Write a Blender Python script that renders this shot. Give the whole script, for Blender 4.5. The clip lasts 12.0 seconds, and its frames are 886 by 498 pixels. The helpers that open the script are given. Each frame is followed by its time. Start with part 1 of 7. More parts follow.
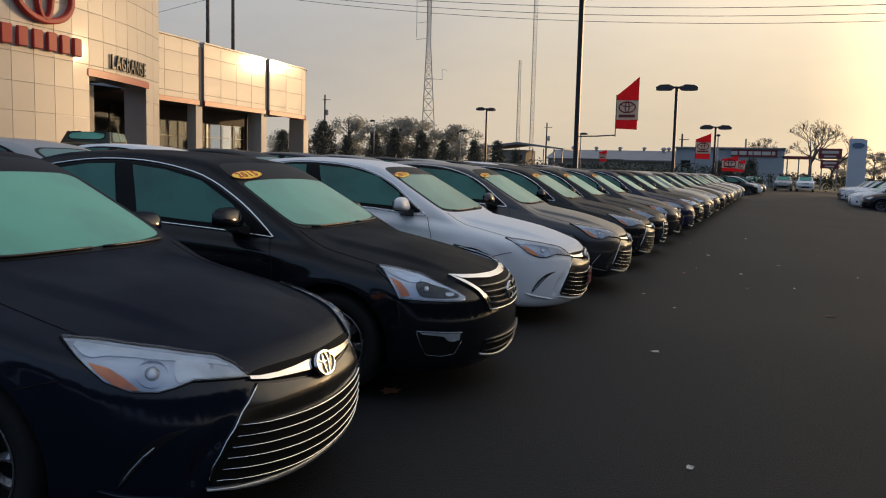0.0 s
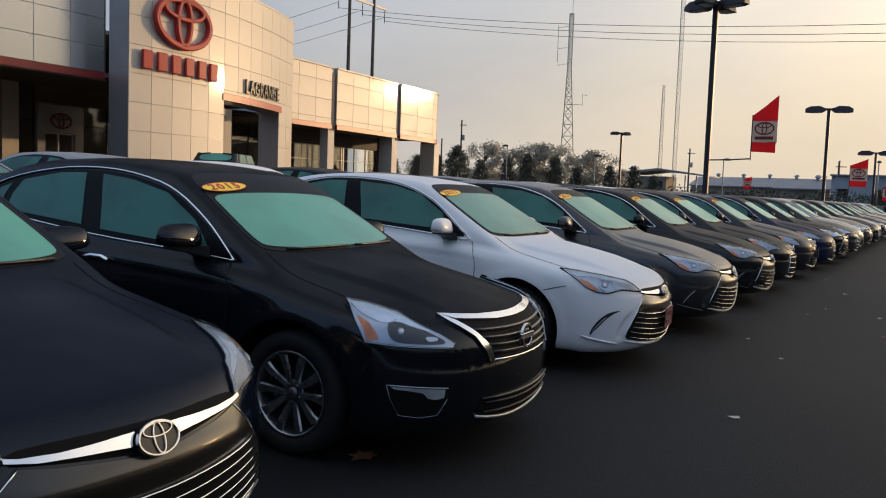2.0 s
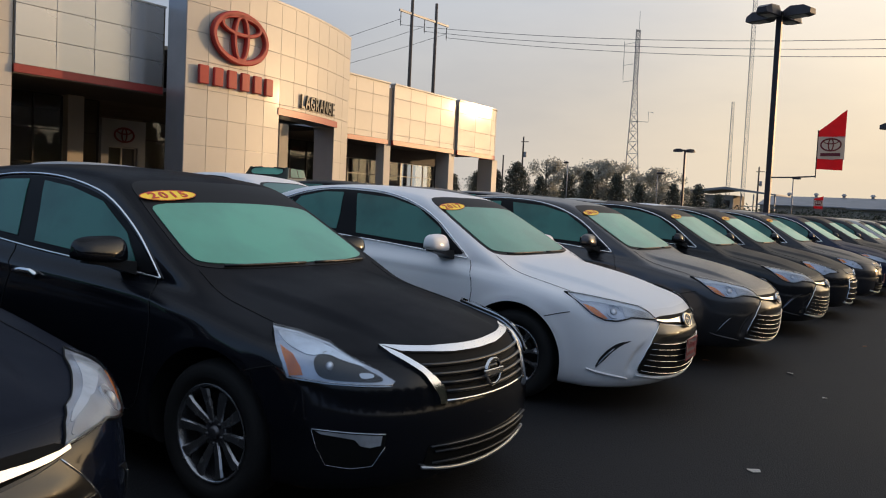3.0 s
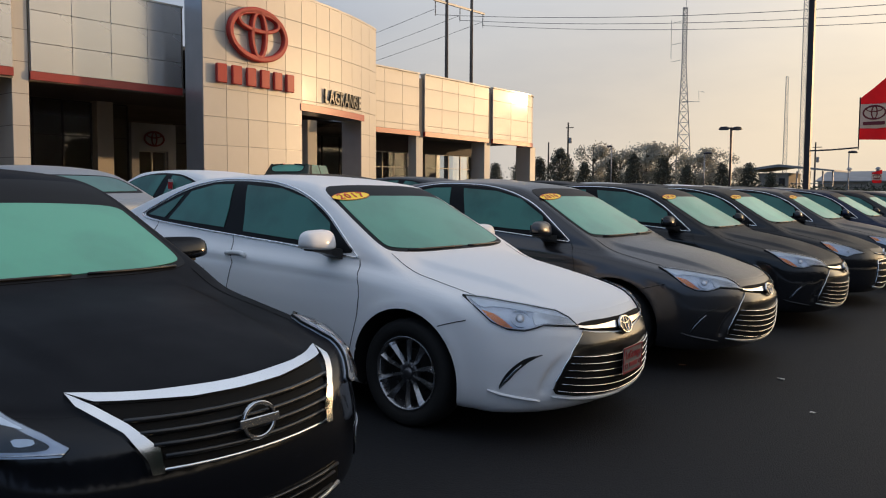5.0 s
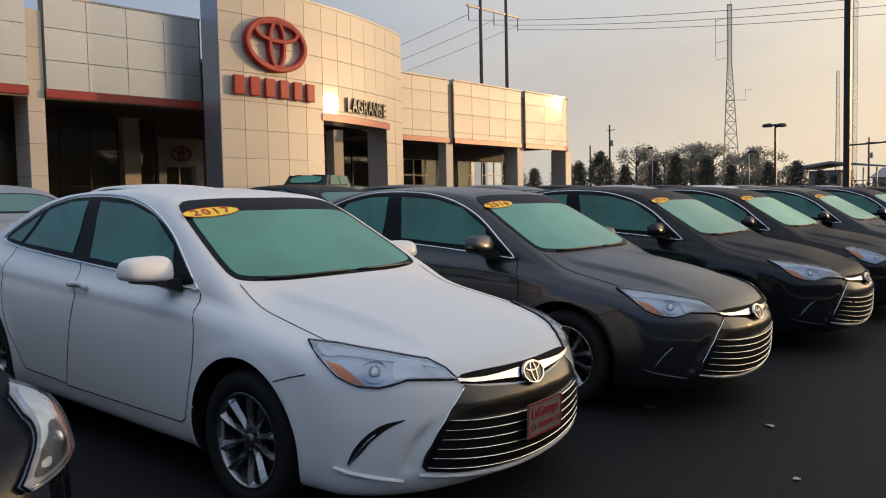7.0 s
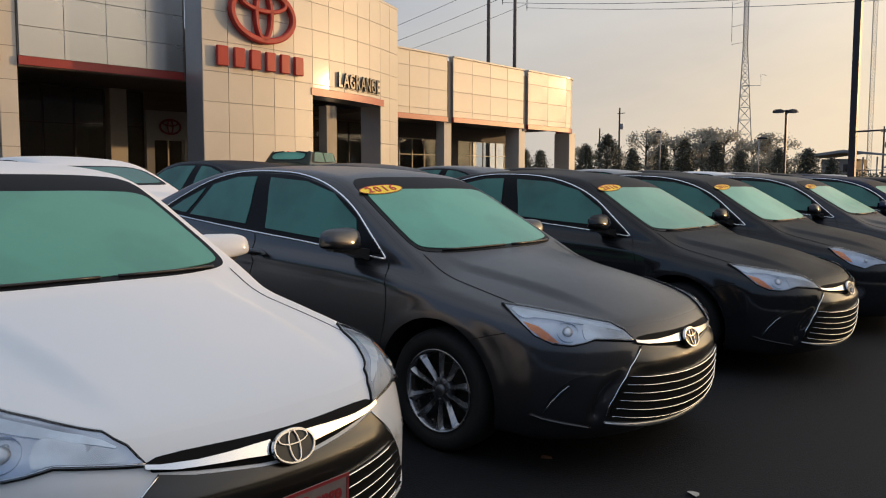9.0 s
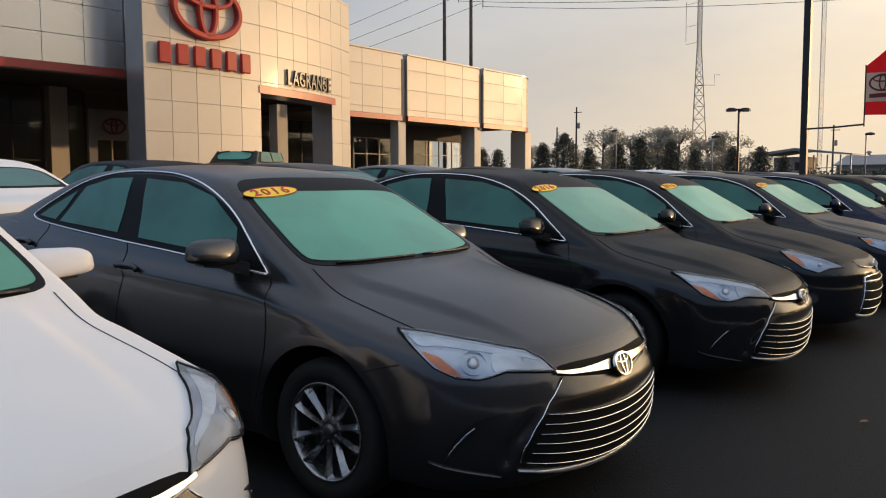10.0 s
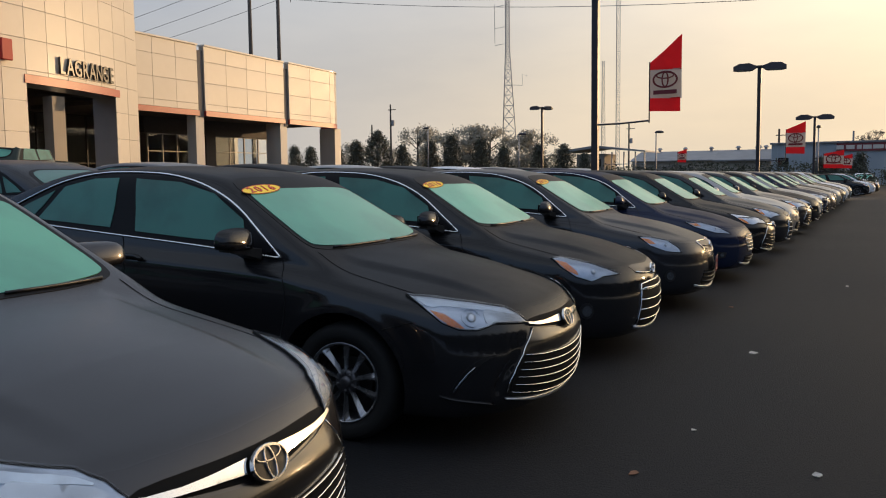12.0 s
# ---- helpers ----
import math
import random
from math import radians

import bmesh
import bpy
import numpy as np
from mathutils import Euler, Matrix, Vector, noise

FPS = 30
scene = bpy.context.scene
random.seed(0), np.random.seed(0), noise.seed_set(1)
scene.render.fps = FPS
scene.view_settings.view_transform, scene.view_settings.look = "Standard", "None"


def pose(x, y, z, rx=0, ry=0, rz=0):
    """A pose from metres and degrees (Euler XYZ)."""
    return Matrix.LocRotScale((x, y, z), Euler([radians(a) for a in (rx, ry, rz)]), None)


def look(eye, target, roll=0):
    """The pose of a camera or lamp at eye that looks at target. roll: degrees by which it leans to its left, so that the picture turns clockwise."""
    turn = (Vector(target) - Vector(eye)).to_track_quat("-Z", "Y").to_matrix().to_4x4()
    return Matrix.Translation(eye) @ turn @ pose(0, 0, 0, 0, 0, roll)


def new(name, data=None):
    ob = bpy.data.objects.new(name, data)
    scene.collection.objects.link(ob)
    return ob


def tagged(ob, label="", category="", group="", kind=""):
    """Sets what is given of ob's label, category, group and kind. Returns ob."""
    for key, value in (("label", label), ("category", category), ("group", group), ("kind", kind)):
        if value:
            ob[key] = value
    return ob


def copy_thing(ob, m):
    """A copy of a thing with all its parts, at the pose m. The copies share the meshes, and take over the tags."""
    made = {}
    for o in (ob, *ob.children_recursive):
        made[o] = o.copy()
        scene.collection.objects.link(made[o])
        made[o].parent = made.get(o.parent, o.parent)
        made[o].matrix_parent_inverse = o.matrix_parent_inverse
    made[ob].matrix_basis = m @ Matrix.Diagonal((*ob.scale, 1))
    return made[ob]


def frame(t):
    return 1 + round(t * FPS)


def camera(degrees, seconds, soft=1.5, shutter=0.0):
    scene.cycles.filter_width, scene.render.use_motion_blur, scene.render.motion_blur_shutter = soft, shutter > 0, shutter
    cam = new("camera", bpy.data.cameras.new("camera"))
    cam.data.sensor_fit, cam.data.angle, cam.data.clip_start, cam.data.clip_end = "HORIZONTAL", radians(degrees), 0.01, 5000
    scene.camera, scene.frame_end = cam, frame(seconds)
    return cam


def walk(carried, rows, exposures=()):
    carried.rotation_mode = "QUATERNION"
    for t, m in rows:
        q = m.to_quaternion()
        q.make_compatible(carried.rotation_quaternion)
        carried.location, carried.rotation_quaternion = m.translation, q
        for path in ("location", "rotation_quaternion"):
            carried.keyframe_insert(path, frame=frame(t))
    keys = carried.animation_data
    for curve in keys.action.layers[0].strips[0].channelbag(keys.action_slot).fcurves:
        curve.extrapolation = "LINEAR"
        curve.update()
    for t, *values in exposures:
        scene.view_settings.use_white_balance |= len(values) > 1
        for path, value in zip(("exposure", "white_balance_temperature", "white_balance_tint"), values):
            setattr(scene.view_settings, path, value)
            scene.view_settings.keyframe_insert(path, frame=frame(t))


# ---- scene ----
cam = camera(57.1, 12.0, soft=1.1)
PATH = [
    (0, (1.752, -8.126, 1.448), (1.008, -6.28, 1.252), 1.4),
    (0.5, (1.839, -7.812, 1.421), (1.011, -6.001, 1.237), 0.3),
    (1, (1.937, -7.51, 1.431), (0.99, -5.757, 1.258), 0.5),
    (1.5, (1.948, -7.101, 1.407), (0.966, -5.365, 1.252), 1.9),
    (2, (2.023, -6.787, 1.4), (0.975, -5.09, 1.256), 2.1),
    (2.5, (2.113, -6.378, 1.408), (0.932, -4.768, 1.293), 1.7),
    (3, (2.124, -5.979, 1.396), (0.946, -4.367, 1.286), 2.7),
    (3.2, (2.145, -5.792, 1.387), (0.971, -4.177, 1.264), 2.5),
    (4.8, (2.282, -4.605, 1.387), (1.007, -3.07, 1.247), 0.7),
    (5, (2.329, -4.453, 1.394), (1.048, -2.922, 1.26), 0.3),
    (5.5, (2.342, -4.071, 1.39), (1.022, -2.574, 1.266), -0.1),
    (6, (2.297, -3.739, 1.418), (0.985, -2.232, 1.326), -0.5),
    (6.5, (2.334, -3.337, 1.411), (1.002, -1.848, 1.314), -2.2),
    (7, (2.295, -2.982, 1.407), (0.927, -1.527, 1.292), -1.2),
    (7.5, (2.235, -2.574, 1.43), (0.91, -1.081, 1.296), 0.3),
    (7.7, (2.238, -2.434, 1.41), (0.925, -0.932, 1.268), 0.1),
    (9.3, (2.004, -1.204, 1.425), (0.614, 0.225, 1.261), 0.1),
    (9.5, (1.967, -1.059, 1.426), (0.583, 0.375, 1.265), -0.0),
    (10, (1.83, -0.729, 1.429), (0.518, 0.772, 1.265), -0.2),
    (10.5, (1.782, -0.33, 1.427), (0.594, 1.266, 1.23), -0.4),
    (11, (1.791, -0.007, 1.442), (0.656, 1.625, 1.225), -0.9),
    (11.5, (1.685, 0.373, 1.443), (0.648, 2.071, 1.233), -1.4),
    (12, (1.622, 0.727, 1.433), (0.668, 2.476, 1.26), -0.7),
]
walk(cam, [(t, look(eye, target, roll)) for t, eye, target, roll in PATH], [(0.0, -0.42, 6300, 10), (1.0, -0.32, 6120, 10), (2.0, -0.22, 6120, 10), (3.2, -0.14, 6280, 10), (5.0, -0.08, 6330, 10), (7.5, -0.12, 6500, 10), (9.5, -0.06, 6600, 10), (11.0, -0.03, 6330, 10), (11.5, 0.0, 6300, 10), (12.0, -0.15, 6350, 10)])

# ---- world and sun ----
SUN_AZ, SUN_EL = 26.5, 6.8          # degrees to the right of +y, degrees above the horizon
sun_dir = Vector((math.sin(radians(SUN_AZ)) * math.cos(radians(SUN_EL)), math.cos(radians(SUN_AZ)) * math.cos(radians(SUN_EL)), math.sin(radians(SUN_EL))))
world = bpy.data.worlds.new("world")
scene.world = world
world.use_nodes = True
wn, wl = world.node_tree.nodes, world.node_tree.links


def wnode(kind, **values):
    node = wn.new(kind)
    for key, value in values.items():
        node.inputs[key].default_value = value
    return node


def wmap(source, a, b, c=0.0, d=1.0, smooth=False):
    r = wnode("ShaderNodeMapRange", **{"From Min": a, "From Max": b, "To Min": c, "To Max": d})
    r.interpolation_type = "SMOOTHSTEP" if smooth else "LINEAR"
    wl.new(source, r.inputs["Value"])
    return r.outputs[0]


def wmix(a, b, factor, blend="MIX"):
    m = wn.new("ShaderNodeMix")
    m.data_type, m.blend_type = "RGBA", blend
    for side, value in (("A", a), ("B", b)):
        if isinstance(value, tuple):
            m.inputs[side].default_value = (*value, 1)
        else:
            wl.new(value, m.inputs[side])
    if isinstance(factor, float):
        m.inputs["Factor"].default_value = factor
    else:
        wl.new(factor, m.inputs["Factor"])
    return m.outputs["Result"]


# a clear sky above a low layer of morning haze, which glows round the risen sun
sky = wn.new("ShaderNodeTexSky")
sky.sky_type = "NISHITA"
sky.sun_disc = False
sky.sun_elevation = radians(SUN_EL)
sky.sun_rotation = radians(SUN_AZ)
sky.air_density, sky.dust_density, sky.ozone_density, sky.altitude = 1.0, 1.0, 2.0, 200
way = wn.new("ShaderNodeTexCoord").outputs["Generated"]
axes = wn.new("ShaderNodeSeparateXYZ")
wl.new(way, axes.inputs[0])
toward = wn.new("ShaderNodeVectorMath")
toward.operation = "DOT_PRODUCT"
toward.inputs[1].default_value = sun_dir
wl.new(way, toward.inputs[0])
near_sun = toward.outputs["Value"]
haze = wn.new("ShaderNodeValToRGB")
for k, (spot, color) in enumerate(((0.0, (0.17, 0.23, 0.36)), (0.30, (0.34, 0.375, 0.44)), (0.62, (0.63, 0.57, 0.50)), (0.86, (0.90, 0.73, 0.52)), (1.0, (1.3, 0.98, 0.60)))):
    stop = haze.color_ramp.elements[k] if k < 2 else haze.color_ramp.elements.new(spot)
    stop.position, stop.color = spot, (*color, 1)
wl.new(wmap(near_sun, -0.4, 1.0), haze.inputs[0])
glow = wmix(haze.outputs[0], (3.6, 2.5, 1.3), wmap(near_sun, 0.90, 1.0, 0, 1, True))
pale = wmix(wmix((0.22, 0.30, 0.46), (0.46, 0.49, 0.56), wmap(near_sun, -0.2, 0.4)), (1.6, 1.30, 0.92), wmap(near_sun, 0.55, 1.0, 0, 1, True))
clear = wmix(wmix(pale, (0.61, 0.665, 0.75), wmap(axes.outputs["Z"], 0.40, 0.85, 0, 1, True)), sky.outputs[0], 0.06)
veil = wnode("ShaderNodeTexNoise", Scale=2.6, Detail=6.0, Roughness=0.55)
squash = wn.new("ShaderNodeMapping")
squash.inputs["Scale"].default_value = (1, 1, 3.5)
wl.new(way, squash.inputs["Vector"])
wl.new(squash.outputs[0], veil.inputs["Vector"])
both = wmix(glow, clear, wmap(axes.outputs["Z"], 0.03, 0.42, 0, 1, True))
haze_veil = wmix((0.93, 0.94, 0.96), (1.07, 1.06, 1.04), wmap(veil.outputs["Fac"], 0.35, 0.65))
final = wmix(both, haze_veil, 1.0, "MULTIPLY")
wl.new(final, wn["Background"].inputs["Color"])
wn["Background"].inputs["Strength"].default_value = 1.08

sun_data = bpy.data.lights.new("sun", "SUN")
sun_data.energy, sun_data.angle, sun_data.color = 2.6, radians(0.8), (1.0, 0.62, 0.30)
sun = new("sun", sun_data)
sun.matrix_basis = look(sun_dir * 60, (0, 0, 0))


# ---- materials ----
def material(name, color, rough=0.5, metal=0.0, coat=0.0, coat_rough=0.05, spec=0.5, vary=0.0, scale=8.0, bump=0.0, bump_scale=60.0, fine=0.0, rough_vary=0.0, transmission=0.0, random_tint=0.0):
    """A Principled material with large stains (vary), grain (fine), relief and uneven gloss."""
    m = bpy.data.materials.new(name)
    m.use_nodes = True
    n, l = m.node_tree.nodes, m.node_tree.links
    b = n["Principled BSDF"]
    b.inputs["Base Color"].default_value = (*color, 1)
    b.inputs["Roughness"].default_value = rough
    b.inputs["Metallic"].default_value = metal
    b.inputs["Coat Weight"].default_value = coat
    b.inputs["Coat Roughness"].default_value = coat_rough
    b.inputs["Specular IOR Level"].default_value = spec
    b.inputs["Transmission Weight"].default_value = transmission
    if not (vary or bump or fine or rough_vary or random_tint):
        return m
    geo = n.new("ShaderNodeTexCoord")
    big = n.new("ShaderNodeTexNoise")
    big.inputs["Scale"].default_value, big.inputs["Detail"].default_value = scale, 6
    small = n.new("ShaderNodeTexNoise")
    small.inputs["Scale"].default_value, small.inputs["Detail"].default_value = bump_scale, 4
    for t in (big, small):
        l.new(geo.outputs["Object"], t.inputs["Vector"])
    if vary or fine or random_tint:
        total = None
        for tex, amount in ((big, vary), (small, fine)):
            r = n.new("ShaderNodeMapRange")
            r.inputs["From Min"].default_value, r.inputs["From Max"].default_value = 0.3, 0.7
            r.inputs["To Min"].default_value, r.inputs["To Max"].default_value = 1 - amount, 1 + amount
            l.new(tex.outputs["Fac"], r.inputs["Value"])
            if total is None:
                total = r.outputs[0]
            else:
                k = n.new("ShaderNodeMath")
                k.operation = "MULTIPLY"
                l.new(total, k.inputs[0]), l.new(r.outputs[0], k.inputs[1])
                total = k.outputs[0]
        if random_tint:
            info = n.new("ShaderNodeObjectInfo")
            r = n.new("ShaderNodeMapRange")
            r.inputs["To Min"].default_value, r.inputs["To Max"].default_value = 1 - random_tint, 1 + random_tint
            l.new(info.outputs["Random"], r.inputs["Value"])
            k = n.new("ShaderNodeMath")
            k.operation = "MULTIPLY"
            l.new(total, k.inputs[0]), l.new(r.outputs[0], k.inputs[1])
            total = k.outputs[0]
        mix = n.new("ShaderNodeVectorMath")
        mix.operation = "SCALE"
        mix.inputs[0].default_value = color
        l.new(total, mix.inputs["Scale"])
        l.new(mix.outputs[0], b.inputs["Base Color"])
    if rough_vary:
        r = n.new("ShaderNodeMapRange")
        r.inputs["From Min"].default_value, r.inputs["From Max"].default_value = 0.3, 0.7
        r.inputs["To Min"].default_value, r.inputs["To Max"].default_value = rough - rough_vary, rough + rough_vary
        l.new(big.outputs["Fac"], r.inputs["Value"])
        l.new(r.outputs[0], b.inputs["Roughness"])
    if bump:
        k = n.new("ShaderNodeBump")
        k.inputs["Strength"].default_value, k.inputs["Distance"].default_value = bump, 0.01
        l.new(small.outputs["Fac"], k.inputs["Height"])
        l.new(k.outputs[0], b.inputs["Normal"])
    return m


def paint(name, color, metal=0.25, rough=0.36, gloss=0.14):
    """Car paint under clear coat; dew lies on the faces that look upward and dulls them."""
    m = bpy.data.materials.new(name)
    m.use_nodes = True
    n, l = m.node_tree.nodes, m.node_tree.links
    b = n["Principled BSDF"]
    b.inputs["Metallic"].default_value = metal
    b.inputs["Roughness"].default_value = rough
    b.inputs["Specular IOR Level"].default_value = 0.0
    geo = n.new("ShaderNodeNewGeometry")
    split = n.new("ShaderNodeSeparateXYZ")
    l.new(geo.outputs["Normal"], split.inputs[0])
    dew = n.new("ShaderNodeMapRange")
    dew.inputs["From Min"].default_value, dew.inputs["From Max"].default_value = 0.35, 0.85
    l.new(split.outputs["Z"], dew.inputs["Value"])
    co = n.new("ShaderNodeTexCoord")
    cloud = n.new("ShaderNodeTexNoise")
    cloud.inputs["Scale"].default_value, cloud.inputs["Detail"].default_value = 3.0, 5
    drops = n.new("ShaderNodeTexNoise")
    drops.inputs["Scale"].default_value, drops.inputs["Detail"].default_value = 420.0, 2
    l.new(co.outputs["Object"], cloud.inputs["Vector"]), l.new(co.outputs["Object"], drops.inputs["Vector"])
    r = n.new("ShaderNodeMapRange")
    r.inputs["From Min"].default_value, r.inputs["From Max"].default_value = 0.3, 0.7
    r.inputs["To Min"].default_value, r.inputs["To Max"].default_value = 0.90, 1.0
    l.new(cloud.outputs["Fac"], r.inputs["Value"])
    amount = n.new("ShaderNodeMath")
    amount.operation = "MULTIPLY"
    l.new(dew.outputs[0], amount.inputs[0]), l.new(r.outputs[0], amount.inputs[1])
    film = n.new("ShaderNodeMix")
    film.data_type = "RGBA"
    film.inputs["A"].default_value = (*color, 1)
    film.inputs["B"].default_value = (*(c * 0.95 + 0.003 for c in color), 1)
    l.new(amount.outputs[0], film.inputs["Factor"])
    l.new(film.outputs["Result"], b.inputs["Base Color"])
    coat = n.new("ShaderNodeMapRange")
    coat.inputs["To Min"].default_value, coat.inputs["To Max"].default_value = 1.0, gloss
    l.new(amount.outputs[0], coat.inputs["Value"])
    l.new(coat.outputs[0], b.inputs["Coat Weight"])
    cr = n.new("ShaderNodeMapRange")
    cr.inputs["To Min"].default_value, cr.inputs["To Max"].default_value = 0.09, 0.32
    l.new(amount.outputs[0], cr.inputs["Value"])
    l.new(cr.outputs[0], b.inputs["Coat Roughness"])
    bump = n.new("ShaderNodeBump")
    bump.inputs["Distance"].default_value = 0.002
    weight = n.new("ShaderNodeMath")
    weight.operation = "MULTIPLY"
    weight.inputs[1].default_value = 0.22
    l.new(amount.outputs[0], weight.inputs[0])
    l.new(weight.outputs[0], bump.inputs["Strength"])
    l.new(drops.outputs["Fac"], bump.inputs["Height"])
    l.new(bump.outputs[0], b.inputs["Normal"])
    l.new(bump.outputs[0], b.inputs["Coat Normal"])
    return m


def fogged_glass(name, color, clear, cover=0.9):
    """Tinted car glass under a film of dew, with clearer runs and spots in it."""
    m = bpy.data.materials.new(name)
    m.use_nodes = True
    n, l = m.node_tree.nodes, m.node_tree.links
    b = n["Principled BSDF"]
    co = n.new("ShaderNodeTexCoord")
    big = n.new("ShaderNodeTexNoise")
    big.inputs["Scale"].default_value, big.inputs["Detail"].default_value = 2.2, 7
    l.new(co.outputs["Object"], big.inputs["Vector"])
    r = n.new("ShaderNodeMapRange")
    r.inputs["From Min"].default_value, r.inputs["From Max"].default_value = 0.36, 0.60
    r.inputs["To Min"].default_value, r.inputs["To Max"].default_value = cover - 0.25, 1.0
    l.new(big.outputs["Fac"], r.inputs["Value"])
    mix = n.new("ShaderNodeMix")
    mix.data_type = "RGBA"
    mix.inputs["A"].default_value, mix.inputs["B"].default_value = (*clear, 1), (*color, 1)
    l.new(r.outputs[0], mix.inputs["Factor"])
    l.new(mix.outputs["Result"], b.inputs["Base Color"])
    b.inputs["Roughness"].default_value = 0.45
    b.inputs["Coat Weight"].default_value, b.inputs["Coat Roughness"].default_value = 0.5, 0.2
    b.inputs["Specular IOR Level"].default_value = 0.25
    fine = n.new("ShaderNodeTexNoise")
    fine.inputs["Scale"].default_value = 300
    l.new(co.outputs["Object"], fine.inputs["Vector"])
    k = n.new("ShaderNodeBump")
    k.inputs["Strength"].default_value, k.inputs["Distance"].default_value = 0.2, 0.002
    l.new(fine.outputs["Fac"], k.inputs["Height"])
    l.new(k.outputs[0], b.inputs["Normal"])
    return m


M_ASPHALT = material("asphalt", (0.0098, 0.0102, 0.0119), 0.78, vary=0.32, scale=0.22, bump=0.5, bump_scale=90, fine=0.25, spec=0.22, rough_vary=0.05)
M_GRASS = material("grass", (0.06, 0.065, 0.03), 0.95, vary=0.3, scale=0.08, bump=0.6, bump_scale=6, fine=0.3)
M_PANEL = material("cream_panel", (0.585, 0.535, 0.460), 0.46, coat=0.045, coat_rough=0.08, vary=0.05, scale=0.7, random_tint=0.035, rough_vary=0.05)
M_JOINT = material("panel_seam", (0.24, 0.21, 0.17), 0.8)
M_SEAM = material("pale_seam", (0.40, 0.34, 0.27), 0.8)
M_GREYWALL = material("grey_wall", (0.42, 0.42, 0.43), 0.28, metal=0.55, vary=0.05, scale=1.5)
M_SILVER_PANEL = material("silver_panel", (0.58, 0.57, 0.55), 0.26, metal=0.78, vary=0.05, scale=0.7, random_tint=0.03, rough_vary=0.04)
M_BAND = material("red_band", (0.36, 0.045, 0.035), 0.4, vary=0.06, scale=1.2)
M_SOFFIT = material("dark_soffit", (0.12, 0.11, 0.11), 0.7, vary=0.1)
M_REDSIGN = material("red_sign", (0.42, 0.045, 0.036), 0.5, spec=0.3, vary=0.05, scale=2)
M_BLACKSIGN = material("black_sign", (0.025, 0.028, 0.025), 0.35)
M_FRAME = material("bronze_frame", (0.06, 0.055, 0.05), 0.4, metal=0.4)
M_WHITE_FRAME = material("pale_frame", (0.55, 0.52, 0.46), 0.4)
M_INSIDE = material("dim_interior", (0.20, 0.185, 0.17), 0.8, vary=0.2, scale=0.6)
M_GLASS = material("window_glass", (0.75, 0.8, 0.8), 0.02, transmission=1.0)
M_POLE = material("dark_pole", (0.035, 0.030, 0.035), 0.45, metal=0.3, vary=0.15, scale=3)
M_GALV = material("galvanized_steel", (0.30, 0.30, 0.31), 0.5, metal=0.6, vary=0.15, scale=2)
M_WOODPOLE = material("weathered_pole", (0.09, 0.075, 0.065), 0.85, vary=0.25, scale=2, bump=0.4, bump_scale=30)
M_CHROME = material("chrome", (0.88, 0.88, 0.88), 0.12, metal=1.0, rough_vary=0.04, scale=12)
M_GUNMETAL = material("gunmetal_trim", (0.030, 0.026, 0.021), 0.32, metal=0.6, coat=0.9, coat_rough=0.16)
M_MESH = material("grille_black", (0.0045, 0.0045, 0.0045), 0.75, spec=0.15)
M_BLACK = material("black_plastic", (0.014, 0.014, 0.015), 0.38, vary=0.1, scale=20)
M_GAP = material("panel_gap", (0.012, 0.012, 0.012), 0.8, spec=0.15)
M_RUBBER = material("tyre_rubber", (0.015, 0.015, 0.015), 0.8, bump=0.3, bump_scale=120, spec=0.25)
M_ALLOY = material("alloy", (0.34, 0.345, 0.36), 0.24, metal=0.9, vary=0.1, scale=15, rough_vary=0.06)
M_LAMP = material("headlight_lens", (0.54, 0.59, 0.68), 0.2, metal=0.45, vary=0.22, scale=10, bump=0.35, bump_scale=14)
# blue-white base colour carries the sky's reflection on the lamps
M_LAMP_PALE = material("lamp_brow", (0.80, 0.88, 0.98), 0.2, metal=0.25, coat=1.0, coat_rough=0.04, vary=0.15, scale=12, bump=0.3, bump_scale=20)
M_LAMP_IN = material("headlight_bowl", (0.22, 0.24, 0.27), 0.16, metal=0.85, coat=0.8, bump=0.4, bump_scale=20)
M_LENS = material("clear_lens", (1, 1, 1), 0.03)
lens_nodes, lens_links = M_LENS.node_tree.nodes, M_LENS.node_tree.links
lens_clear, lens_gloss, lens_mix, lens_edge = (lens_nodes.new("ShaderNode" + kind) for kind in ("BsdfTransparent", "BsdfGlossy", "MixShader", "Fresnel"))
lens_clear.inputs["Color"].default_value, lens_gloss.inputs["Roughness"].default_value, lens_edge.inputs["IOR"].default_value = (0.93, 0.95, 0.97, 1), 0.03, 1.5
for start, end in ((lens_edge.outputs[0], lens_mix.inputs[0]), (lens_clear.outputs[0], lens_mix.inputs[1]), (lens_gloss.outputs[0], lens_mix.inputs[2]), (lens_mix.outputs[0], lens_nodes["Material Output"].inputs["Surface"])):
    lens_links.new(start, end)
M_LAMP_DARK = material("smoked_bezel", (0.020, 0.021, 0.024), 0.3, coat=0.35, coat_rough=0.06, vary=0.3, scale=20)
M_AMBER = material("amber_lens", (0.80, 0.22, 0.03), 0.25, coat=1.0, vary=0.2, scale=30)
M_STICKER = material("yellow_sticker", (0.95, 0.70, 0.04), 0.5)
M_STICKER_RED = material("sticker_red", (0.50, 0.05, 0.02), 0.5)
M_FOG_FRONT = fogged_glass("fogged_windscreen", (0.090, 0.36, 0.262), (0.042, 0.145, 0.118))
# far cars' dewy glass, lightened in colour for sky reflected at grazing angles
M_FOG_SHEEN = fogged_glass("fogged_windscreen_with_sheen", (0.135, 0.50, 0.365), (0.06, 0.21, 0.17))
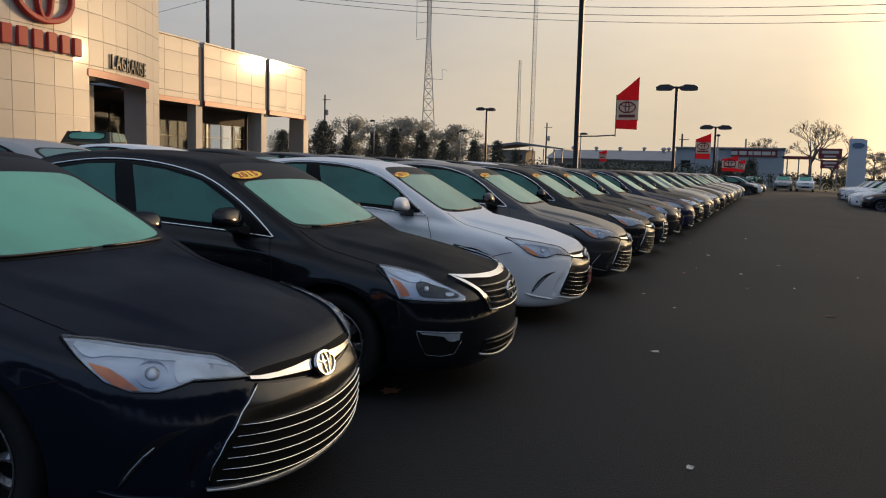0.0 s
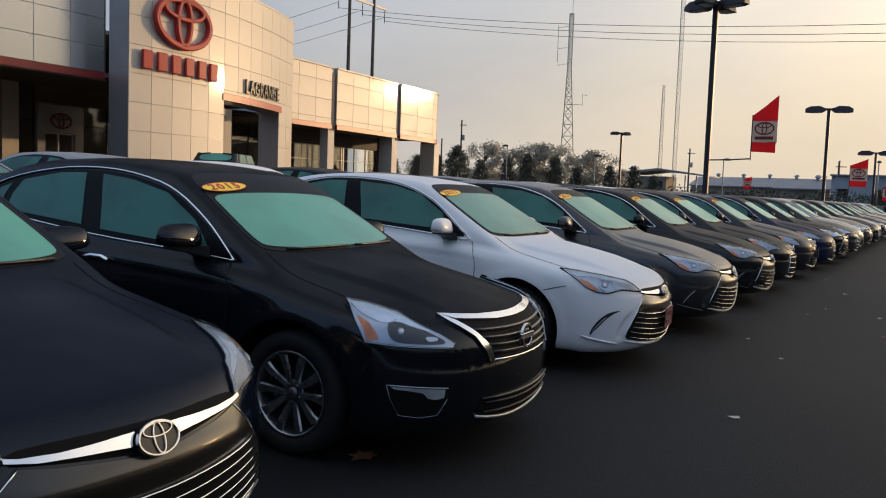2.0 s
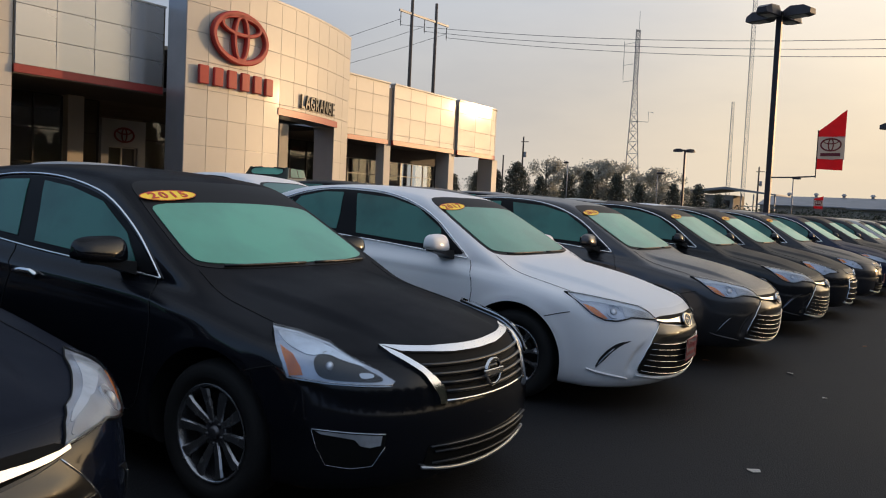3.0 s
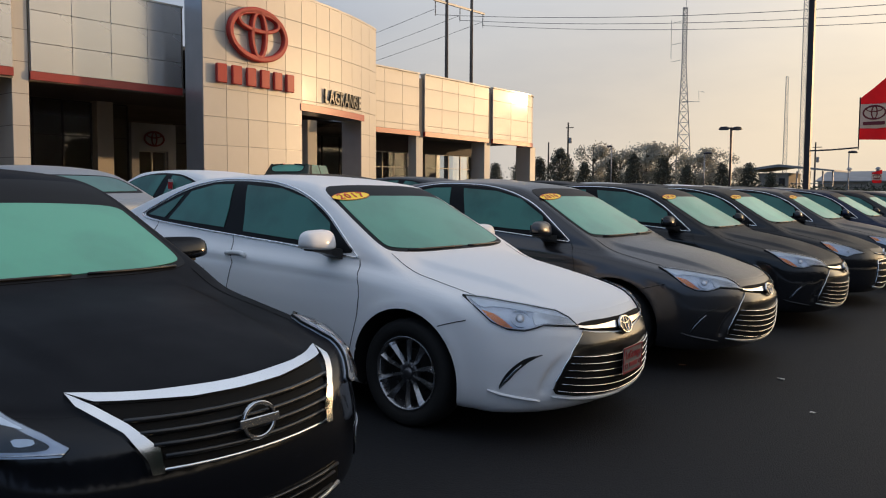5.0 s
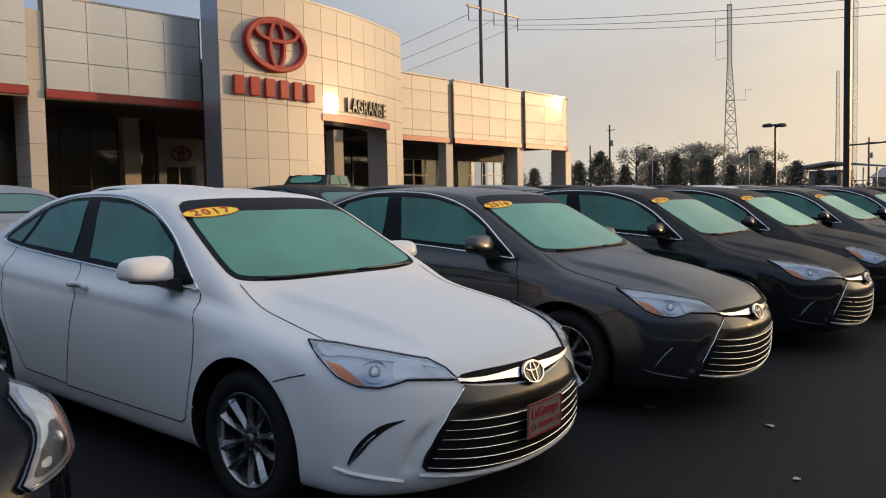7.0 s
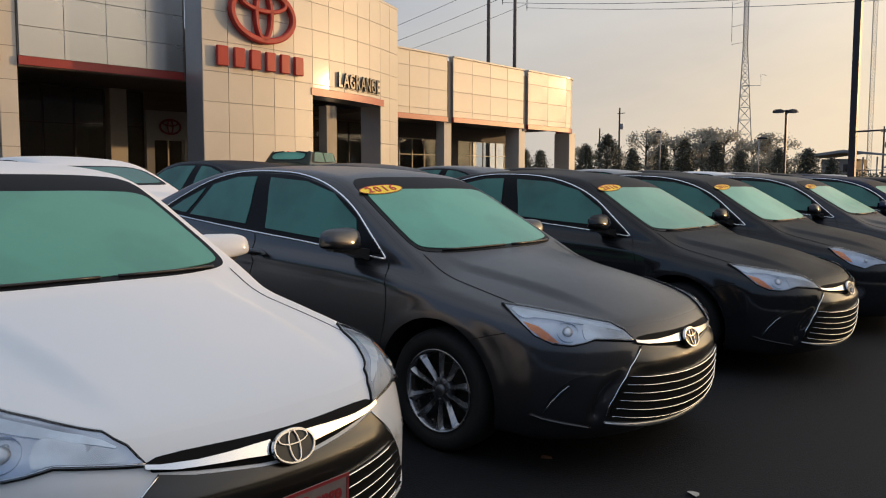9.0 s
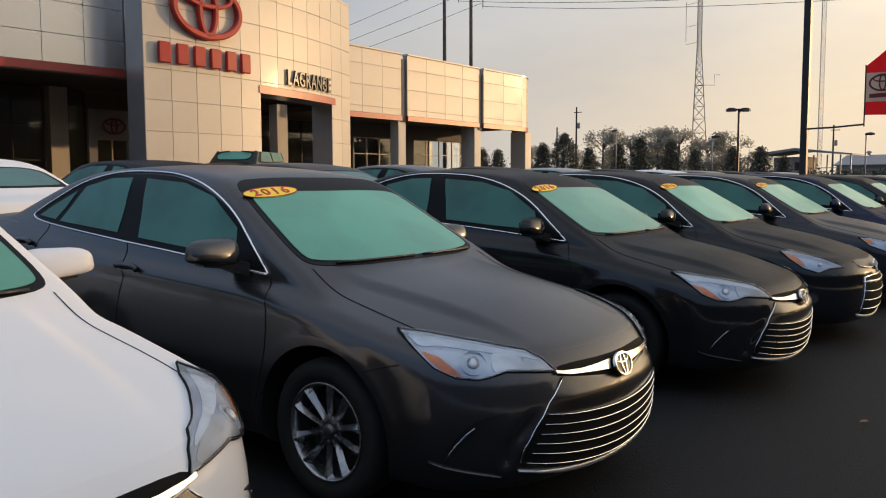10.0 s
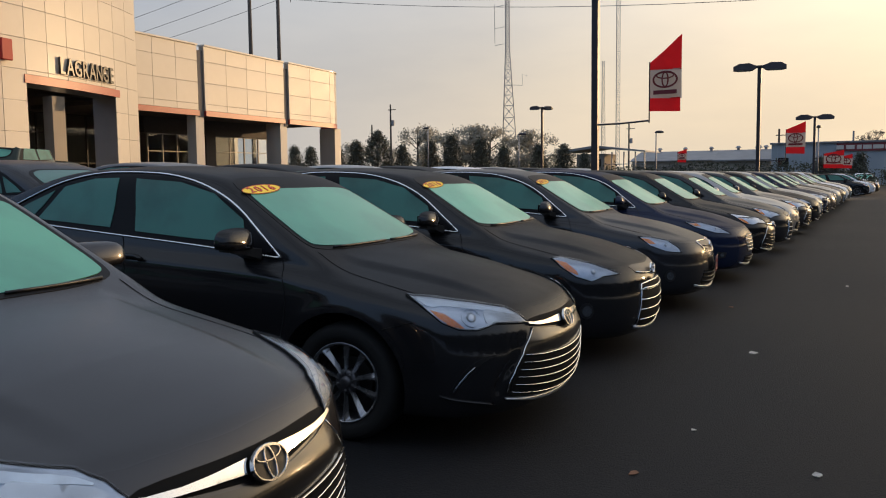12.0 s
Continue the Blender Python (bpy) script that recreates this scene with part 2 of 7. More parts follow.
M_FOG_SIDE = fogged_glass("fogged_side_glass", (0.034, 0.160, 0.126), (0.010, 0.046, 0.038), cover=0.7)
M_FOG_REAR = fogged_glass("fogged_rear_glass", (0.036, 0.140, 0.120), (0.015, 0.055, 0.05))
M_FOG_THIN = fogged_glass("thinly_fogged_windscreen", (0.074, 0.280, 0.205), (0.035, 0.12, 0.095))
M_DARK_GLASS = material("dark_glass", (0.012, 0.014, 0.015), 0.12, coat=1.0, coat_rough=0.05)
M_FRIT = material("black_frit", (0.006, 0.006, 0.007), 0.5, spec=0.12)
M_PLATE_RED = material("plate_red", (0.30, 0.03, 0.035), 0.4)
M_PLATE_GREY = material("plate_grey", (0.20, 0.165, 0.155), 0.45, vary=0.1, scale=30)
M_LEAF_DRY = material("dry_leaf", (0.22, 0.10, 0.05), 0.8, vary=0.2, scale=30)
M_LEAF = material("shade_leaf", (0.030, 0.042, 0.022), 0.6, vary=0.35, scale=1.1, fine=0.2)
# paler than the leaf above: haze in the air is mixed into the colour
M_EVERGREEN = material("hazed_evergreen_leaf", (0.075, 0.078, 0.055), 0.6, vary=0.35, scale=1.1, fine=0.2)
# base colour lightened: distance haze over the far trees is put into it
M_LEAF_HAZED = material("hazed_pine_foliage", (0.22, 0.215, 0.19), 0.8, vary=0.3, scale=0.4)


def thin(m, color, share):
    """Lets light through a leaf or a cloth."""
    n, l = m.node_tree.nodes, m.node_tree.links
    glow_through, mixed = n.new("ShaderNodeBsdfTranslucent"), n.new("ShaderNodeMixShader")
    glow_through.inputs["Color"].default_value, mixed.inputs["Fac"].default_value = (*color, 1), share
    l.new(n["Principled BSDF"].outputs[0], mixed.inputs[1])
    l.new(glow_through.outputs[0], mixed.inputs[2])
    l.new(mixed.outputs[0], n["Material Output"].inputs["Surface"])


# pale see-through share lifts the far crowns further toward the haze
thin(M_LEAF_HAZED, (0.42, 0.41, 0.36), 0.6)
# hedge green raised the same way, with aerial haze in the base colour
M_HEDGE = material("hazed_hedge_leaf", (0.070, 0.074, 0.046), 0.75, vary=0.35, scale=0.6)
M_BARK = material("bark", (0.10, 0.085, 0.07), 0.9, vary=0.25, scale=3, bump=0.5, bump_scale=20)
M_SHED = material("metal_siding", (0.36, 0.40, 0.44), 0.5, vary=0.08, scale=0.3)
M_ROOF = material("grey_roof", (0.22, 0.22, 0.23), 0.6, vary=0.12, scale=0.4)
M_BRICKISH = material("tan_wall", (0.30, 0.26, 0.22), 0.8, vary=0.1, scale=0.5)
M_MAROON = material("maroon_sign", (0.20, 0.035, 0.04), 0.45, vary=0.08, scale=2)
M_PALE = material("pale_print", (0.60, 0.55, 0.50), 0.6)
M_TOTEM = material("totem_white", (0.55, 0.60, 0.66), 0.35, vary=0.04, scale=1)
M_TOTEM_BLUE = material("totem_blue", (0.12, 0.18, 0.30), 0.35)
M_FLAG_RED = material("flag_red", (0.62, 0.035, 0.04), 0.7, vary=0.08, scale=6)
M_FLAG_WHITE = material("flag_white", (0.50, 0.48, 0.48), 0.7, vary=0.06, scale=6)
M_FLAG_MARK = material("flag_mark", (0.16, 0.02, 0.03), 0.7)
thin(M_FLAG_RED, (0.75, 0.04, 0.04), 0.5)
thin(M_FLAG_WHITE, (0.62, 0.60, 0.60), 0.5)
M_WIRE = material("wire", (0.14, 0.14, 0.145), 0.5, metal=0.4)
M_FIXTURE = material("lamp_lens", (0.55, 0.52, 0.46), 0.3)
M_LITTER = material("pale_litter", (0.45, 0.42, 0.38), 0.8, vary=0.2, scale=30)

P_NAVY = paint("navy_paint", (0.0056, 0.0082, 0.0175), 0.0)
P_BLACK = paint("black_paint", (0.0055, 0.0062, 0.0090), 0.0)
P_DEWY = paint("dewy_black_paint", (0.012, 0.012, 0.0135), 0.0, 0.36, 0.30)
P_WHITE = paint("white_paint", (0.80, 0.80, 0.81), 0.0, 0.5, 0.3)
P_GREY = paint("grey_paint", (0.052, 0.051, 0.055), 0.8, 0.33, 0.35)
P_CHARCOAL = paint("charcoal_paint", (0.026, 0.026, 0.030), 0.4, 0.36, 0.3)
P_BLUE = paint("blue_paint", (0.012, 0.018, 0.045), 0.15)
P_SILVER = paint("silver_paint", (0.34, 0.34, 0.34), 0.75)
P_BRONZE = paint("bronze_paint", (0.10, 0.075, 0.05), 0.6)


# ---- mesh helpers ----
def part(name, source, mat, parent=None, label="", smooth=False):
    """Links a bmesh or a mesh as one mesh object under a thing or a part."""
    if isinstance(source, bpy.types.Mesh):
        me = source
    else:
        me = bpy.data.meshes.new(name)
        source.to_mesh(me)
        source.free()
    if mat and not me.materials:
        me.materials.append(mat)
    if smooth:
        me.polygons.foreach_set("use_smooth", [True] * len(me.polygons))
    ob = new(name, me)
    ob.parent = parent
    if label:
        ob["label"] = label
    return ob


def raw(name, verts, faces, mat, parent=None, label="", smooth=False):
    me = bpy.data.meshes.new(name)
    me.from_pydata([tuple(v) for v in verts], [], [tuple(f) for f in faces])
    me.update()
    return part(name, me, mat, parent, label, smooth)


def thing(name, label, category, group="", at=None):
    ob = new(name)
    tagged(ob, label, category, group)
    if at:
        ob.location = at
    return ob


def bm_box(cx, cy, cz, sx, sy, sz, bevel=0.0, bm=None, m=None, seg=1):
    own = bmesh.new()
    bmesh.ops.create_cube(own, size=1)
    bmesh.ops.scale(own, vec=(sx, sy, sz), verts=own.verts)
    if bevel:
        bmesh.ops.bevel(own, geom=own.edges[:], offset=bevel, segments=seg, affect="EDGES", profile=0.5)
    bmesh.ops.translate(own, vec=(cx, cy, cz), verts=own.verts)
    if m is not None:
        bmesh.ops.transform(own, matrix=m, verts=own.verts)
    if bm is None:
        return own
    me = bpy.data.meshes.new("tmp")
    own.to_mesh(me)
    own.free()
    bm.from_mesh(me)
    bpy.data.meshes.remove(me)
    return bm


def bm_tube(points, radius, sides=8, bm=None, taper=None, cap=True):
    """A round bar along points; taper gives the radius at each point."""
    bm = bm or bmesh.new()
    pts = [Vector(p) for p in points]
    rings = []
    for i, p in enumerate(pts):
        t = (pts[min(i + 1, len(pts) - 1)] - pts[max(i - 1, 0)]).normalized()
        side = t.cross(Vector((0, 0, 1)) if abs(t.z) < 0.9 else Vector((1, 0, 0))).normalized()
        up = side.cross(t)
        r = taper[i] if taper else radius
        rings.append([bm.verts.new(p + side * r * math.cos(a) + up * r * math.sin(a)) for a in (2 * math.pi * k / sides for k in range(sides))])
    for a, b in zip(rings, rings[1:]):
        for k in range(sides):
            bm.faces.new((a[k], a[(k + 1) % sides], b[(k + 1) % sides], b[k]))
    if cap:
        bm.faces.new(rings[0][::-1]), bm.faces.new(rings[-1])
    return bm


def bm_lathe(profile, n=32, bm=None, m=None):
    """Turns (radius, along) pairs round the y axis."""
    bm = bm or bmesh.new()
    rings = []
    for r, y in profile:
        ring = []
        for k in range(n):
            a = 2 * math.pi * k / n
            v = Vector((r * math.cos(a), y, r * math.sin(a)))
            ring.append(bm.verts.new(m @ v if m is not None else v))
        rings.append(ring)
    for a, b in zip(rings, rings[1:]):
        for k in range(n):
            bm.faces.new((a[k], b[k], b[(k + 1) % n], a[(k + 1) % n]))
    return bm


def bm_prism(outline, depth, m):
    """A flat outline in x and y, given thickness along z, laid by the matrix m."""
    bm = bmesh.new()
    a = [bm.verts.new(m @ Vector((x, y, 0))) for x, y in outline]
    b = [bm.verts.new(m @ Vector((x, y, depth))) for x, y in outline]
    bm.faces.new(a[::-1]), bm.faces.new(b)
    for k in range(len(a)):
        j = (k + 1) % len(a)
        bm.faces.new((a[k], a[j], b[j], b[k]))
    bmesh.ops.recalc_face_normals(bm, faces=bm.faces[:])
    return bm


def bm_ring(rx, ry, width, depth, m, n=48, k=1.0):
    """A flat oval ring with bevelled thickness; k narrows the ring at its sides."""
    bm = bmesh.new()
    loops = []
    for inset, z in ((0, 0), (0, depth * 0.8), (0.2, depth), (0.8, depth), (1, depth * 0.8), (1, 0)):
        loop = []
        for i in range(n):
            a = 2 * math.pi * i / n
            w = width * inset
            loop.append(bm.verts.new(m @ Vector(((rx - w * k) * math.cos(a), (ry - w) * math.sin(a), z))))
        loops.append(loop)
    for a, b in zip(loops, loops[1:]):
        for i in range(n):
            j = (i + 1) % n
            bm.faces.new((a[i], a[j], b[j], b[i]))
    bmesh.ops.recalc_face_normals(bm, faces=bm.faces[:])
    return bm


def emblem(name, width, m, mat, parent, label="", depth=0.02, bold=1.0):
    """An oval emblem of three rings as one mesh."""
    h = width * 0.68
    bm = bmesh.new()
    for rx, ry, w, off, k in ((width / 2, h / 2, width * 0.075, 0.0, 1.0), (width * 0.145, h * 0.46, width * 0.06, 0.0, 1.0), (width * 0.36, h * 0.21, width * 0.055, h * 0.235, 1.0)):
        one = bm_ring(rx, ry, w * bold, depth, m @ Matrix.Translation((0, off, 0)), 40, k)
        me = bpy.data.meshes.new("tmp")
        one.to_mesh(me)
        one.free()
        bm.from_mesh(me)
        bpy.data.meshes.remove(me)
    return part(name, bm, mat, parent, label, smooth=False)


def lettering(name, text, size, depth, m, mat, parent, label="", squeeze=1.0, bold=0.0):
    """Raised letters in the built-in font, as a mesh, centred on m."""
    cu = bpy.data.curves.new(name, "FONT")
    cu.body, cu.size, cu.extrude, cu.offset = text, size, depth / 2, bold
    cu.align_x, cu.align_y = "CENTER", "CENTER"
    cu.resolution_u = 3
    ob = bpy.data.objects.new(name, cu)
    scene.collection.objects.link(ob)
    me = bpy.data.meshes.new_from_object(ob.evaluated_get(bpy.context.evaluated_depsgraph_get()))
    bpy.data.objects.remove(ob)
    bpy.data.curves.remove(cu)
    me.materials.clear()
    me.transform(m @ Matrix.Diagonal((squeeze, 1, 1, 1)))
    return part(name, me, mat, parent, label)


def frame_of(origin, right, up):
    """A matrix whose x runs to the right, y up, and z out of a wall."""
    x, y = Vector(right).normalized(), Vector(up).normalized()
    z = x.cross(y)
    return Matrix.Translation(origin) @ Matrix((x, y, z)).transposed().to_4x4()


def ground_height(x):
    """The lot falls from the building to the driving lane."""
    if x > 0.6:
        return -0.055 - 0.055 * min(max(x - 4.5, 0.0), 7.0)
    if x > -45:
        return 0.035 * (-0.97 - x)
    return max(0.0, 1.541 - (-45 - x) * 0.02)


# ---- ground ----
def ground_sheet():
    xs = [-2500, -400, -122, -60, -45, -30, -15, -5, 0.2, 0.6, 1.0, 4.5, 11.5, 40, 200, 2500]
    ys = [-2500, -300, -60, -20, 0, 20, 60, 140, 400, 2500]
    verts = [(x, y, ground_height(x) - 0.02 * (abs(y) > 250)) for x in xs for y in ys]
    n = len(ys)
    faces = [(i * n + j, (i + 1) * n + j, (i + 1) * n + j + 1, i * n + j + 1) for i in range(len(xs) - 1) for j in range(n - 1)]
    ob = raw("ground", verts, faces, M_GRASS)
    return tagged(ob, "dull grassy ground reaching to the horizon", "ground", kind="structure")


def lot_sheet():
    xs = [-62, -45, -30, -15, -5, 0.2, 0.6, 1.0, 4.5, 8, 11.5, 16, 24]
    ys = [-40, -20, 0, 20, 45, 70, 100]
    verts = [(x, y, ground_height(x) + 0.012) for x in xs for y in ys]
    n = len(ys)
    faces = [(i * n + j, (i + 1) * n + j, (i + 1) * n + j + 1, i * n + j + 1) for i in range(len(xs) - 1) for j in range(n - 1)]
    ob = raw("pavement", verts, faces, M_ASPHALT)
    return tagged(ob, "dark smooth asphalt of the sales lot", "pavement", kind="structure")


ground_sheet()
lot_sheet()

# ---- dealership building ----
building = thing("dealership_building", "cream-panelled car dealership with a curved entrance front", "building")
ARC_X, ARC_Y, ARC_R = -57.5, 15.53, 29.9
ROW0, ROW_H = 1.02, 1.21            # panel joints above the datum


def arc_point(y, back=0.0):
    a = math.asin((y - ARC_Y) / ARC_R)
    return Vector((ARC_X + (ARC_R - back) * math.cos(a), ARC_Y + (ARC_R - back) * math.sin(a), 0))


def arc_block(y0, y1, z0, z1, thick, mat, name="front_wall", n=8, front=0.0):
    bm = bmesh.new()
    cols = []
    for k in range(n + 1):
        y = y0 + (y1 - y0) * k / n
        f, b = arc_point(y, -front), arc_point(y, thick)
        cols.append([bm.verts.new((f.x, f.y, z0)), bm.verts.new((f.x, f.y, z1)), bm.verts.new((b.x, b.y, z1)), bm.verts.new((b.x, b.y, z0))])
    for c0, c1 in zip(cols, cols[1:]):
        for j in range(4):
            bm.faces.new((c0[j], c1[j], c1[(j + 1) % 4], c0[(j + 1) % 4]))
    bm.faces.new(cols[0]), bm.faces.new(cols[-1][::-1])
    bmesh.ops.recalc_face_normals(bm, faces=bm.faces[:])
    return part(name, bm, mat, building)


TOP = 10.66
arc_block(15.53, 21.25, 0.3, TOP, 1.25, M_GREYWALL)
arc_block(21.25, 27.27, 5.37, TOP, 1.25, M_GREYWALL)
arc_block(27.27, 29.1, 0.3, TOP, 1.25, M_GREYWALL)
arc_block(21.25, 27.27, 5.36, 5.69, 0.1, M_BAND, "red_band", front=0.09)
arc_block(15.5, 29.14, TOP, TOP + 0.10, 1.3, M_PANEL, "coping", 12, front=0.06)

PANEL_MESHES = {}


def panel(origin, right, w, h, parent=None, mat=None):
    """One cladding panel, its lower left corner at origin, proud of the wall."""
    key = (round(w, 2), round(h, 2), (mat or M_PANEL).name)
    if key not in PANEL_MESHES:
        bm = bm_box(w / 2, h / 2, 0.02, w - 0.016, h - 0.016, 0.04, 0.005)
        me = bpy.data.meshes.new("panel")
        bm.to_mesh(me)
        bm.free()
        me.materials.append(mat or M_PANEL)
        PANEL_MESHES[key] = me
    ob = new("panel", PANEL_MESHES[key])
    ob.parent = parent or building
    ob.matrix_basis = frame_of(origin, right, (0, 0, 1))
    return ob


def panel_rows(z0, z1):
    """Heights of the panel rows between z0 and z1, on the common joints."""
    cuts = [z0] + [z for z in (ROW0 + ROW_H * k for k in range(-1, 9)) if z0 + 0.15 < z < z1 - 0.15] + [z1]
    return list(zip(cuts, cuts[1:]))


# pieces of the curved front
COLS = 12
arc_len = math.asin((29.1 - ARC_Y) / ARC_R)
for k in range(COLS):
    a0, a1 = arc_len * k / COLS, arc_len * (k + 1) / COLS
    p0 = Vector((ARC_X + ARC_R * math.cos(a0), ARC_Y + ARC_R * math.sin(a0), 0))
    p1 = Vector((ARC_X + ARC_R * math.cos(a1), ARC_Y + ARC_R * math.sin(a1), 0))
    mid = (p0.y + p1.y) / 2
    low = 5.70 if 21.6 < mid < 27.2 else 0.4
    for z0, z1 in panel_rows(low, TOP):
        panel((p0.x + 0.01, p0.y, z0), p1 - p0, (p1 - p0).length, z1 - z0)


def slab(name, x0, x1, y0, y1, z0, z1, mat, bevel=0.0):
    return part(name, bm_box((x0 + x1) / 2, (y0 + y1) / 2, (z0 + z1) / 2, abs(x1 - x0), abs(y1 - y0), abs(z1 - z0), bevel), mat, building)


def clad(x, y0, y1, z0, z1, cols, dx=0.0, mat=None):
    """A run of panels on a straight wall that faces the lot; dx is the wall's drift in x over the run."""
    for k in range(cols):
        a, b = k / cols, (k + 1) / cols
        p0, p1 = Vector((x + dx * a, y0 + (y1 - y0) * a, 0)), Vector((x + dx * b, y0 + (y1 - y0) * b, 0))
        for za, zb in panel_rows(z0, z1):
            panel((p0.x, p0.y, za), p1 - p0, (p1 - p0).length, zb - za, mat=mat)


# left wing: deep canopy behind a panelled parapet
slab("parapet_wall", -30.1, -29.75, 9.42, 16.0, 5.62, 9.45, M_JOINT)
clad(-29.74, 9.45, 15.9, 5.98, 9.45, 4, mat=M_SILVER_PANEL)
slab("red_band", -30.0, -29.66, 9.42, 15.9, 5.66, 5.97, M_BAND)
slab("coping", -30.15, -29.68, 9.42, 16.0, 9.455, 9.53, M_PANEL)
slab("parapet_wall", -29.95, -29.6, -4.0, 8.74, 5.62, 9.6, M_JOINT)
clad(-29.58, -4.0, 8.74, 6.02, 9.6, 7, mat=M_SILVER_PANEL)
slab("red_band", -29.9, -29.5, -4.0, 8.74, 5.70, 6.01, M_BAND)
slab("coping", -30.0, -29.5, -4.0, 8.76, 9.605, 9.68, M_PANEL)
slab("column", -31.2, -29.80, 8.78, 9.40, 0.3, 8.9, M_PANEL, 0.01)
for z in (1.5, 2.7, 3.9, 5.1, 6.3, 7.5):
    slab("column_joint", -31.21, -29.79, 8.77, 9.41, z, z + 0.02, M_JOINT)
slab("column", -31.2, -29.80, -0.4, 0.3, 0.3, 5.6, M_PANEL, 0.01)
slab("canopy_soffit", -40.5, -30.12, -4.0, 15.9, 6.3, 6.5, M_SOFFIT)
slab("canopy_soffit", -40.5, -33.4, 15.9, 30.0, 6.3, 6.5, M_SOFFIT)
slab("roof", -60, -30.15, -4.0, 15.9, 8.4, 8.6, M_JOINT)
slab("roof", -60, -33.6, 15.9, 33.0, 8.4, 8.6, M_JOINT)
# right wing: three parapet bays, the last rounding away
BAYS = [(28.6, 35.52, -32.75, -33.19, 4), (35.95, 43.68, -33.1, -33.66, 4)]
for y0, y1, xa, xb, cols in BAYS:
    m = frame_of((xa - 0.2, y0, 0), (xb - xa, y1 - y0, 0), (0, 0, 1))
    w = math.hypot(xb - xa, y1 - y0)
    part("parapet_wall", bm_box(w / 2, 7.3, 0, w, 3.7, 0.3, m=m), M_SEAM, building)
    part("red_band", bm_box(w / 2, 5.33, 0.12, w, 0.30, 0.26, m=m), M_BAND, building)
    part("coping", bm_box(w / 2, 9.20, 0.02, w + 0.02, 0.09, 0.5, m=m), M_PANEL, building)
    clad(xa - 0.04, y0, y1, 5.49, 9.15, cols, xb - xa)
# rounded end bay
END = []
for k in range(15):
    y = 44.1 + 5.0 * min(1, k / 4)
    x = -33.62 - 0.33 * min(1, k / 4)
    if k > 4:
        a = math.pi / 2 * (k - 4) / 10
        x, y = -33.95 - 2.4 * (1 - math.cos(a)), 49.1 + 2.4 * math.sin(a)
    END.append(Vector((x, y, 0)))


def along(points, z0, z1, thick, mat, name):
    bm = bmesh.new()
    cols = []
    for i, q in enumerate(points):
        t = (points[min(i + 1, len(points) - 1)] - points[max(i - 1, 0)]).normalized()
        n = Vector((t.y, -t.x, 0))
        f, b = q + n * max(thick, 0) * 0.2, q - n * abs(thick)
        cols.append([bm.verts.new((f.x, f.y, z0)), bm.verts.new((f.x, f.y, z1)), bm.verts.new((b.x, b.y, z1)), bm.verts.new((b.x, b.y, z0))])
    for c0, c1 in zip(cols, cols[1:]):
        for j in range(4):
            bm.faces.new((c0[j], c1[j], c1[(j + 1) % 4], c0[(j + 1) % 4]))
    bm.faces.new(cols[0]), bm.faces.new(cols[-1][::-1])
    bmesh.ops.recalc_face_normals(bm, faces=bm.faces[:])
    return part(name, bm, mat, building)


along([q + Vector((-0.05, 0, 0)) for q in END], 5.45, 9.15, 0.25, M_SEAM, "parapet_wall")
along(END, 5.17, 5.48, 0.3, M_BAND, "red_band")
along(END, 9.16, 9.25, 0.45, M_PANEL, "coping")
RUNS = [(0, 2), (2, 4), (4, 6), (6, 8), (8, 10), (10, 12), (12, 14)]
for i, j in RUNS:
    p0, p1 = END[i], END[j]
    for za, zb in panel_rows(5.49, 9.15):
        panel((p0.x, p0.y, za), p1 - p0, (p1 - p0).length, zb - za)
# joints between the bays are dark downpipes
slab("downpipe", -33.5, -33.2, 35.55, 35.92, 5.1, 8.9, M_SOFFIT)
slab("downpipe", -34.0, -33.7, 43.71, 44.07, 5.0, 8.8, M_SOFFIT)
slab("column", -33.95, -33.25, 35.30, 35.95, 0.2, 5.2, M_PANEL, 0.01)
slab("column", -34.95, -33.75, 43.32, 44.0, 0.2, 5.2, M_PANEL, 0.01)
slab("column", -35.9, -34.5, 50.4, 51.15, 0.2, 5.2, M_PANEL, 0.01)
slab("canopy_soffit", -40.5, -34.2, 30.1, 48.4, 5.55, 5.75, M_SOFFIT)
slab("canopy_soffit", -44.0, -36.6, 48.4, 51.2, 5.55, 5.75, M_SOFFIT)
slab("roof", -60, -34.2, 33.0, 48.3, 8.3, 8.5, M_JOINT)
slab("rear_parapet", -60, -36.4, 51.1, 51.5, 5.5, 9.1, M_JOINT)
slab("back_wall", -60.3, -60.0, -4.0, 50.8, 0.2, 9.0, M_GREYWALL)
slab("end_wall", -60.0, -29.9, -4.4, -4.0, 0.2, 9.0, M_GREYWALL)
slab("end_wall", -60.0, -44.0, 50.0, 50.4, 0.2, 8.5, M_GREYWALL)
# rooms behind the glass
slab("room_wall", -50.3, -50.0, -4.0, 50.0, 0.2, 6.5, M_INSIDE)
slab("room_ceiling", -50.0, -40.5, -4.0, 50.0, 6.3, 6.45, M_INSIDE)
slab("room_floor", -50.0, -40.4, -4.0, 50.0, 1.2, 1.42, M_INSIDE)


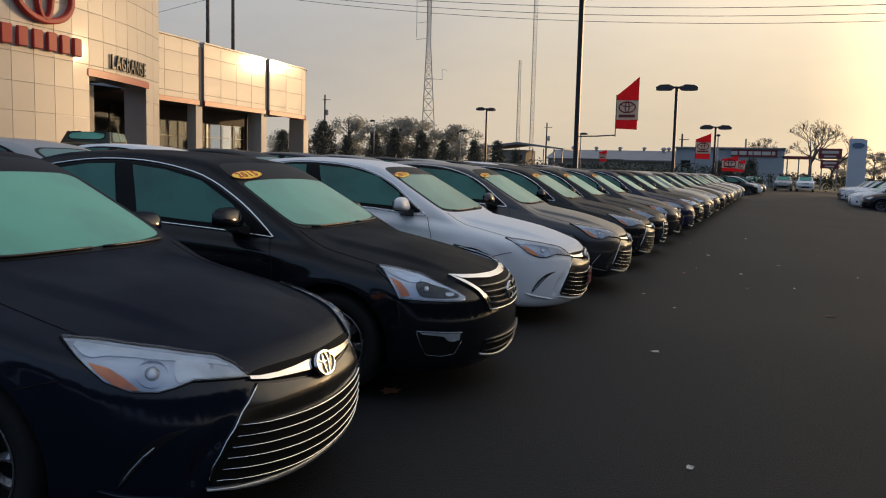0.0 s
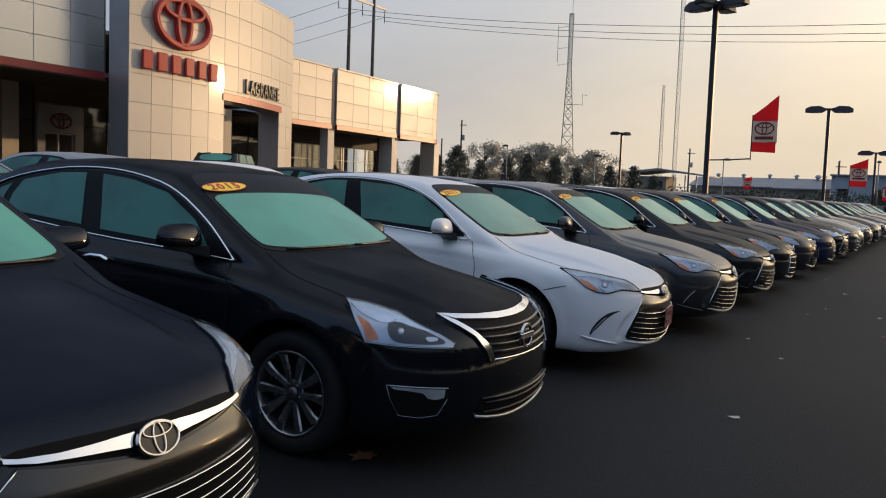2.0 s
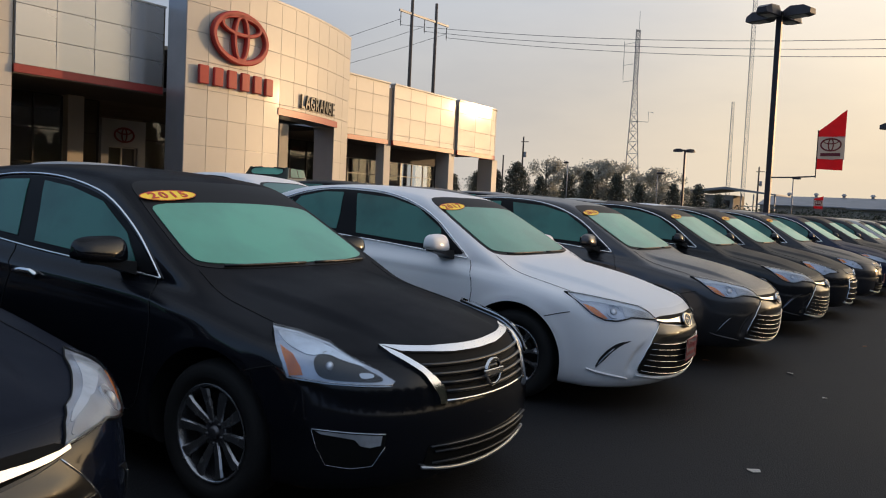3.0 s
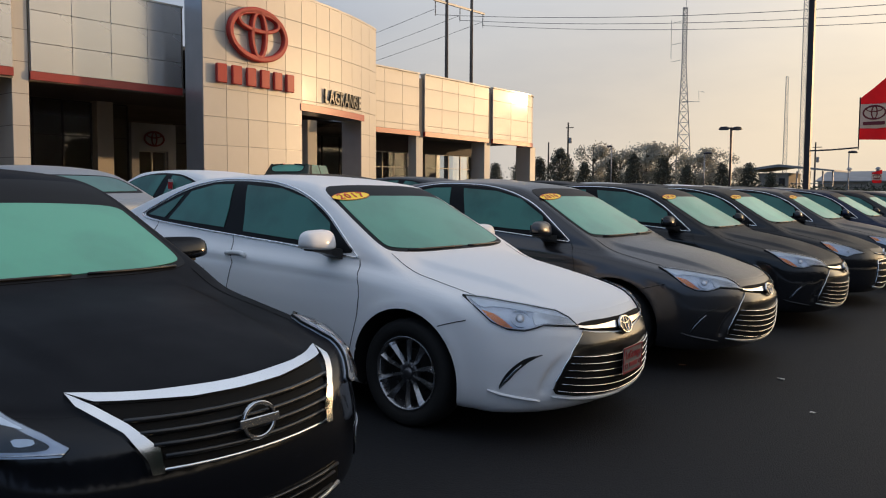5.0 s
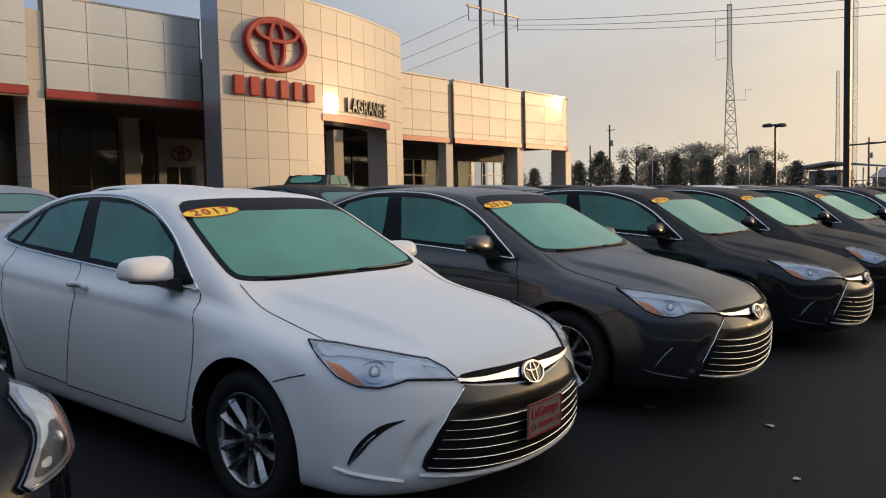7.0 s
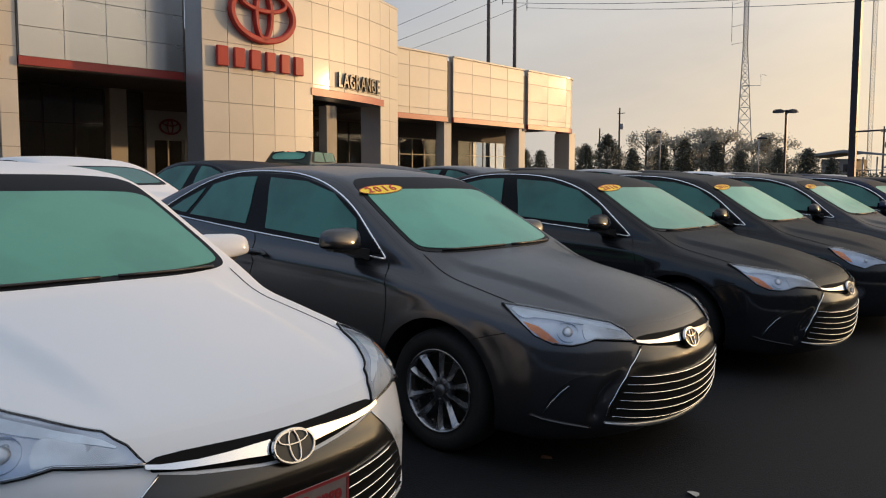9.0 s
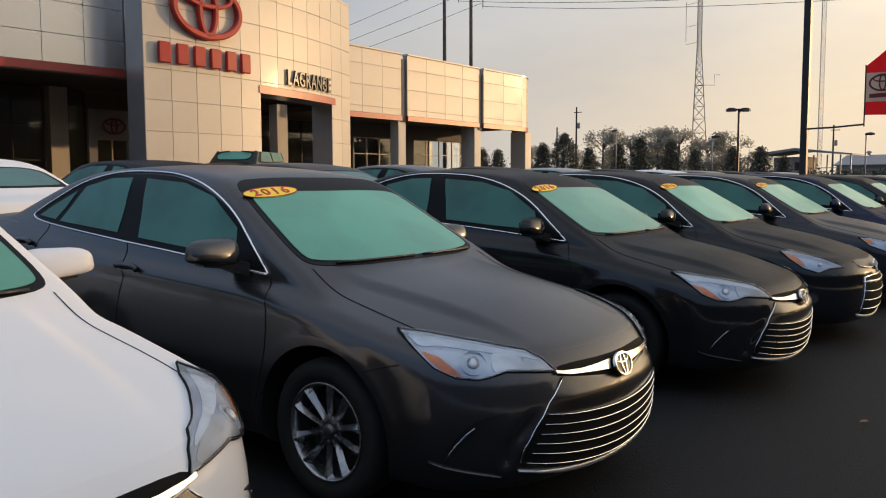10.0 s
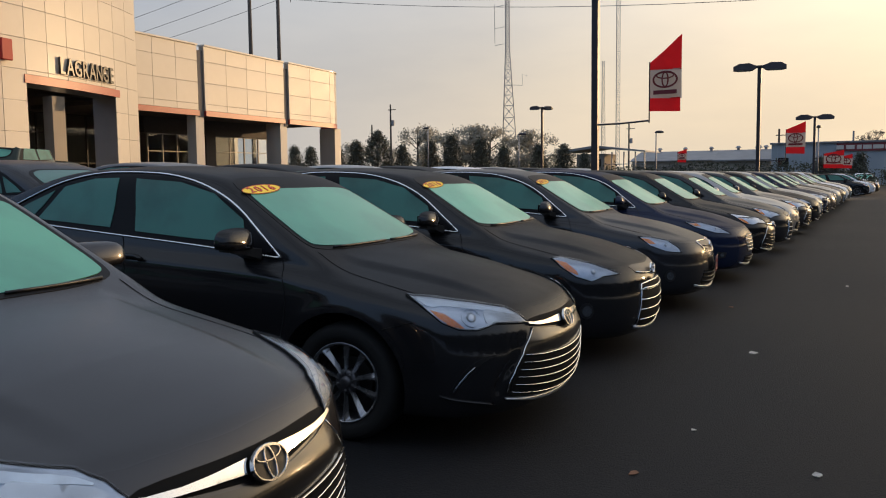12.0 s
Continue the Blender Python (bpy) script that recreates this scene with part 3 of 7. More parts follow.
def storefront(x, y0, y1, z0, z1, cols, rows, mat=None):
    """A glazed run: each pane, each bar of the frame."""
    for k in range(cols + 1):
        y = y0 + (y1 - y0) * k / cols
        slab("window_frame", x - 0.06, x + 0.06, y - 0.035, y + 0.035, z0, z1, mat or M_FRAME)
    for z in [z0, *rows, z1]:
        slab("window_frame", x - 0.05, x + 0.05, y0 + 0.036, y1 - 0.036, z - 0.03, z + 0.03, mat or M_FRAME)
    cuts = [z0, *rows, z1]
    for k in range(cols):
        ya, yb = y0 + (y1 - y0) * k / cols + 0.036, y0 + (y1 - y0) * (k + 1) / cols - 0.036
        for za, zb in zip(cuts, cuts[1:]):
            ob = slab("pane", x - 0.008, x + 0.008, ya, yb, za + 0.031, zb - 0.031, M_GLASS)
            ob.visible_shadow = False


storefront(-40.5, 8.0, 17.2, 1.42, 6.2, 6, (2.6, 4.37))
slab("pier", -40.9, -40.2, 17.4, 18.3, 1.2, 6.3, M_PANEL)
storefront(-40.5, 18.4, 19.3, 1.42, 6.2, 1, (4.37,))
# pale surround coloured grey: the canopy's shade is put into its material
slab("entry_surround", -40.7, -40.2, 19.35, 19.8, 1.2, 5.3, M_GREYWALL)
slab("entry_surround", -40.7, -40.2, 21.6, 22.1, 1.2, 5.3, M_GREYWALL)
slab("entry_surround", -40.7, -40.2, 19.8, 21.6, 3.76, 5.3, M_GREYWALL)
storefront(-40.45, 19.82, 21.58, 1.42, 3.74, 2, (), M_WHITE_FRAME)
emblem("entry_emblem", 1.3, frame_of((-40.18, 20.72, 4.45), (0, 1, 0), (0, 0, 1)), M_MAROON, building, "dark red oval emblem", 0.05)
storefront(-40.5, 22.2, 36.9, 1.42, 5.4, 9, (2.6, 4.3))
storefront(-39.5, 37.3, 42.2, 1.35, 4.5, 4, (3.4,), M_WHITE_FRAME)
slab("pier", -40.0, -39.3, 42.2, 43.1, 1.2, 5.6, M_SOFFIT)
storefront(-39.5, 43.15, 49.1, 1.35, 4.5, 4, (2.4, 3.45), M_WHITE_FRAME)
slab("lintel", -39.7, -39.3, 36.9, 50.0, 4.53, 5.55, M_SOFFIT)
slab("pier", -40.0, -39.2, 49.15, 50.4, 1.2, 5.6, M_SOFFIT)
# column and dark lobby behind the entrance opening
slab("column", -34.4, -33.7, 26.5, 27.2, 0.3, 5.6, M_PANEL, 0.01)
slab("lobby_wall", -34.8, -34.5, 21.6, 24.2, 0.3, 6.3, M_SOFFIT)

# raised signs on the curved front
ey = 18.38
ea = math.asin((ey - ARC_Y) / ARC_R)
sign_right = Vector((-math.sin(ea), math.cos(ea), 0))
sign_out = Vector((math.cos(ea), math.sin(ea), 0))
sp = arc_point(ey) + sign_out * 0.10
emblem("sign_emblem", 3.5, frame_of((sp.x, sp.y, 8.40), sign_right, (0, 0, 1)), M_REDSIGN, building, "large red oval emblem", 0.22)
for k in range(6):
    y = 16.33 + 0.80 * k
    q = arc_point(y) + sign_out * 0.12
    a = math.asin((y - ARC_Y) / ARC_R)
    m = frame_of((q.x, q.y, 6.50), (-math.sin(a), math.cos(a), 0), (0, 0, 1))
    part("sign_block", bm_box(0, 0, 0.08, 0.52, 0.80, 0.16, 0.03, m=m), M_REDSIGN, building, "red raised sign block")
for k, letter in enumerate("LAGRANGE"):
    y = 24.85 + 0.475 * (k - 3.5)
    la = math.asin((y - ARC_Y) / ARC_R)
    q = arc_point(y, -0.13)
    lettering("sign_letter", letter, 0.98, 0.10, frame_of((q.x, q.y, 6.22), (-math.sin(la), math.cos(la), 0), (0, 0, 1)), M_BLACKSIGN, building, "black raised letter", squeeze=0.70, bold=0.012)


# ---- cars ----
from mathutils.bvhtree import BVHTree
from mathutils.geometry import delaunay_2d_cdt


def smax(a, b, k):
    h = np.maximum(k - np.abs(a - b), 0) / k
    return np.maximum(a, b) + h * h * k * 0.25


def smin(a, b, k):
    return -smax(-a, -b, k)


def curve(x, table):
    """A smooth curve through (x, y) pairs."""
    xs, ys = np.array([t[0] for t in table], float), np.array([t[1] for t in table], float)
    slope = np.gradient(ys, xs)
    i = np.clip(np.searchsorted(xs, x) - 1, 0, len(xs) - 2)
    h = xs[i + 1] - xs[i]
    t = np.clip((x - xs[i]) / h, 0, 1)
    return ys[i] * (1 + 2 * t) * (1 - t) ** 2 + h * slope[i] * t * (1 - t) ** 2 + ys[i + 1] * t * t * (3 - 2 * t) + h * slope[i + 1] * t * t * (t - 1)


CHEEK_IN = [(0.2, 0.62), (0.34, 0.618), (0.386, 0.608), (0.471, 0.564), (0.563, 0.50), (0.7, 0.40)]
CHEEK_OUT = [(0.2, 0.70), (0.338, 0.692), (0.415, 0.672), (0.475, 0.638), (0.525, 0.590), (0.56, 0.52), (0.7, 0.40)]
SEDAN = dict(
    length=4.82, nose=0.020,
    bonnet=[(-0.1, 0.66), (0.02, 0.715), (0.12, 0.765), (0.3, 0.825), (0.6, 0.895), (0.9, 0.945), (1.2, 0.985), (1.6, 1.0), (2.6, 1.01), (3.6, 1.06), (4.2, 1.12), (4.55, 1.115), (4.75, 1.08), (5.0, 1.0)],
    crown=[(0, 0.10), (0.6, 0.13), (1.1, 0.12), (2, 0.08), (4, 0.06), (5, 0.08)],
    width=[(-0.1, 0.88), (0.4, 0.895), (1.0, 0.905), (2.4, 0.912), (3.8, 0.905), (4.4, 0.87), (4.9, 0.80)],
    side=[(0.1, -0.10), (0.2, -0.055), (0.3, -0.028), (0.42, -0.016), (0.6, -0.004), (0.72, -0.004), (0.84, -0.022), (0.95, -0.062), (1.05, -0.105), (1.2, -0.17)],
    front=[(0.1, 0.10), (0.2, 0.045), (0.26, 0.0), (0.32, -0.02), (0.42, -0.028), (0.52, -0.025), (0.60, -0.005), (0.66, 0.015), (0.74, 0.06), (0.9, 0.18)],
    bow=(0.30, 0.50),
    rear=[(0.1, 0.14), (0.3, 0.04), (0.5, 0.0), (0.7, 0.01), (0.95, 0.05), (1.1, 0.06), (1.3, 0.2)],
    roof=[(1.0, 1.30), (1.7, 1.39), (2.0, 1.438), (2.35, 1.472), (2.65, 1.480), (3.0, 1.474), (3.4, 1.435), (3.8, 1.36), (4.2, 1.24)],
    cabin=[(0.9, 0.815), (1.0, 0.795), (1.1, 0.755), (1.2, 0.712), (1.3, 0.672), (1.4, 0.622), (1.5, 0.56)],
    screen=((1.15, 0.985), (2.0, 1.432)), screen_bow=0.16,
    back=((3.45, 1.425), (4.25, 1.125)),
    wheels=(0.975, 3.75), arch=0.388, floor=0.19,
)


def arch_ring(p, v):
    """How far points lie outside the nearest wheel arch, seen from the side."""
    d, z = -v[..., 0], v[..., 2]
    return np.minimum(*(np.hypot(d - w, z - 0.335) - p["arch"] for w in p["wheels"]))


def car_field(p, wells=True):
    def field(v):
        d, a, z = -v[..., 0], np.abs(v[..., 1]), v[..., 2]
        a2 = a * a
        ridge = 0.020 * np.clip((0.57 - a - 0.10 * (1.2 - d)) / 0.07, 0, 1) * np.clip((d - 0.15) / 0.4, 0, 1) * np.clip((1.5 - d) / 0.3, 0, 1)
        top = (z - ridge - curve(d, p["bonnet"]) + curve(d, p["crown"]) * a2) * 0.97
        flare = 0.013 * np.exp(-((arch_ring(p, v) - 0.012) / 0.05) ** 2)
        belt = 0.83 + 0.026 * d
        waist = 0.013 * np.clip((belt - z) / 0.03, 0, 1) * np.clip((z - 0.42) / 0.32, 0, 1) * np.clip((d - 1.25) / 0.25, 0, 1) * np.clip((4.7 - d) / 0.3, 0, 1)
        side = a - curve(d, p["width"]) - curve(z, p["side"]) - flare + waist
        bow = p["bow"][0] * a2 + p["bow"][1] * a2**3
        bow = bow - p.get("nose", 0) * np.exp(-((z - 0.572) / 0.040) ** 2) * np.clip((0.50 - a) / 0.12, 0, 1)
        if p.get("nose"):
            inner, outer = curve(z, CHEEK_IN), curve(z, CHEEK_OUT)
            bow = bow + 0.034 * np.clip((outer - a) / 0.035, 0, 1) * np.clip((a - inner) / 0.05, 0, 1) * np.clip((z - 0.315) / 0.018, 0, 1) * np.clip((0.555 - z) / 0.08, 0, 1)
        front = (curve(z, p["front"]) + bow - d) / np.sqrt(1 + (2 * p["bow"][0] * a + 6 * p["bow"][1] * a**5) ** 2)
        rear = d - p["length"] + curve(z, p["rear"]) + 0.10 * a2 + 0.15 * a2**3
        bottom = p["floor"] - z
        low = smax(smax(top, side, 0.07), smax(smax(front, rear, 0.05), bottom, 0.05), 0.06)
        roof = (z - curve(d, p["roof"]) + 0.09 * a2) * 0.97
        flank = (a - curve(z, p["cabin"]) + 0.03 * np.maximum(d - 3.0, 0) ** 2 + 0.03 * np.maximum(1.9 - d, 0)) * 0.9
        (d0, z0), (d1, z1) = p["screen"]
        n = np.hypot(z1 - z0, d1 - d0)
        screen = ((z - z0) * (d1 - d0) - (d - p["screen_bow"] * a2 - d0) * (z1 - z0)) / n
        (d0, z0), (d1, z1) = p["back"]
        n = np.hypot(z1 - z0, d1 - d0)
        back = ((z - z0) * (d1 - d0) - (d + 0.2 * a2 - d0) * (z1 - z0)) / n
        cabin = smax(smax(roof, flank, 0.07), smax(screen, back, 0.03), 0.045)
        cabin = smax(cabin, 0.8 - z, 0.02)
        body = smin(low, cabin, 0.035)
        return np.maximum(body, -np.maximum(arch_ring(p, v), 0.60 - a)) if wells else body
    return field


def surface(field, lo, hi, h):
    """A mesh of the surface where the field is zero."""
    lo = np.array(lo, float)
    n = np.ceil((np.array(hi) - lo) / h).astype(int) + 1
    g = np.stack(np.meshgrid(*(lo[i] + h * np.arange(n[i]) for i in range(3)), indexing="ij"), -1)
    val = field(g)
    cells = tuple(n - 1)
    total, count = np.zeros(cells + (3,)), np.zeros(cells)
    base = g[:-1, :-1, :-1]
    for axis in range(3):
        b, c = [i for i in range(3) if i != axis]
        for ob in (0, 1):
            for oc in (0, 1):
                s0 = [slice(None, -1)] * 3
                s0[b], s0[c] = slice(ob, n[b] - 1 + ob), slice(oc, n[c] - 1 + oc)
                s1 = list(s0)
                s1[axis] = slice(1, None)
                v0, v1 = val[tuple(s0)], val[tuple(s1)]
                cross = (v0 < 0) != (v1 < 0)
                t = np.where(cross, v0 / np.where(cross, v0 - v1, 1), 0)
                off = np.zeros(cells + (3,))
                off[..., axis], off[..., b], off[..., c] = t * h, ob * h, oc * h
                total += np.where(cross[..., None], base + off, 0)
                count += cross
    used = count > 0
    index = np.full(cells, -1)
    index[used] = np.arange(used.sum())
    verts = total[used] / count[used][:, None]
    faces = []
    for axis in range(3):
        b, c = (axis + 1) % 3, (axis + 2) % 3
        s0, s1 = [slice(1, -1)] * 3, [slice(1, -1)] * 3
        s0[axis], s1[axis] = slice(0, -1), slice(1, None)
        v0, v1 = val[tuple(s0)], val[tuple(s1)]
        for flip in (False, True):
            at = np.argwhere((v0 < 0) & (v1 >= 0) if not flip else (v0 >= 0) & (v1 < 0))
            if not len(at):
                continue
            at = at + [1 if i != axis else 0 for i in range(3)]
            quad = []
            for ob, oc in ((-1, -1), (0, -1), (0, 0), (-1, 0)):
                q = at.copy()
                q[:, b] += ob
                q[:, c] += oc
                quad.append(index[q[:, 0], q[:, 1], q[:, 2]])
            quad = np.stack(quad, 1)
            faces.append(quad[:, ::-1] if flip else quad)
    e = 0.002
    for _ in range(3):
        f = field(verts)
        grad = np.stack([field(verts + e * np.eye(3)[i]) - field(verts - e * np.eye(3)[i]) for i in range(3)], -1) / (2 * e)
        step = grad * (f / np.maximum((grad**2).sum(-1), 0.3))[:, None]
        verts = verts - np.clip(step, -0.4 * h, 0.4 * h)
    return verts, np.concatenate(faces)


class Shell:
    """The skin of a car, onto which lamps, glass, trim and joints are laid."""

    def __init__(self, p, h):
        self.p = p
        self.verts, self.faces = surface(car_field(p), (-p["length"] - 0.15, -1.02, 0.1), (0.15, 1.02, 1.56), h)
        self.snap_arches(h)
        self.tree = BVHTree.FromPolygons(self.verts.tolist(), self.faces.tolist())
        self.field = car_field(p)

    def snap_arches(self, h):
        """Draws the skin's corners at the wheel arches onto one clean edge."""
        skin = car_field(self.p, wells=False)
        v, e = self.verts, 0.002
        far = np.maximum(np.abs(skin(v)), np.abs(arch_ring(self.p, v)))
        near = (far < 0.5 * h) & (np.abs(v[:, 1]) > 0.66)
        for _ in range(3):
            on_skin, in_well = (arch_ring(self.p, v) > 0.15 * h) & ~near, (skin(v) < -0.15 * h) & ~near & (arch_ring(self.p, v) < 0.5 * h)
            torn = self.faces[on_skin[self.faces].any(1) & in_well[self.faces].any(1) & (np.abs(v[self.faces, 1]).min(1) > 0.66)]
            if len(torn):
                near[torn[np.arange(len(torn)), far[torn].argmin(1)]] = True
                far = np.where(near, 9.0, far)
        x = v[near]
        for _ in range(6):
            for f in (skin, lambda q: arch_ring(self.p, q)):
                grad = np.stack([f(x + e * np.eye(3)[i]) - f(x - e * np.eye(3)[i]) for i in range(3)], -1) / (2 * e)
                x = x - grad * (f(x) / np.maximum((grad**2).sum(-1), 0.3))[:, None]
        self.verts[near] = x
        mid = self.verts[self.faces].mean(1)
        self.inside = (skin(mid) < -0.004) & (arch_ring(self.p, mid) < 0.006) & (np.abs(mid[:, 1]) > 0.55)

    def body(self, mat, parent):
        me = bpy.data.meshes.new("body")
        me.from_pydata(self.verts.tolist(), [], self.faces.tolist())
        me.update()
        me.materials.append(mat), me.materials.append(M_GAP)
        me.polygons.foreach_set("material_index", self.inside.astype(np.int32))
        dark = {}
        for face, black in zip(self.faces.tolist(), self.inside.tolist()):
            for k in range(4):
                dark.setdefault((min(face[k], face[k - 1]), max(face[k], face[k - 1])), set()).add(black)
        sharp = me.attributes.new("sharp_edge", "BOOLEAN", "EDGE")
        sharp.data.foreach_set("value", [len(dark.get((min(a, b), max(a, b)), ())) == 2 for a, b in (edge.vertices for edge in me.edges)])
        return part("body", me, mat, parent, smooth=True)

    def drop_many(self, plane, points):
        """Where points of a flat plane meet the skin, and the skin's normals there."""
        o, right, up = (Vector(w) for w in plane)
        into = -right.cross(up)
        found = []
        for u, v in points:
            start = o + right * u + up * v - into * 1.5
            hit, _, _, _ = self.tree.ray_cast(start, into)
            if hit is None or (hit - start).length > 2.6:
                hit, _, _, _ = self.tree.find_nearest(o + right * u + up * v)
            found.append(hit)
        x = np.array(found, float)
        e = 0.012
        for _ in range(2):
            grad = np.stack([self.field(x + e * np.eye(3)[i]) - self.field(x - e * np.eye(3)[i]) for i in range(3)], -1)
            grad /= np.maximum(np.linalg.norm(grad, axis=1), 1e-6)[:, None]
            step = np.clip(self.field(x), -0.01, 0.01)
            x = x - grad * step[:, None]
        return [(Vector(a), Vector(n)) for a, n in zip(x, grad)]

    def drop(self, plane, u, v):
        return self.drop_many(plane, [(u, v)])[0]

    def patch(self, name, outline, plane, mat, parent, off=0.003, res=0.04, rounds=0, label="", mirror=False, sink=0.006):
        """A thin plate with that outline, bent onto the skin."""
        pts = [Vector(q) for q in outline]
        for _ in range(rounds):
            pts = [q for i in range(len(pts)) for q in (pts[i] * 0.78 + pts[(i + 1) % len(pts)] * 0.22, pts[i] * 0.22 + pts[(i + 1) % len(pts)] * 0.78)]
        ring = []
        for i, q in enumerate(pts):
            nxt = pts[(i + 1) % len(pts)]
            k = max(1, int((nxt - q).length / res))
            ring += [q.lerp(nxt, j / k) for j in range(k)]
        inner = []
        x0, x1 = min(q.x for q in ring), max(q.x for q in ring)
        y0, y1 = min(q.y for q in ring), max(q.y for q in ring)
        for i in range(1, int((x1 - x0) / res) + 1):
            for j in range(1, int((y1 - y0) / res) + 1):
                q = Vector((x0 + i * res, y0 + j * res))
                inside = False
                for k in range(len(ring)):
                    a, b = ring[k], ring[k - 1]
                    if (a.y > q.y) != (b.y > q.y) and q.x < (b.x - a.x) * (q.y - a.y) / (b.y - a.y) + a.x:
                        inside = not inside
                if inside and min((q - w).length for w in ring) > res * 0.4:
                    inner.append(q)
        n = len(ring)
        got = delaunay_2d_cdt(ring + inner, [(k, (k + 1) % n) for k in range(n)], [], 1, 1e-5)
        flat, tris = got[0], got[2]
        src = [o[0] if o else 0 for o in got[3]]
        laid = self.drop_many(plane, [(q.x, q.y) for q in flat])
        front = [h + m * off for h, m in laid]
        verts = front[:]
        faces = [tuple(t) for t in tris]
        where = {s: i for i, s in enumerate(src)}
        rim = [where[k] for k in range(n) if k in where]
        base = len(verts)
        m = len(rim)
        verts += [front[i] for i in rim] + [laid[i][0] - laid[i][1] * sink for i in rim]
        faces += [(base + k, base + m + k, base + m + (k + 1) % m, base + (k + 1) % m) for k in range(m)]
        bm = bmesh.new()
        vs = [bm.verts.new(v) for v in verts]
        for f in faces:
            bm.faces.new([vs[i] for i in f])
        bm.normal_update()
        bm.faces.ensure_lookup_table()
        for k, fc in enumerate(bm.faces[:len(tris)]):
            if fc.normal.dot(laid[tris[k][0]][1]) < 0:
                fc.normal_flip()
        return self.finish(name, bm, mat, parent, label, mirror)

    def strip(self, name, line, plane, mat, parent, wide=0.006, high=0.003, off=0.0, res=0.04, label="", mirror=False, sides=6, ends=None):
        """A bar of oval section laid along a line on the skin."""
        pts = []
        line = [Vector(q) for q in line]
        for a, b in zip(line, line[1:]):
            k = max(1, int((b - a).length / res))
            pts += [a.lerp(b, j / k) for j in range(k)]
        pts.append(line[-1])
        laid = self.drop_many(plane, [(q.x, q.y) for q in pts])
        bm = bmesh.new()
        rings = []
        for i, (h, m) in enumerate(laid):
            t = (laid[min(i + 1, len(laid) - 1)][0] - laid[max(i - 1, 0)][0]).normalized()
            side = t.cross(m).normalized()
            s = 1.0
            if ends:
                s = max(0.15, min(1.0, min(i + ends[0], len(laid) - 1 - i + ends[1]) / max(1, len(laid) * 0.3)))
            rings.append([bm.verts.new(h + m * (off + high * math.cos(q)) + side * wide * s * math.sin(q)) for q in (2 * math.pi * k / sides for k in range(sides))])
        for a, b in zip(rings, rings[1:]):
            for k in range(sides):
                bm.faces.new((a[k], a[(k + 1) % sides], b[(k + 1) % sides], b[k]))
        bm.faces.new(rings[0]), bm.faces.new(rings[-1][::-1])
        bmesh.ops.recalc_face_normals(bm, faces=bm.faces[:])
        return self.finish(name, bm, mat, parent, label, mirror)

    def finish(self, name, bm, mat, parent, label, mirror):
        if mirror:
            other = bm.copy()
            bmesh.ops.transform(other, matrix=Matrix.Diagonal((1, -1, 1, 1)), verts=other.verts)
            bmesh.ops.reverse_faces(other, faces=other.faces[:])
        first = part(name, bm, mat, parent, label, smooth=True)
        if mirror:
            part(name, other, mat, parent, label, smooth=True)
        return first


SIDE = ((0, -0.9, 0), (1, 0, 0), (0, 0, 1))      # seen from the right of the car: u forward, v up
FRONT = ((0, 0, 0), (0, 1, 0), (0, 0, 1))        # seen from ahead: u to the car's left, v up
BONNET = ((0, 0, 0.8), (1, 0, 0), (0, 1, 0))     # seen from above: u forward, v to the car's left
LAMP = ((-0.109, -0.341, 0), (0.737, 0.676, 0), (0, 0, 1))   # the right front corner: u negative outwards


def lamp_points(pairs, lift=0.0):
    return [(-s, z + lift) for s, z in pairs]


M_HUB = material("dark_hub", (0.13, 0.13, 0.14), 0.35, metal=0.8)
M_BRAKE = material("dull_brake", (0.035, 0.034, 0.033), 0.6, metal=0.5)


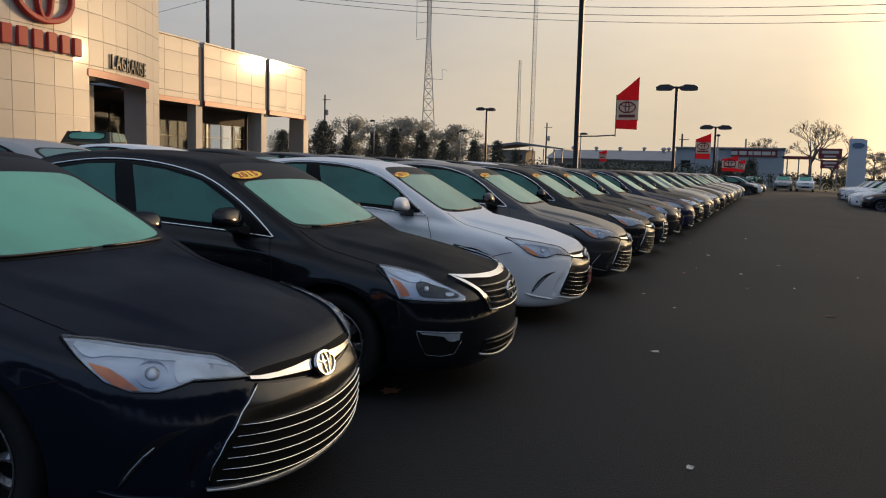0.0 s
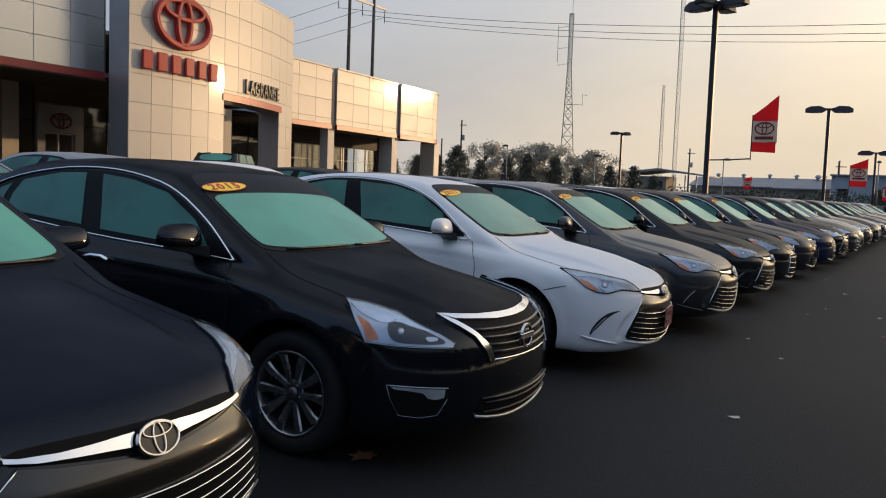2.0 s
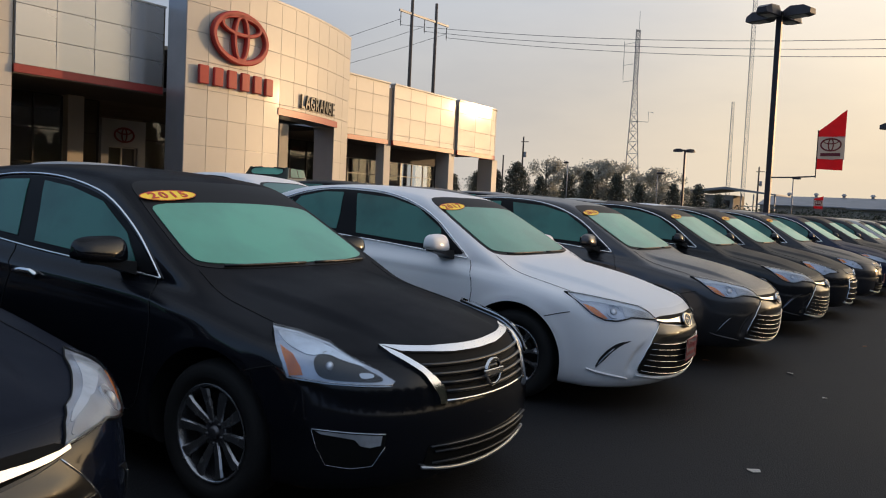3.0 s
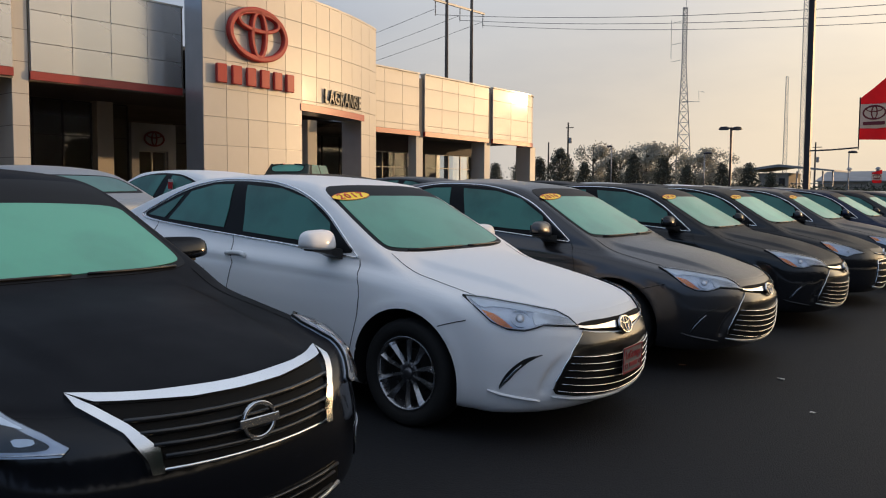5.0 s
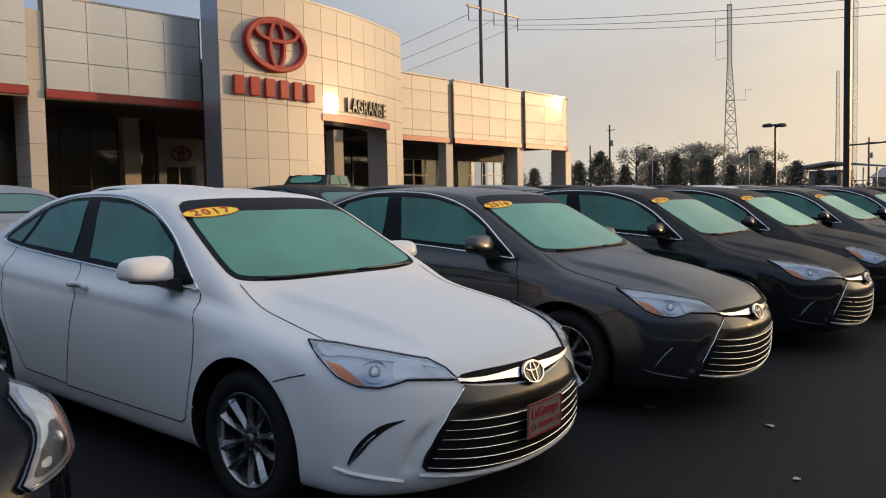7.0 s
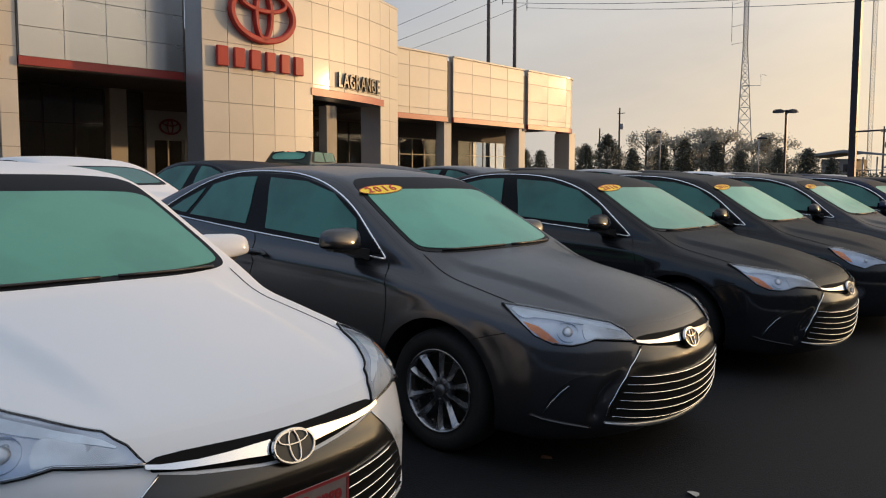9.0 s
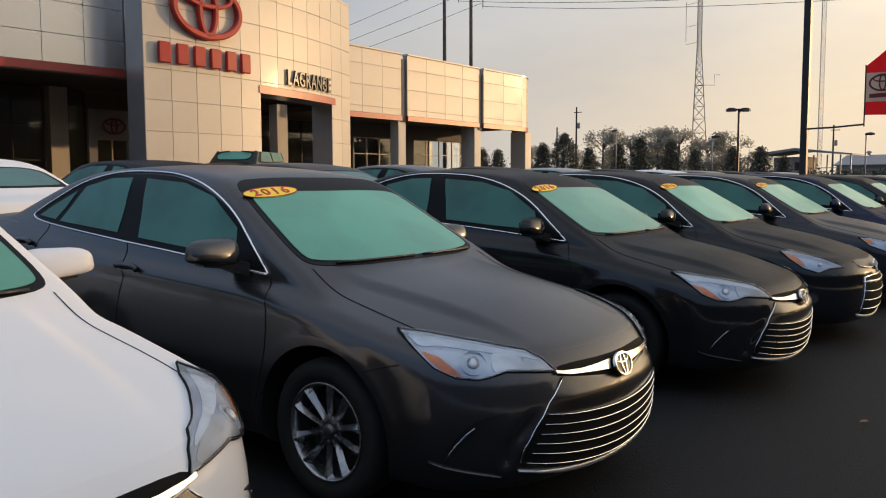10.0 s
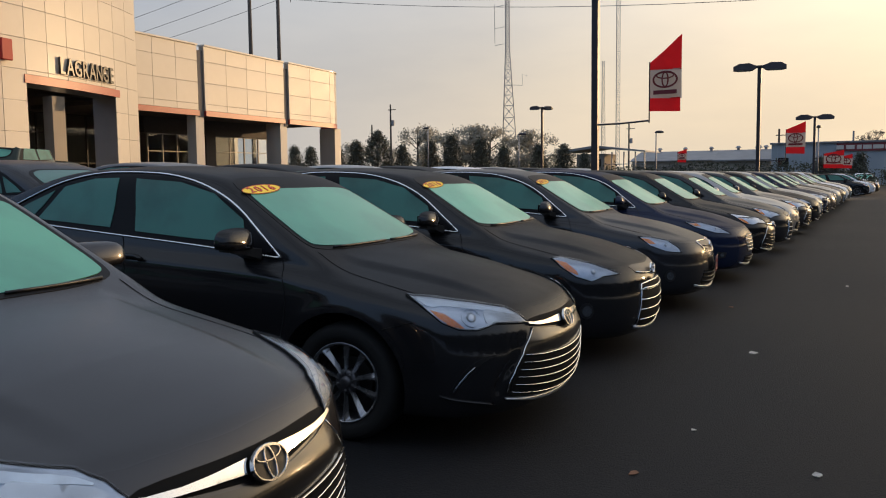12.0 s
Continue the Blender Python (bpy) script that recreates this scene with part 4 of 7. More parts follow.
def wheel_meshes(style):
    """Tyre, rim, spokes and hub of one wheel, which turns round y with its face toward -y."""
    out = []
    tyre = bm_lathe([(0.222, 0.09), (0.258, 0.10), (0.300, 0.105), (0.322, 0.085), (0.328, 0.04), (0.328, -0.04), (0.322, -0.085), (0.304, -0.104), (0.298, -0.108), (0.255, -0.107), (0.250, -0.103), (0.226, -0.096), (0.220, -0.06), (0.222, 0.09)], 36)
    out.append(("tyre", tyre, M_RUBBER, ""))
    rim = bm_lathe([(0.224, -0.098), (0.219, -0.101), (0.213, -0.097), (0.207, -0.086), (0.200, -0.05), (0.193, 0.06), (0.19, 0.09)], 36)
    out.append(("rim", rim, M_ALLOY, ""))
    back = bm_lathe([(0.001, 0.015), (0.05, 0.015), (0.055, 0.004), (0.13, 0.004), (0.135, 0.03), (0.195, 0.045)], 28)
    out.append(("brake_disc", back, M_BRAKE, ""))
    spokes = []
    for k in range(10):
        pair = 1 if k % 2 else -1
        one = bmesh.new()
        cols = []
        if style:
            # flat bars in parallel pairs
            a = 2 * math.pi * (k // 2) / 5 + math.pi / 2
            t, side = Vector((math.cos(a), 0, math.sin(a))), Vector((-math.sin(a), 0, math.cos(a)))
            for r, shift, w, y in ((0.050, 0.022, 0.017, -0.070), (0.115, 0.036, 0.021, -0.080), (0.170, 0.052, 0.026, -0.090), (0.207, 0.066, 0.031, -0.093)):
                q = t * math.sqrt(max(r * r - shift * shift, 0.0)) + side * shift * pair
                cols.append([one.verts.new(q + side * u * w + Vector((0, y + lift, 0))) for u, lift in ((1, 0.010), (0.72, 0.0), (-0.72, 0.0), (-1, 0.010), (0, 0.04))])
        else:
            # slim blades, each with a sharp ridge, spreading into the rim
            a = 2 * math.pi * (k + 0.07 * pair) / 10 + math.pi / 2
            for r, w, y in ((0.042, 0.009, -0.068), (0.095, 0.014, -0.075), (0.150, 0.018, -0.085), (0.188, 0.023, -0.090), (0.209, 0.034, -0.091)):
                ang = a - 0.10 * pair * (1 - r / 0.209)
                t, side = Vector((math.cos(ang), 0, math.sin(ang))), Vector((-math.sin(ang), 0, math.cos(ang)))
                cols.append([one.verts.new(t * r + side * u * w + Vector((0, y + lift, 0))) for u, lift in ((1, 0.018), (0.15 * pair + 0.13, -0.006), (0.15 * pair - 0.13, -0.006), (-1, 0.018), (0, 0.045))])
        for c0, c1 in zip(cols, cols[1:]):
            for j in range(5):
                one.faces.new((c0[j], c0[(j + 1) % 5], c1[(j + 1) % 5], c1[j]))
        one.faces.new(cols[0]), one.faces.new(cols[-1][::-1])
        bmesh.ops.recalc_face_normals(one, faces=one.faces[:])
        spokes.append(("spoke", one, M_ALLOY, ""))
    hub = bm_lathe([(0.001, -0.086), (0.022, -0.086), (0.028, -0.080), (0.030, -0.068), (0.033, -0.068), (0.062, -0.068), (0.068, -0.060), (0.070, -0.03)], 24)
    for k in range(5):
        a = 2 * math.pi * (k + 0.5) / 5 + math.pi / 2
        bm_lathe([(0.001, -0.078), (0.007, -0.078), (0.009, -0.072), (0.009, -0.06)], 8, hub, Matrix.Translation((0.049 * math.cos(a), 0, 0.049 * math.sin(a))))
    out.append(("hub_cap", hub, M_HUB, ""))
    return out + spokes


WHEELS = {}


def add_wheel(car, style, x, left):
    if style not in WHEELS:
        WHEELS[style] = []
        for name, bm, mat, label in wheel_meshes(style):
            me = bpy.data.meshes.new(name)
            bm.to_mesh(me)
            bm.free()
            me.materials.append(mat)
            me.polygons.foreach_set("use_smooth", [name in ("tyre", "rim", "hub_cap")] * len(me.polygons))
            WHEELS[style].append((name, me))
    wheel = None
    for name, me in WHEELS[style]:
        if wheel is None:
            wheel = part("wheel", me, None, car)
            wheel.matrix_basis = pose(-x, 0.775 if left else -0.775, 0.33, 0, 0, 180 if left else 0)
        else:
            part(name, me, None, wheel)
    return wheel


def mirror_bm(w=0.300, h=0.145, d=0.17):
    """A door mirror's housing: flat below, rounded above, lower toward its outer end (-y)."""
    bm = bmesh.new()
    bmesh.ops.create_uvsphere(bm, u_segments=24, v_segments=14, radius=1)
    for v in bm.verts:
        x, y, z = v.co
        f = lambda c, e: math.copysign(abs(c) ** e, c)
        x, y, z = f(x, 0.7), f(y, 0.50), f(z, 0.56)
        if x < 0:
            x *= 0.45
        z = z * 0.5 if z < 0 else z * 1.25 * (1 - 0.17 * (1 - y) * 0.9)
        v.co = (x * d * 0.55 * (1 - 0.2 * max(-y, 0)) * (1 - 0.25 * max(z, 0)), y * w * 0.5, z * h * 0.55)
    return bm


def add_mirrors(car, x, y, z, mat):
    for s in (1, -1):
        at = Matrix.Translation((x, s * (y + (0.045 if s > 0 else 0.13)), z - 0.01 * (s > 0))) @ (Matrix.Identity(4) if s < 0 else Matrix.Diagonal((1, -1, 1, 1)))
        bm = mirror_bm()
        bmesh.ops.transform(bm, matrix=at @ pose(0, 0, 0, -5, 0, 8), verts=bm.verts)
        bmesh.ops.recalc_face_normals(bm, faces=bm.faces[:])
        m = part("door_mirror", bm, mat, car, smooth=True)
        part("mirror_glass", bm_box(-0.038, 0, 0.008, 0.006, 0.165, 0.085, 0.002, m=at), M_DARK_GLASS, m, "mirror glass")
        foot = bmesh.new()
        ends = []
        for yy, x0, x1, z0, z1 in ((-0.07, -0.025, 0.045, -0.044, -0.030), (0.02, -0.03, 0.05, -0.056, -0.028), (0.09, -0.03, 0.06, -0.075, -0.03), (0.16, -0.05, 0.09, -0.10, -0.035)):
            ends.append([foot.verts.new(at @ Vector(q)) for q in ((x0, yy, z0), (x1, yy, z0), (x1, yy, z1), (x0, yy, z1))])
        for a, b in zip(ends, ends[1:]):
            for k in range(4):
                foot.faces.new((a[k], a[(k + 1) % 4], b[(k + 1) % 4], b[k]))
        foot.faces.new(ends[0]), foot.faces.new(ends[-1][::-1])
        bmesh.ops.recalc_face_normals(foot, faces=foot.faces[:])
        part("mirror_foot", foot, M_BLACK, m, "black mirror foot")


def sedan(kit, h, detail=True):
    """A four-door sedan with its nose at x = 0, facing +x."""
    p = kit["shape"]
    car = new(kit["name"])
    sh = Shell(p, h)
    paint_mat = kit["paint"]
    sh.body(paint_mat, car)
    # wheel housings
    for w in p["wheels"]:
        for s in (1, -1):
            bm = bmesh.new()
            rings = []
            for y in (0.87, 0.60):
                rings.append([bm.verts.new((-w + (p["arch"] - 0.005) * math.cos(a), s * y, 0.335 + (p["arch"] - 0.005) * math.sin(a))) for a in (math.pi * (k / 24 * 1.10 - 0.05) for k in range(25))])
            for a, b in zip(rings, rings[1:]):
                for k in range(24):
                    bm.faces.new((a[k], a[k + 1], b[k + 1], b[k]))
            bm.faces.new(rings[1])
            part("wheel_housing", bm, M_GAP, car)
    for w in p["wheels"]:
        for left in (False, True):
            add_wheel(car, kit.get("wheel", 0), w, left)
    # glass
    win = kit["windows"]
    sh.patch("window_surround", win["side"], SIDE, M_FRIT, car, off=0.006, rounds=2, mirror=True, res=0.05)
    for pane in win["panes"]:
        sh.patch("side_window", pane, SIDE, M_FOG_SIDE, car, off=0.010, rounds=0, mirror=True, res=0.05)
    if detail:
        sh.strip("window_chrome", eased(win["chrome"]), SIDE, M_CHROME, car, 0.0065, 0.006, off=0.006, mirror=True, res=0.05)
    sh.patch("windscreen_border", win["screen"], BONNET, M_FRIT, car, off=0.0025, rounds=2, res=0.07)
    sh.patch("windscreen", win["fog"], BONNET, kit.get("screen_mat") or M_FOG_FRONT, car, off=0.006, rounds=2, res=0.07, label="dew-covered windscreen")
    sh.patch("rear_window_border", [(u + (0.045 if u > -3.8 else -0.04), v * 1.09) for u, v in win["back"]] if kit["name"] == "sedan" else win["back"], BONNET, M_FRIT, car, off=0.002, rounds=2, res=0.07)
    sh.patch("rear_window", win["back"], BONNET, M_FOG_REAR, car, off=0.005, rounds=2, res=0.07)
    add_mirrors(car, -1.655, 0.835, 1.06, kit.get("mirror_paint") or paint_mat)
    # wipers
    for y0, y1 in ((-0.52, 0.02), (0.10, 0.58)):
        line = [(win["cowl"] - 0.012 - 0.16 * y * y, y) for y in np.linspace(y0, y1, 6)]
        sh.strip("wiper", line, BONNET, M_BLACK, car, 0.007, 0.007, off=0.009, res=0.1)
    # joints, handles
    for line in kit["joints"]:
        sh.strip("panel_joint", line, SIDE, M_GAP, car, 0.003, 0.0012, off=0.0016, mirror=True, res=0.03 if detail else 0.12, sides=6 if detail else 4)
    sh.strip("bonnet_joint", kit["bonnet_joint"], BONNET, M_GAP, car, 0.0025, 0.0012, off=0.0016, mirror=True, res=0.03 if detail else 0.1, sides=6 if detail else 4)
    for x, z in kit["handles"]:
        sh.strip("door_handle", [(x - 0.10, z + 0.004), (x - 0.04, z + 0.012), (x + 0.05, z + 0.012), (x + 0.10, z)], SIDE, kit.get("handle_mat") or paint_mat, car, 0.017, 0.018, off=0.018, mirror=True, res=0.03, sides=8)
    kit["face"](sh, car, kit, detail)
    if kit.get("year"):
        sticker(sh, car, kit["year"], *win.get("sticker_at", (-1.858, -0.43)))
    # rear lamps and bumper trim
    REAR = ((-p["length"], 0, 0), (0, -1, 0), (0, 0, 1))
    for s in (1, -1):
        sh.patch("tail_lamp", [(s * 0.42, 0.90), (s * 0.84, 0.91), (s * 0.84, 1.05), (s * 0.47, 1.03)], REAR, M_TAIL, car, off=0.004, res=0.05, label="red tail lamp")
    sh.patch("rear_plate_panel", [(-0.28, 0.62), (0.28, 0.62), (0.28, 0.78), (-0.28, 0.78)], REAR, M_BLACK, car, off=0.003)
    return car


M_TAIL = material("tail_lens", (0.32, 0.02, 0.02), 0.2, coat=1.0)


def sticker(sh, car, year, x, y):
    """An oval year sticker at the top of the windscreen."""
    hit, nrm = sh.drop(BONNET, x, y)
    up = Vector((-0.88, 0, 0.46))
    up = (up - nrm * up.dot(nrm)).normalized()
    m = frame_of(hit + nrm * 0.008, up.cross(nrm), up) @ pose(0, 0, 0, 0, 0, 2)
    n = 36
    bm = bm_prism([(0.185 * math.cos(2 * math.pi * k / n), 0.050 * math.sin(2 * math.pi * k / n)) for k in range(n)], 0.002, m)
    ob = part("year_sticker", bm, M_STICKER, car, "oval yellow sticker")
    part("sticker_edge", bm_ring(0.185, 0.050, 0.006, 0.003, m, n), M_STICKER_RED, ob)
    for k, digit in enumerate(year):
        lettering("digit", digit, 0.082, 0.002, m @ Matrix.Translation((0.066 * (k - 1.5), 0, 0.0035)), M_STICKER_RED, ob, squeeze=1.25, bold=0.0022)


def both_sides(sh, kind, name, outline, mat, parent, **more):
    """Lays a plate or a bar on the right front corner and its twin on the left; returns both."""
    made = []
    for sgn in (1, -1):
        fr = LAMP if sgn == 1 else ((-0.109, 0.341, 0), (-0.737, 0.676, 0), (0, 0, 1))
        target = parent[0 if sgn == 1 else 1] if isinstance(parent, list) else parent
        lay = sh.patch if kind == "patch" else sh.strip
        made.append(lay(name, [(u * sgn, v) for u, v in outline], fr, mat, target, **more))
    return made


def eased(points, times=2):
    """A closed line with its corners rounded off."""
    pts = [Vector(q) for q in points]
    for _ in range(times):
        pts = [q for i in range(len(pts)) for q in (pts[i] * 0.76 + pts[(i + 1) % len(pts)] * 0.24, pts[i] * 0.24 + pts[(i + 1) % len(pts)] * 0.76)]
    return pts + pts[:1]


def oval(u, v, ru, rv, n=20):
    return [(u + ru * math.cos(2 * math.pi * k / n), v + rv * math.sin(2 * math.pi * k / n)) for k in range(n)]


def mirrored(half):
    """A closed outline from its points on the car's right, given from top centre outwards and down to bottom centre."""
    return half + [(-u, v) for u, v in half[::-1] if abs(u) > 1e-6]


def headlights(sh, car, lens, amber, bulb, detail, smoked=None, edge=None, lift=0.0):
    fine = 0.022 if detail else 0.04
    units = both_sides(sh, "patch", "headlight", lens, M_LAMP, car, off=0.003 + lift, res=fine, label="wrapped headlight with amber indicator")
    both_sides(sh, "strip", "headlight_rim", lens + lens[:1], M_GAP, units, wide=0.0032, high=0.006, off=0.004 + lift * 0.5, res=0.03)
    both_sides(sh, "patch", "amber_indicator", amber, M_AMBER, units, off=0.0065 + lift, res=fine, label="amber indicator")
    if detail:
        u, v, ru, rv = bulb
        if smoked:
            both_sides(sh, "patch", "lamp_bezel", smoked, M_LAMP_DARK, units, off=0.0055 + lift, res=fine, rounds=2, label="smoked lamp bezel")
        for sgn, unit in zip((1, -1), units):
            fr = LAMP if sgn == 1 else ((-0.109, 0.341, 0), (-0.737, 0.676, 0), (0, 0, 1))
            hit, nrm = sh.drop(fr, u * sgn, v)
            up = (Vector((0, 0, 1)) - nrm * nrm.z).normalized()
            m = frame_of(hit + nrm * (0.003 + lift), up.cross(nrm), up)
            turn = m @ pose(0, 0, 0, 90, 0, 0) @ Matrix.Diagonal((ru, 1, rv, 1))
            part("lamp_ring", bm_lathe([(1.0, 0.0), (1.0, -0.010), (0.94, -0.0125), (0.88, -0.011), (0.86, -0.006)], 36, m=turn), M_LAMP_IN if smoked else M_LAMP_PALE, unit, "bright ring round the projector lamp", smooth=True)
            part("projector_bowl", bm_lathe([(0.90, -0.0115), (0.78, -0.0075), (0.62, -0.004), (0.5, -0.0025), (0.001, -0.002)], 36, m=turn), M_LAMP_IN, unit, smooth=True)
            dome = bmesh.new()
            bmesh.ops.create_uvsphere(dome, u_segments=20, v_segments=10, radius=1)
            bmesh.ops.transform(dome, matrix=m @ Matrix.Translation((0, 0, 0.002)) @ Matrix.Diagonal((ru * 0.50, rv * 0.50, 0.011, 1)), verts=dome.verts)
            part("projector_lamp", dome, M_LAMP_SOFT, unit, smooth=True)
        for cover in both_sides(sh, "patch", "lens_cover", lens, M_LENS, units, off=0.015 + lift, res=fine, sink=-0.004):
            cover.visible_shadow = False
        if edge:
            both_sides(sh, "strip", "lamp_edge", edge, M_CHROME, units, wide=0.0028, high=0.003, off=0.0085 + lift, res=0.03)
    return units


def dealer_plate(sh, car, y, z):
    hit, nrm = sh.drop(FRONT, y, z)
    m = frame_of(hit + Vector((0.03, 0, 0)), (-0.05, 1, 0), (0, 0, 1))
    plate = part("dealer_plate", bm_box(0, 0, 0, 0.31, 0.158, 0.006, 0.002, m=m), M_PLATE_GREY, car, "dealer plate with a red edge")
    lettering("dealer_name", "LaGrange", 0.066, 0.002, m @ Matrix.Translation((0, 0.028, 0.0045)), M_PLATE_RED, plate, squeeze=0.95, bold=0.002)
    part("plate_bar", bm_box(0.012, -0.034, 0.004, 0.13, 0.026, 0.003, m=m), M_PLATE_RED, plate)
    for q in (-0.105, 0.118):
        part("plate_mark", bm_ring(0.020, 0.017, 0.006, 0.003, m @ Matrix.Translation((q, -0.034, 0.004)), 20), M_PLATE_RED, plate)
    for q in (0.074, -0.074):
        part("plate_edge", bm_box(0, q, 0.004, 0.31, 0.010, 0.003, m=m), M_PLATE_RED, plate)
    for q in (0.15, -0.15):
        part("plate_edge", bm_box(q, 0, 0.004, 0.010, 0.136, 0.003, m=m), M_PLATE_RED, plate)


def grille_face(sh, car, kit, detail):
    """A wide barred grille under chrome wings, and long wrapped headlights."""
    fine = 0.022 if detail else 0.05
    lens = [(-0.689, 0.826), (-0.561, 0.817), (-0.352, 0.791), (-0.169, 0.762), (-0.097, 0.729), (-0.035, 0.676), (-0.16, 0.688), (-0.256, 0.695), (-0.321, 0.678), (-0.372, 0.668), (-0.461, 0.674), (-0.548, 0.709), (-0.612, 0.763)]
    units = headlights(sh, car, lens, [(-0.600, 0.768), (-0.53, 0.750), (-0.485, 0.722), (-0.432, 0.680), (-0.455, 0.680), (-0.511, 0.695), (-0.568, 0.735)], (-0.392, 0.730, 0.052, 0.052), detail, edge=[(-0.045, 0.682), (-0.16, 0.694), (-0.256, 0.701), (-0.321, 0.684), (-0.372, 0.674), (-0.461, 0.680)])
    if detail:
        # sky mirrored along the lens top, laid on as a pale patch
        both_sides(sh, "patch", "lamp_brow", [(-0.66, 0.817), (-0.561, 0.808), (-0.352, 0.782), (-0.175, 0.753), (-0.105, 0.722), (-0.19, 0.742), (-0.36, 0.766), (-0.53, 0.785), (-0.60, 0.778)], M_LAMP_PALE, units, off=0.0060, res=fine, rounds=1)
        both_sides(sh, "patch", "lamp_bowl", [(-0.32, 0.765), (-0.24, 0.750), (-0.13, 0.727), (-0.07, 0.692), (-0.20, 0.700), (-0.26, 0.706), (-0.315, 0.692)], M_LAMP_SOFT, units, off=0.0065, res=fine, rounds=2)
    slits = both_sides(sh, "patch", "bumper_slit", [(-0.511, 0.338), (-0.480, 0.415), (-0.43, 0.475), (-0.36, 0.525), (-0.245, 0.545), (-0.33, 0.512), (-0.40, 0.458), (-0.455, 0.39)], M_GLOSSBLACK, car, off=0.003, res=0.025, rounds=1)
    both_sides(sh, "strip", "slit_chrome", [(-0.500, 0.345), (-0.46, 0.405), (-0.42, 0.452), (-0.385, 0.485)], M_LAMP_IN, slits, wide=0.006, high=0.005, off=0.004, res=0.03, ends=(1, 1))
    both_sides(sh, "strip", "bumper_ledge", [(-0.56, 0.335), (-0.50, 0.316), (-0.42, 0.302), (-0.33, 0.288), (-0.27, 0.280)], kit["paint"], car, wide=0.008, high=0.015, off=0.001, res=0.03, ends=(1, 1), sides=8)
    sh.patch("upper_grille", mirrored([(0, 0.695), (-0.12, 0.696), (-0.24, 0.698), (-0.33, 0.698), (-0.40, 0.694), (-0.434, 0.683), (-0.42, 0.66), (-0.31, 0.645), (-0.11, 0.622), (0, 0.614)]), FRONT, M_MESH, car, off=0.004, res=fine)
    for s in (1, -1):
        sh.patch("chrome_wing", [(s * u, v) for u, v in ((0.055, 0.634), (0.066, 0.674), (0.12, 0.673), (0.20, 0.670), (0.30, 0.669), (0.40, 0.674), (0.437, 0.680), (0.437, 0.669), (0.36, 0.656), (0.28, 0.651), (0.15, 0.643))], FRONT, M_CHROME, car, off=0.018, res=0.02 if detail else 0.04, sink=0.0, label="chrome wing")
    trap = mirrored([(0, 0.606), (-0.11, 0.612), (-0.31, 0.634), (-0.405, 0.652), (-0.50, 0.563), (-0.564, 0.471), (-0.608, 0.386), (-0.618, 0.34), (-0.60, 0.315), (-0.47, 0.289), (-0.25, 0.266), (0, 0.254)])
    sh.patch("grille_panel", trap, FRONT, M_GUNMETAL, car, off=0.006, res=fine, label="gunmetal grille panel")
    sh.patch("grille_mesh", mirrored([(0, 0.490), (-0.22, 0.498), (-0.525, 0.520), (-0.56, 0.465), (-0.598, 0.386), (-0.604, 0.342), (-0.585, 0.326), (-0.46, 0.30), (-0.25, 0.277), (0, 0.264)]), FRONT, M_MESH, car, off=0.011, res=fine)
    bars = 6
    for k in range(bars):
        f = k / (bars - 1)
        zc, ze, half = 0.492 + (0.276 - 0.492) * f, 0.522 + (0.337 - 0.522) * f, 0.515 + (0.598 - 0.515) * f
        sh.strip("grille_bar", [(half * q, zc + (ze - zc) * q * q) for q in np.linspace(-1, 1, 17)], FRONT, M_CHROME, car, 0.0034, 0.005, off=0.014, res=0.05, ends=(2, 2))
    for s in (1, -1):
        sh.strip("grille_edge", [(s * -0.405, 0.652), (s * -0.50, 0.563), (s * -0.564, 0.471), (s * -0.608, 0.386), (s * -0.618, 0.34)], FRONT, M_CHROME, car, 0.0035, 0.004, off=0.006)
    sh.strip("bumper_lip", [(0.62 * q, 0.240 + 0.062 * q * q) for q in np.linspace(-1, 1, 13)], FRONT, kit.get("lip") or M_LIP, car, 0.017, 0.012, off=0.006, res=0.06, label="pale lower lip", ends=(1, 1))
    hit, nrm = sh.drop(FRONT, 0, 0.652)
    m = frame_of(hit + Vector((0.026, 0, 0)), (0, 1, 0), (-0.42, 0, 1))
    badge = emblem("front_emblem", 0.160, m, M_BADGE, car, "oval chrome emblem", 0.013, 0.66)
    part("emblem_plate", bm_prism(oval(0, 0, 0.076, 0.051, 28), 0.007, m), M_GLOSSBLACK, badge)
    if kit.get("plate"):
        dealer_plate(sh, car, 0.045, 0.445)


def lower_intake(sh, car, outline, detail, bars=3, mat=None):
    sh.patch("lower_grille", outline, FRONT, M_MESH, car, off=0.004, res=0.03 if detail else 0.06)
    top, low = max(v for _, v in outline), min(v for _, v in outline)
    half = max(u for u, _ in outline) * 0.9
    for k in range(bars):
        z = low + (top - low) * (k + 0.8) / (bars + 0.6)
        sh.strip("grille_bar", [(half * q, z + 0.015 * q * q) for q in np.linspace(-1, 1, 7)], FRONT, mat or M_BLACK, car, 0.006, 0.008, off=0.008, res=0.1)


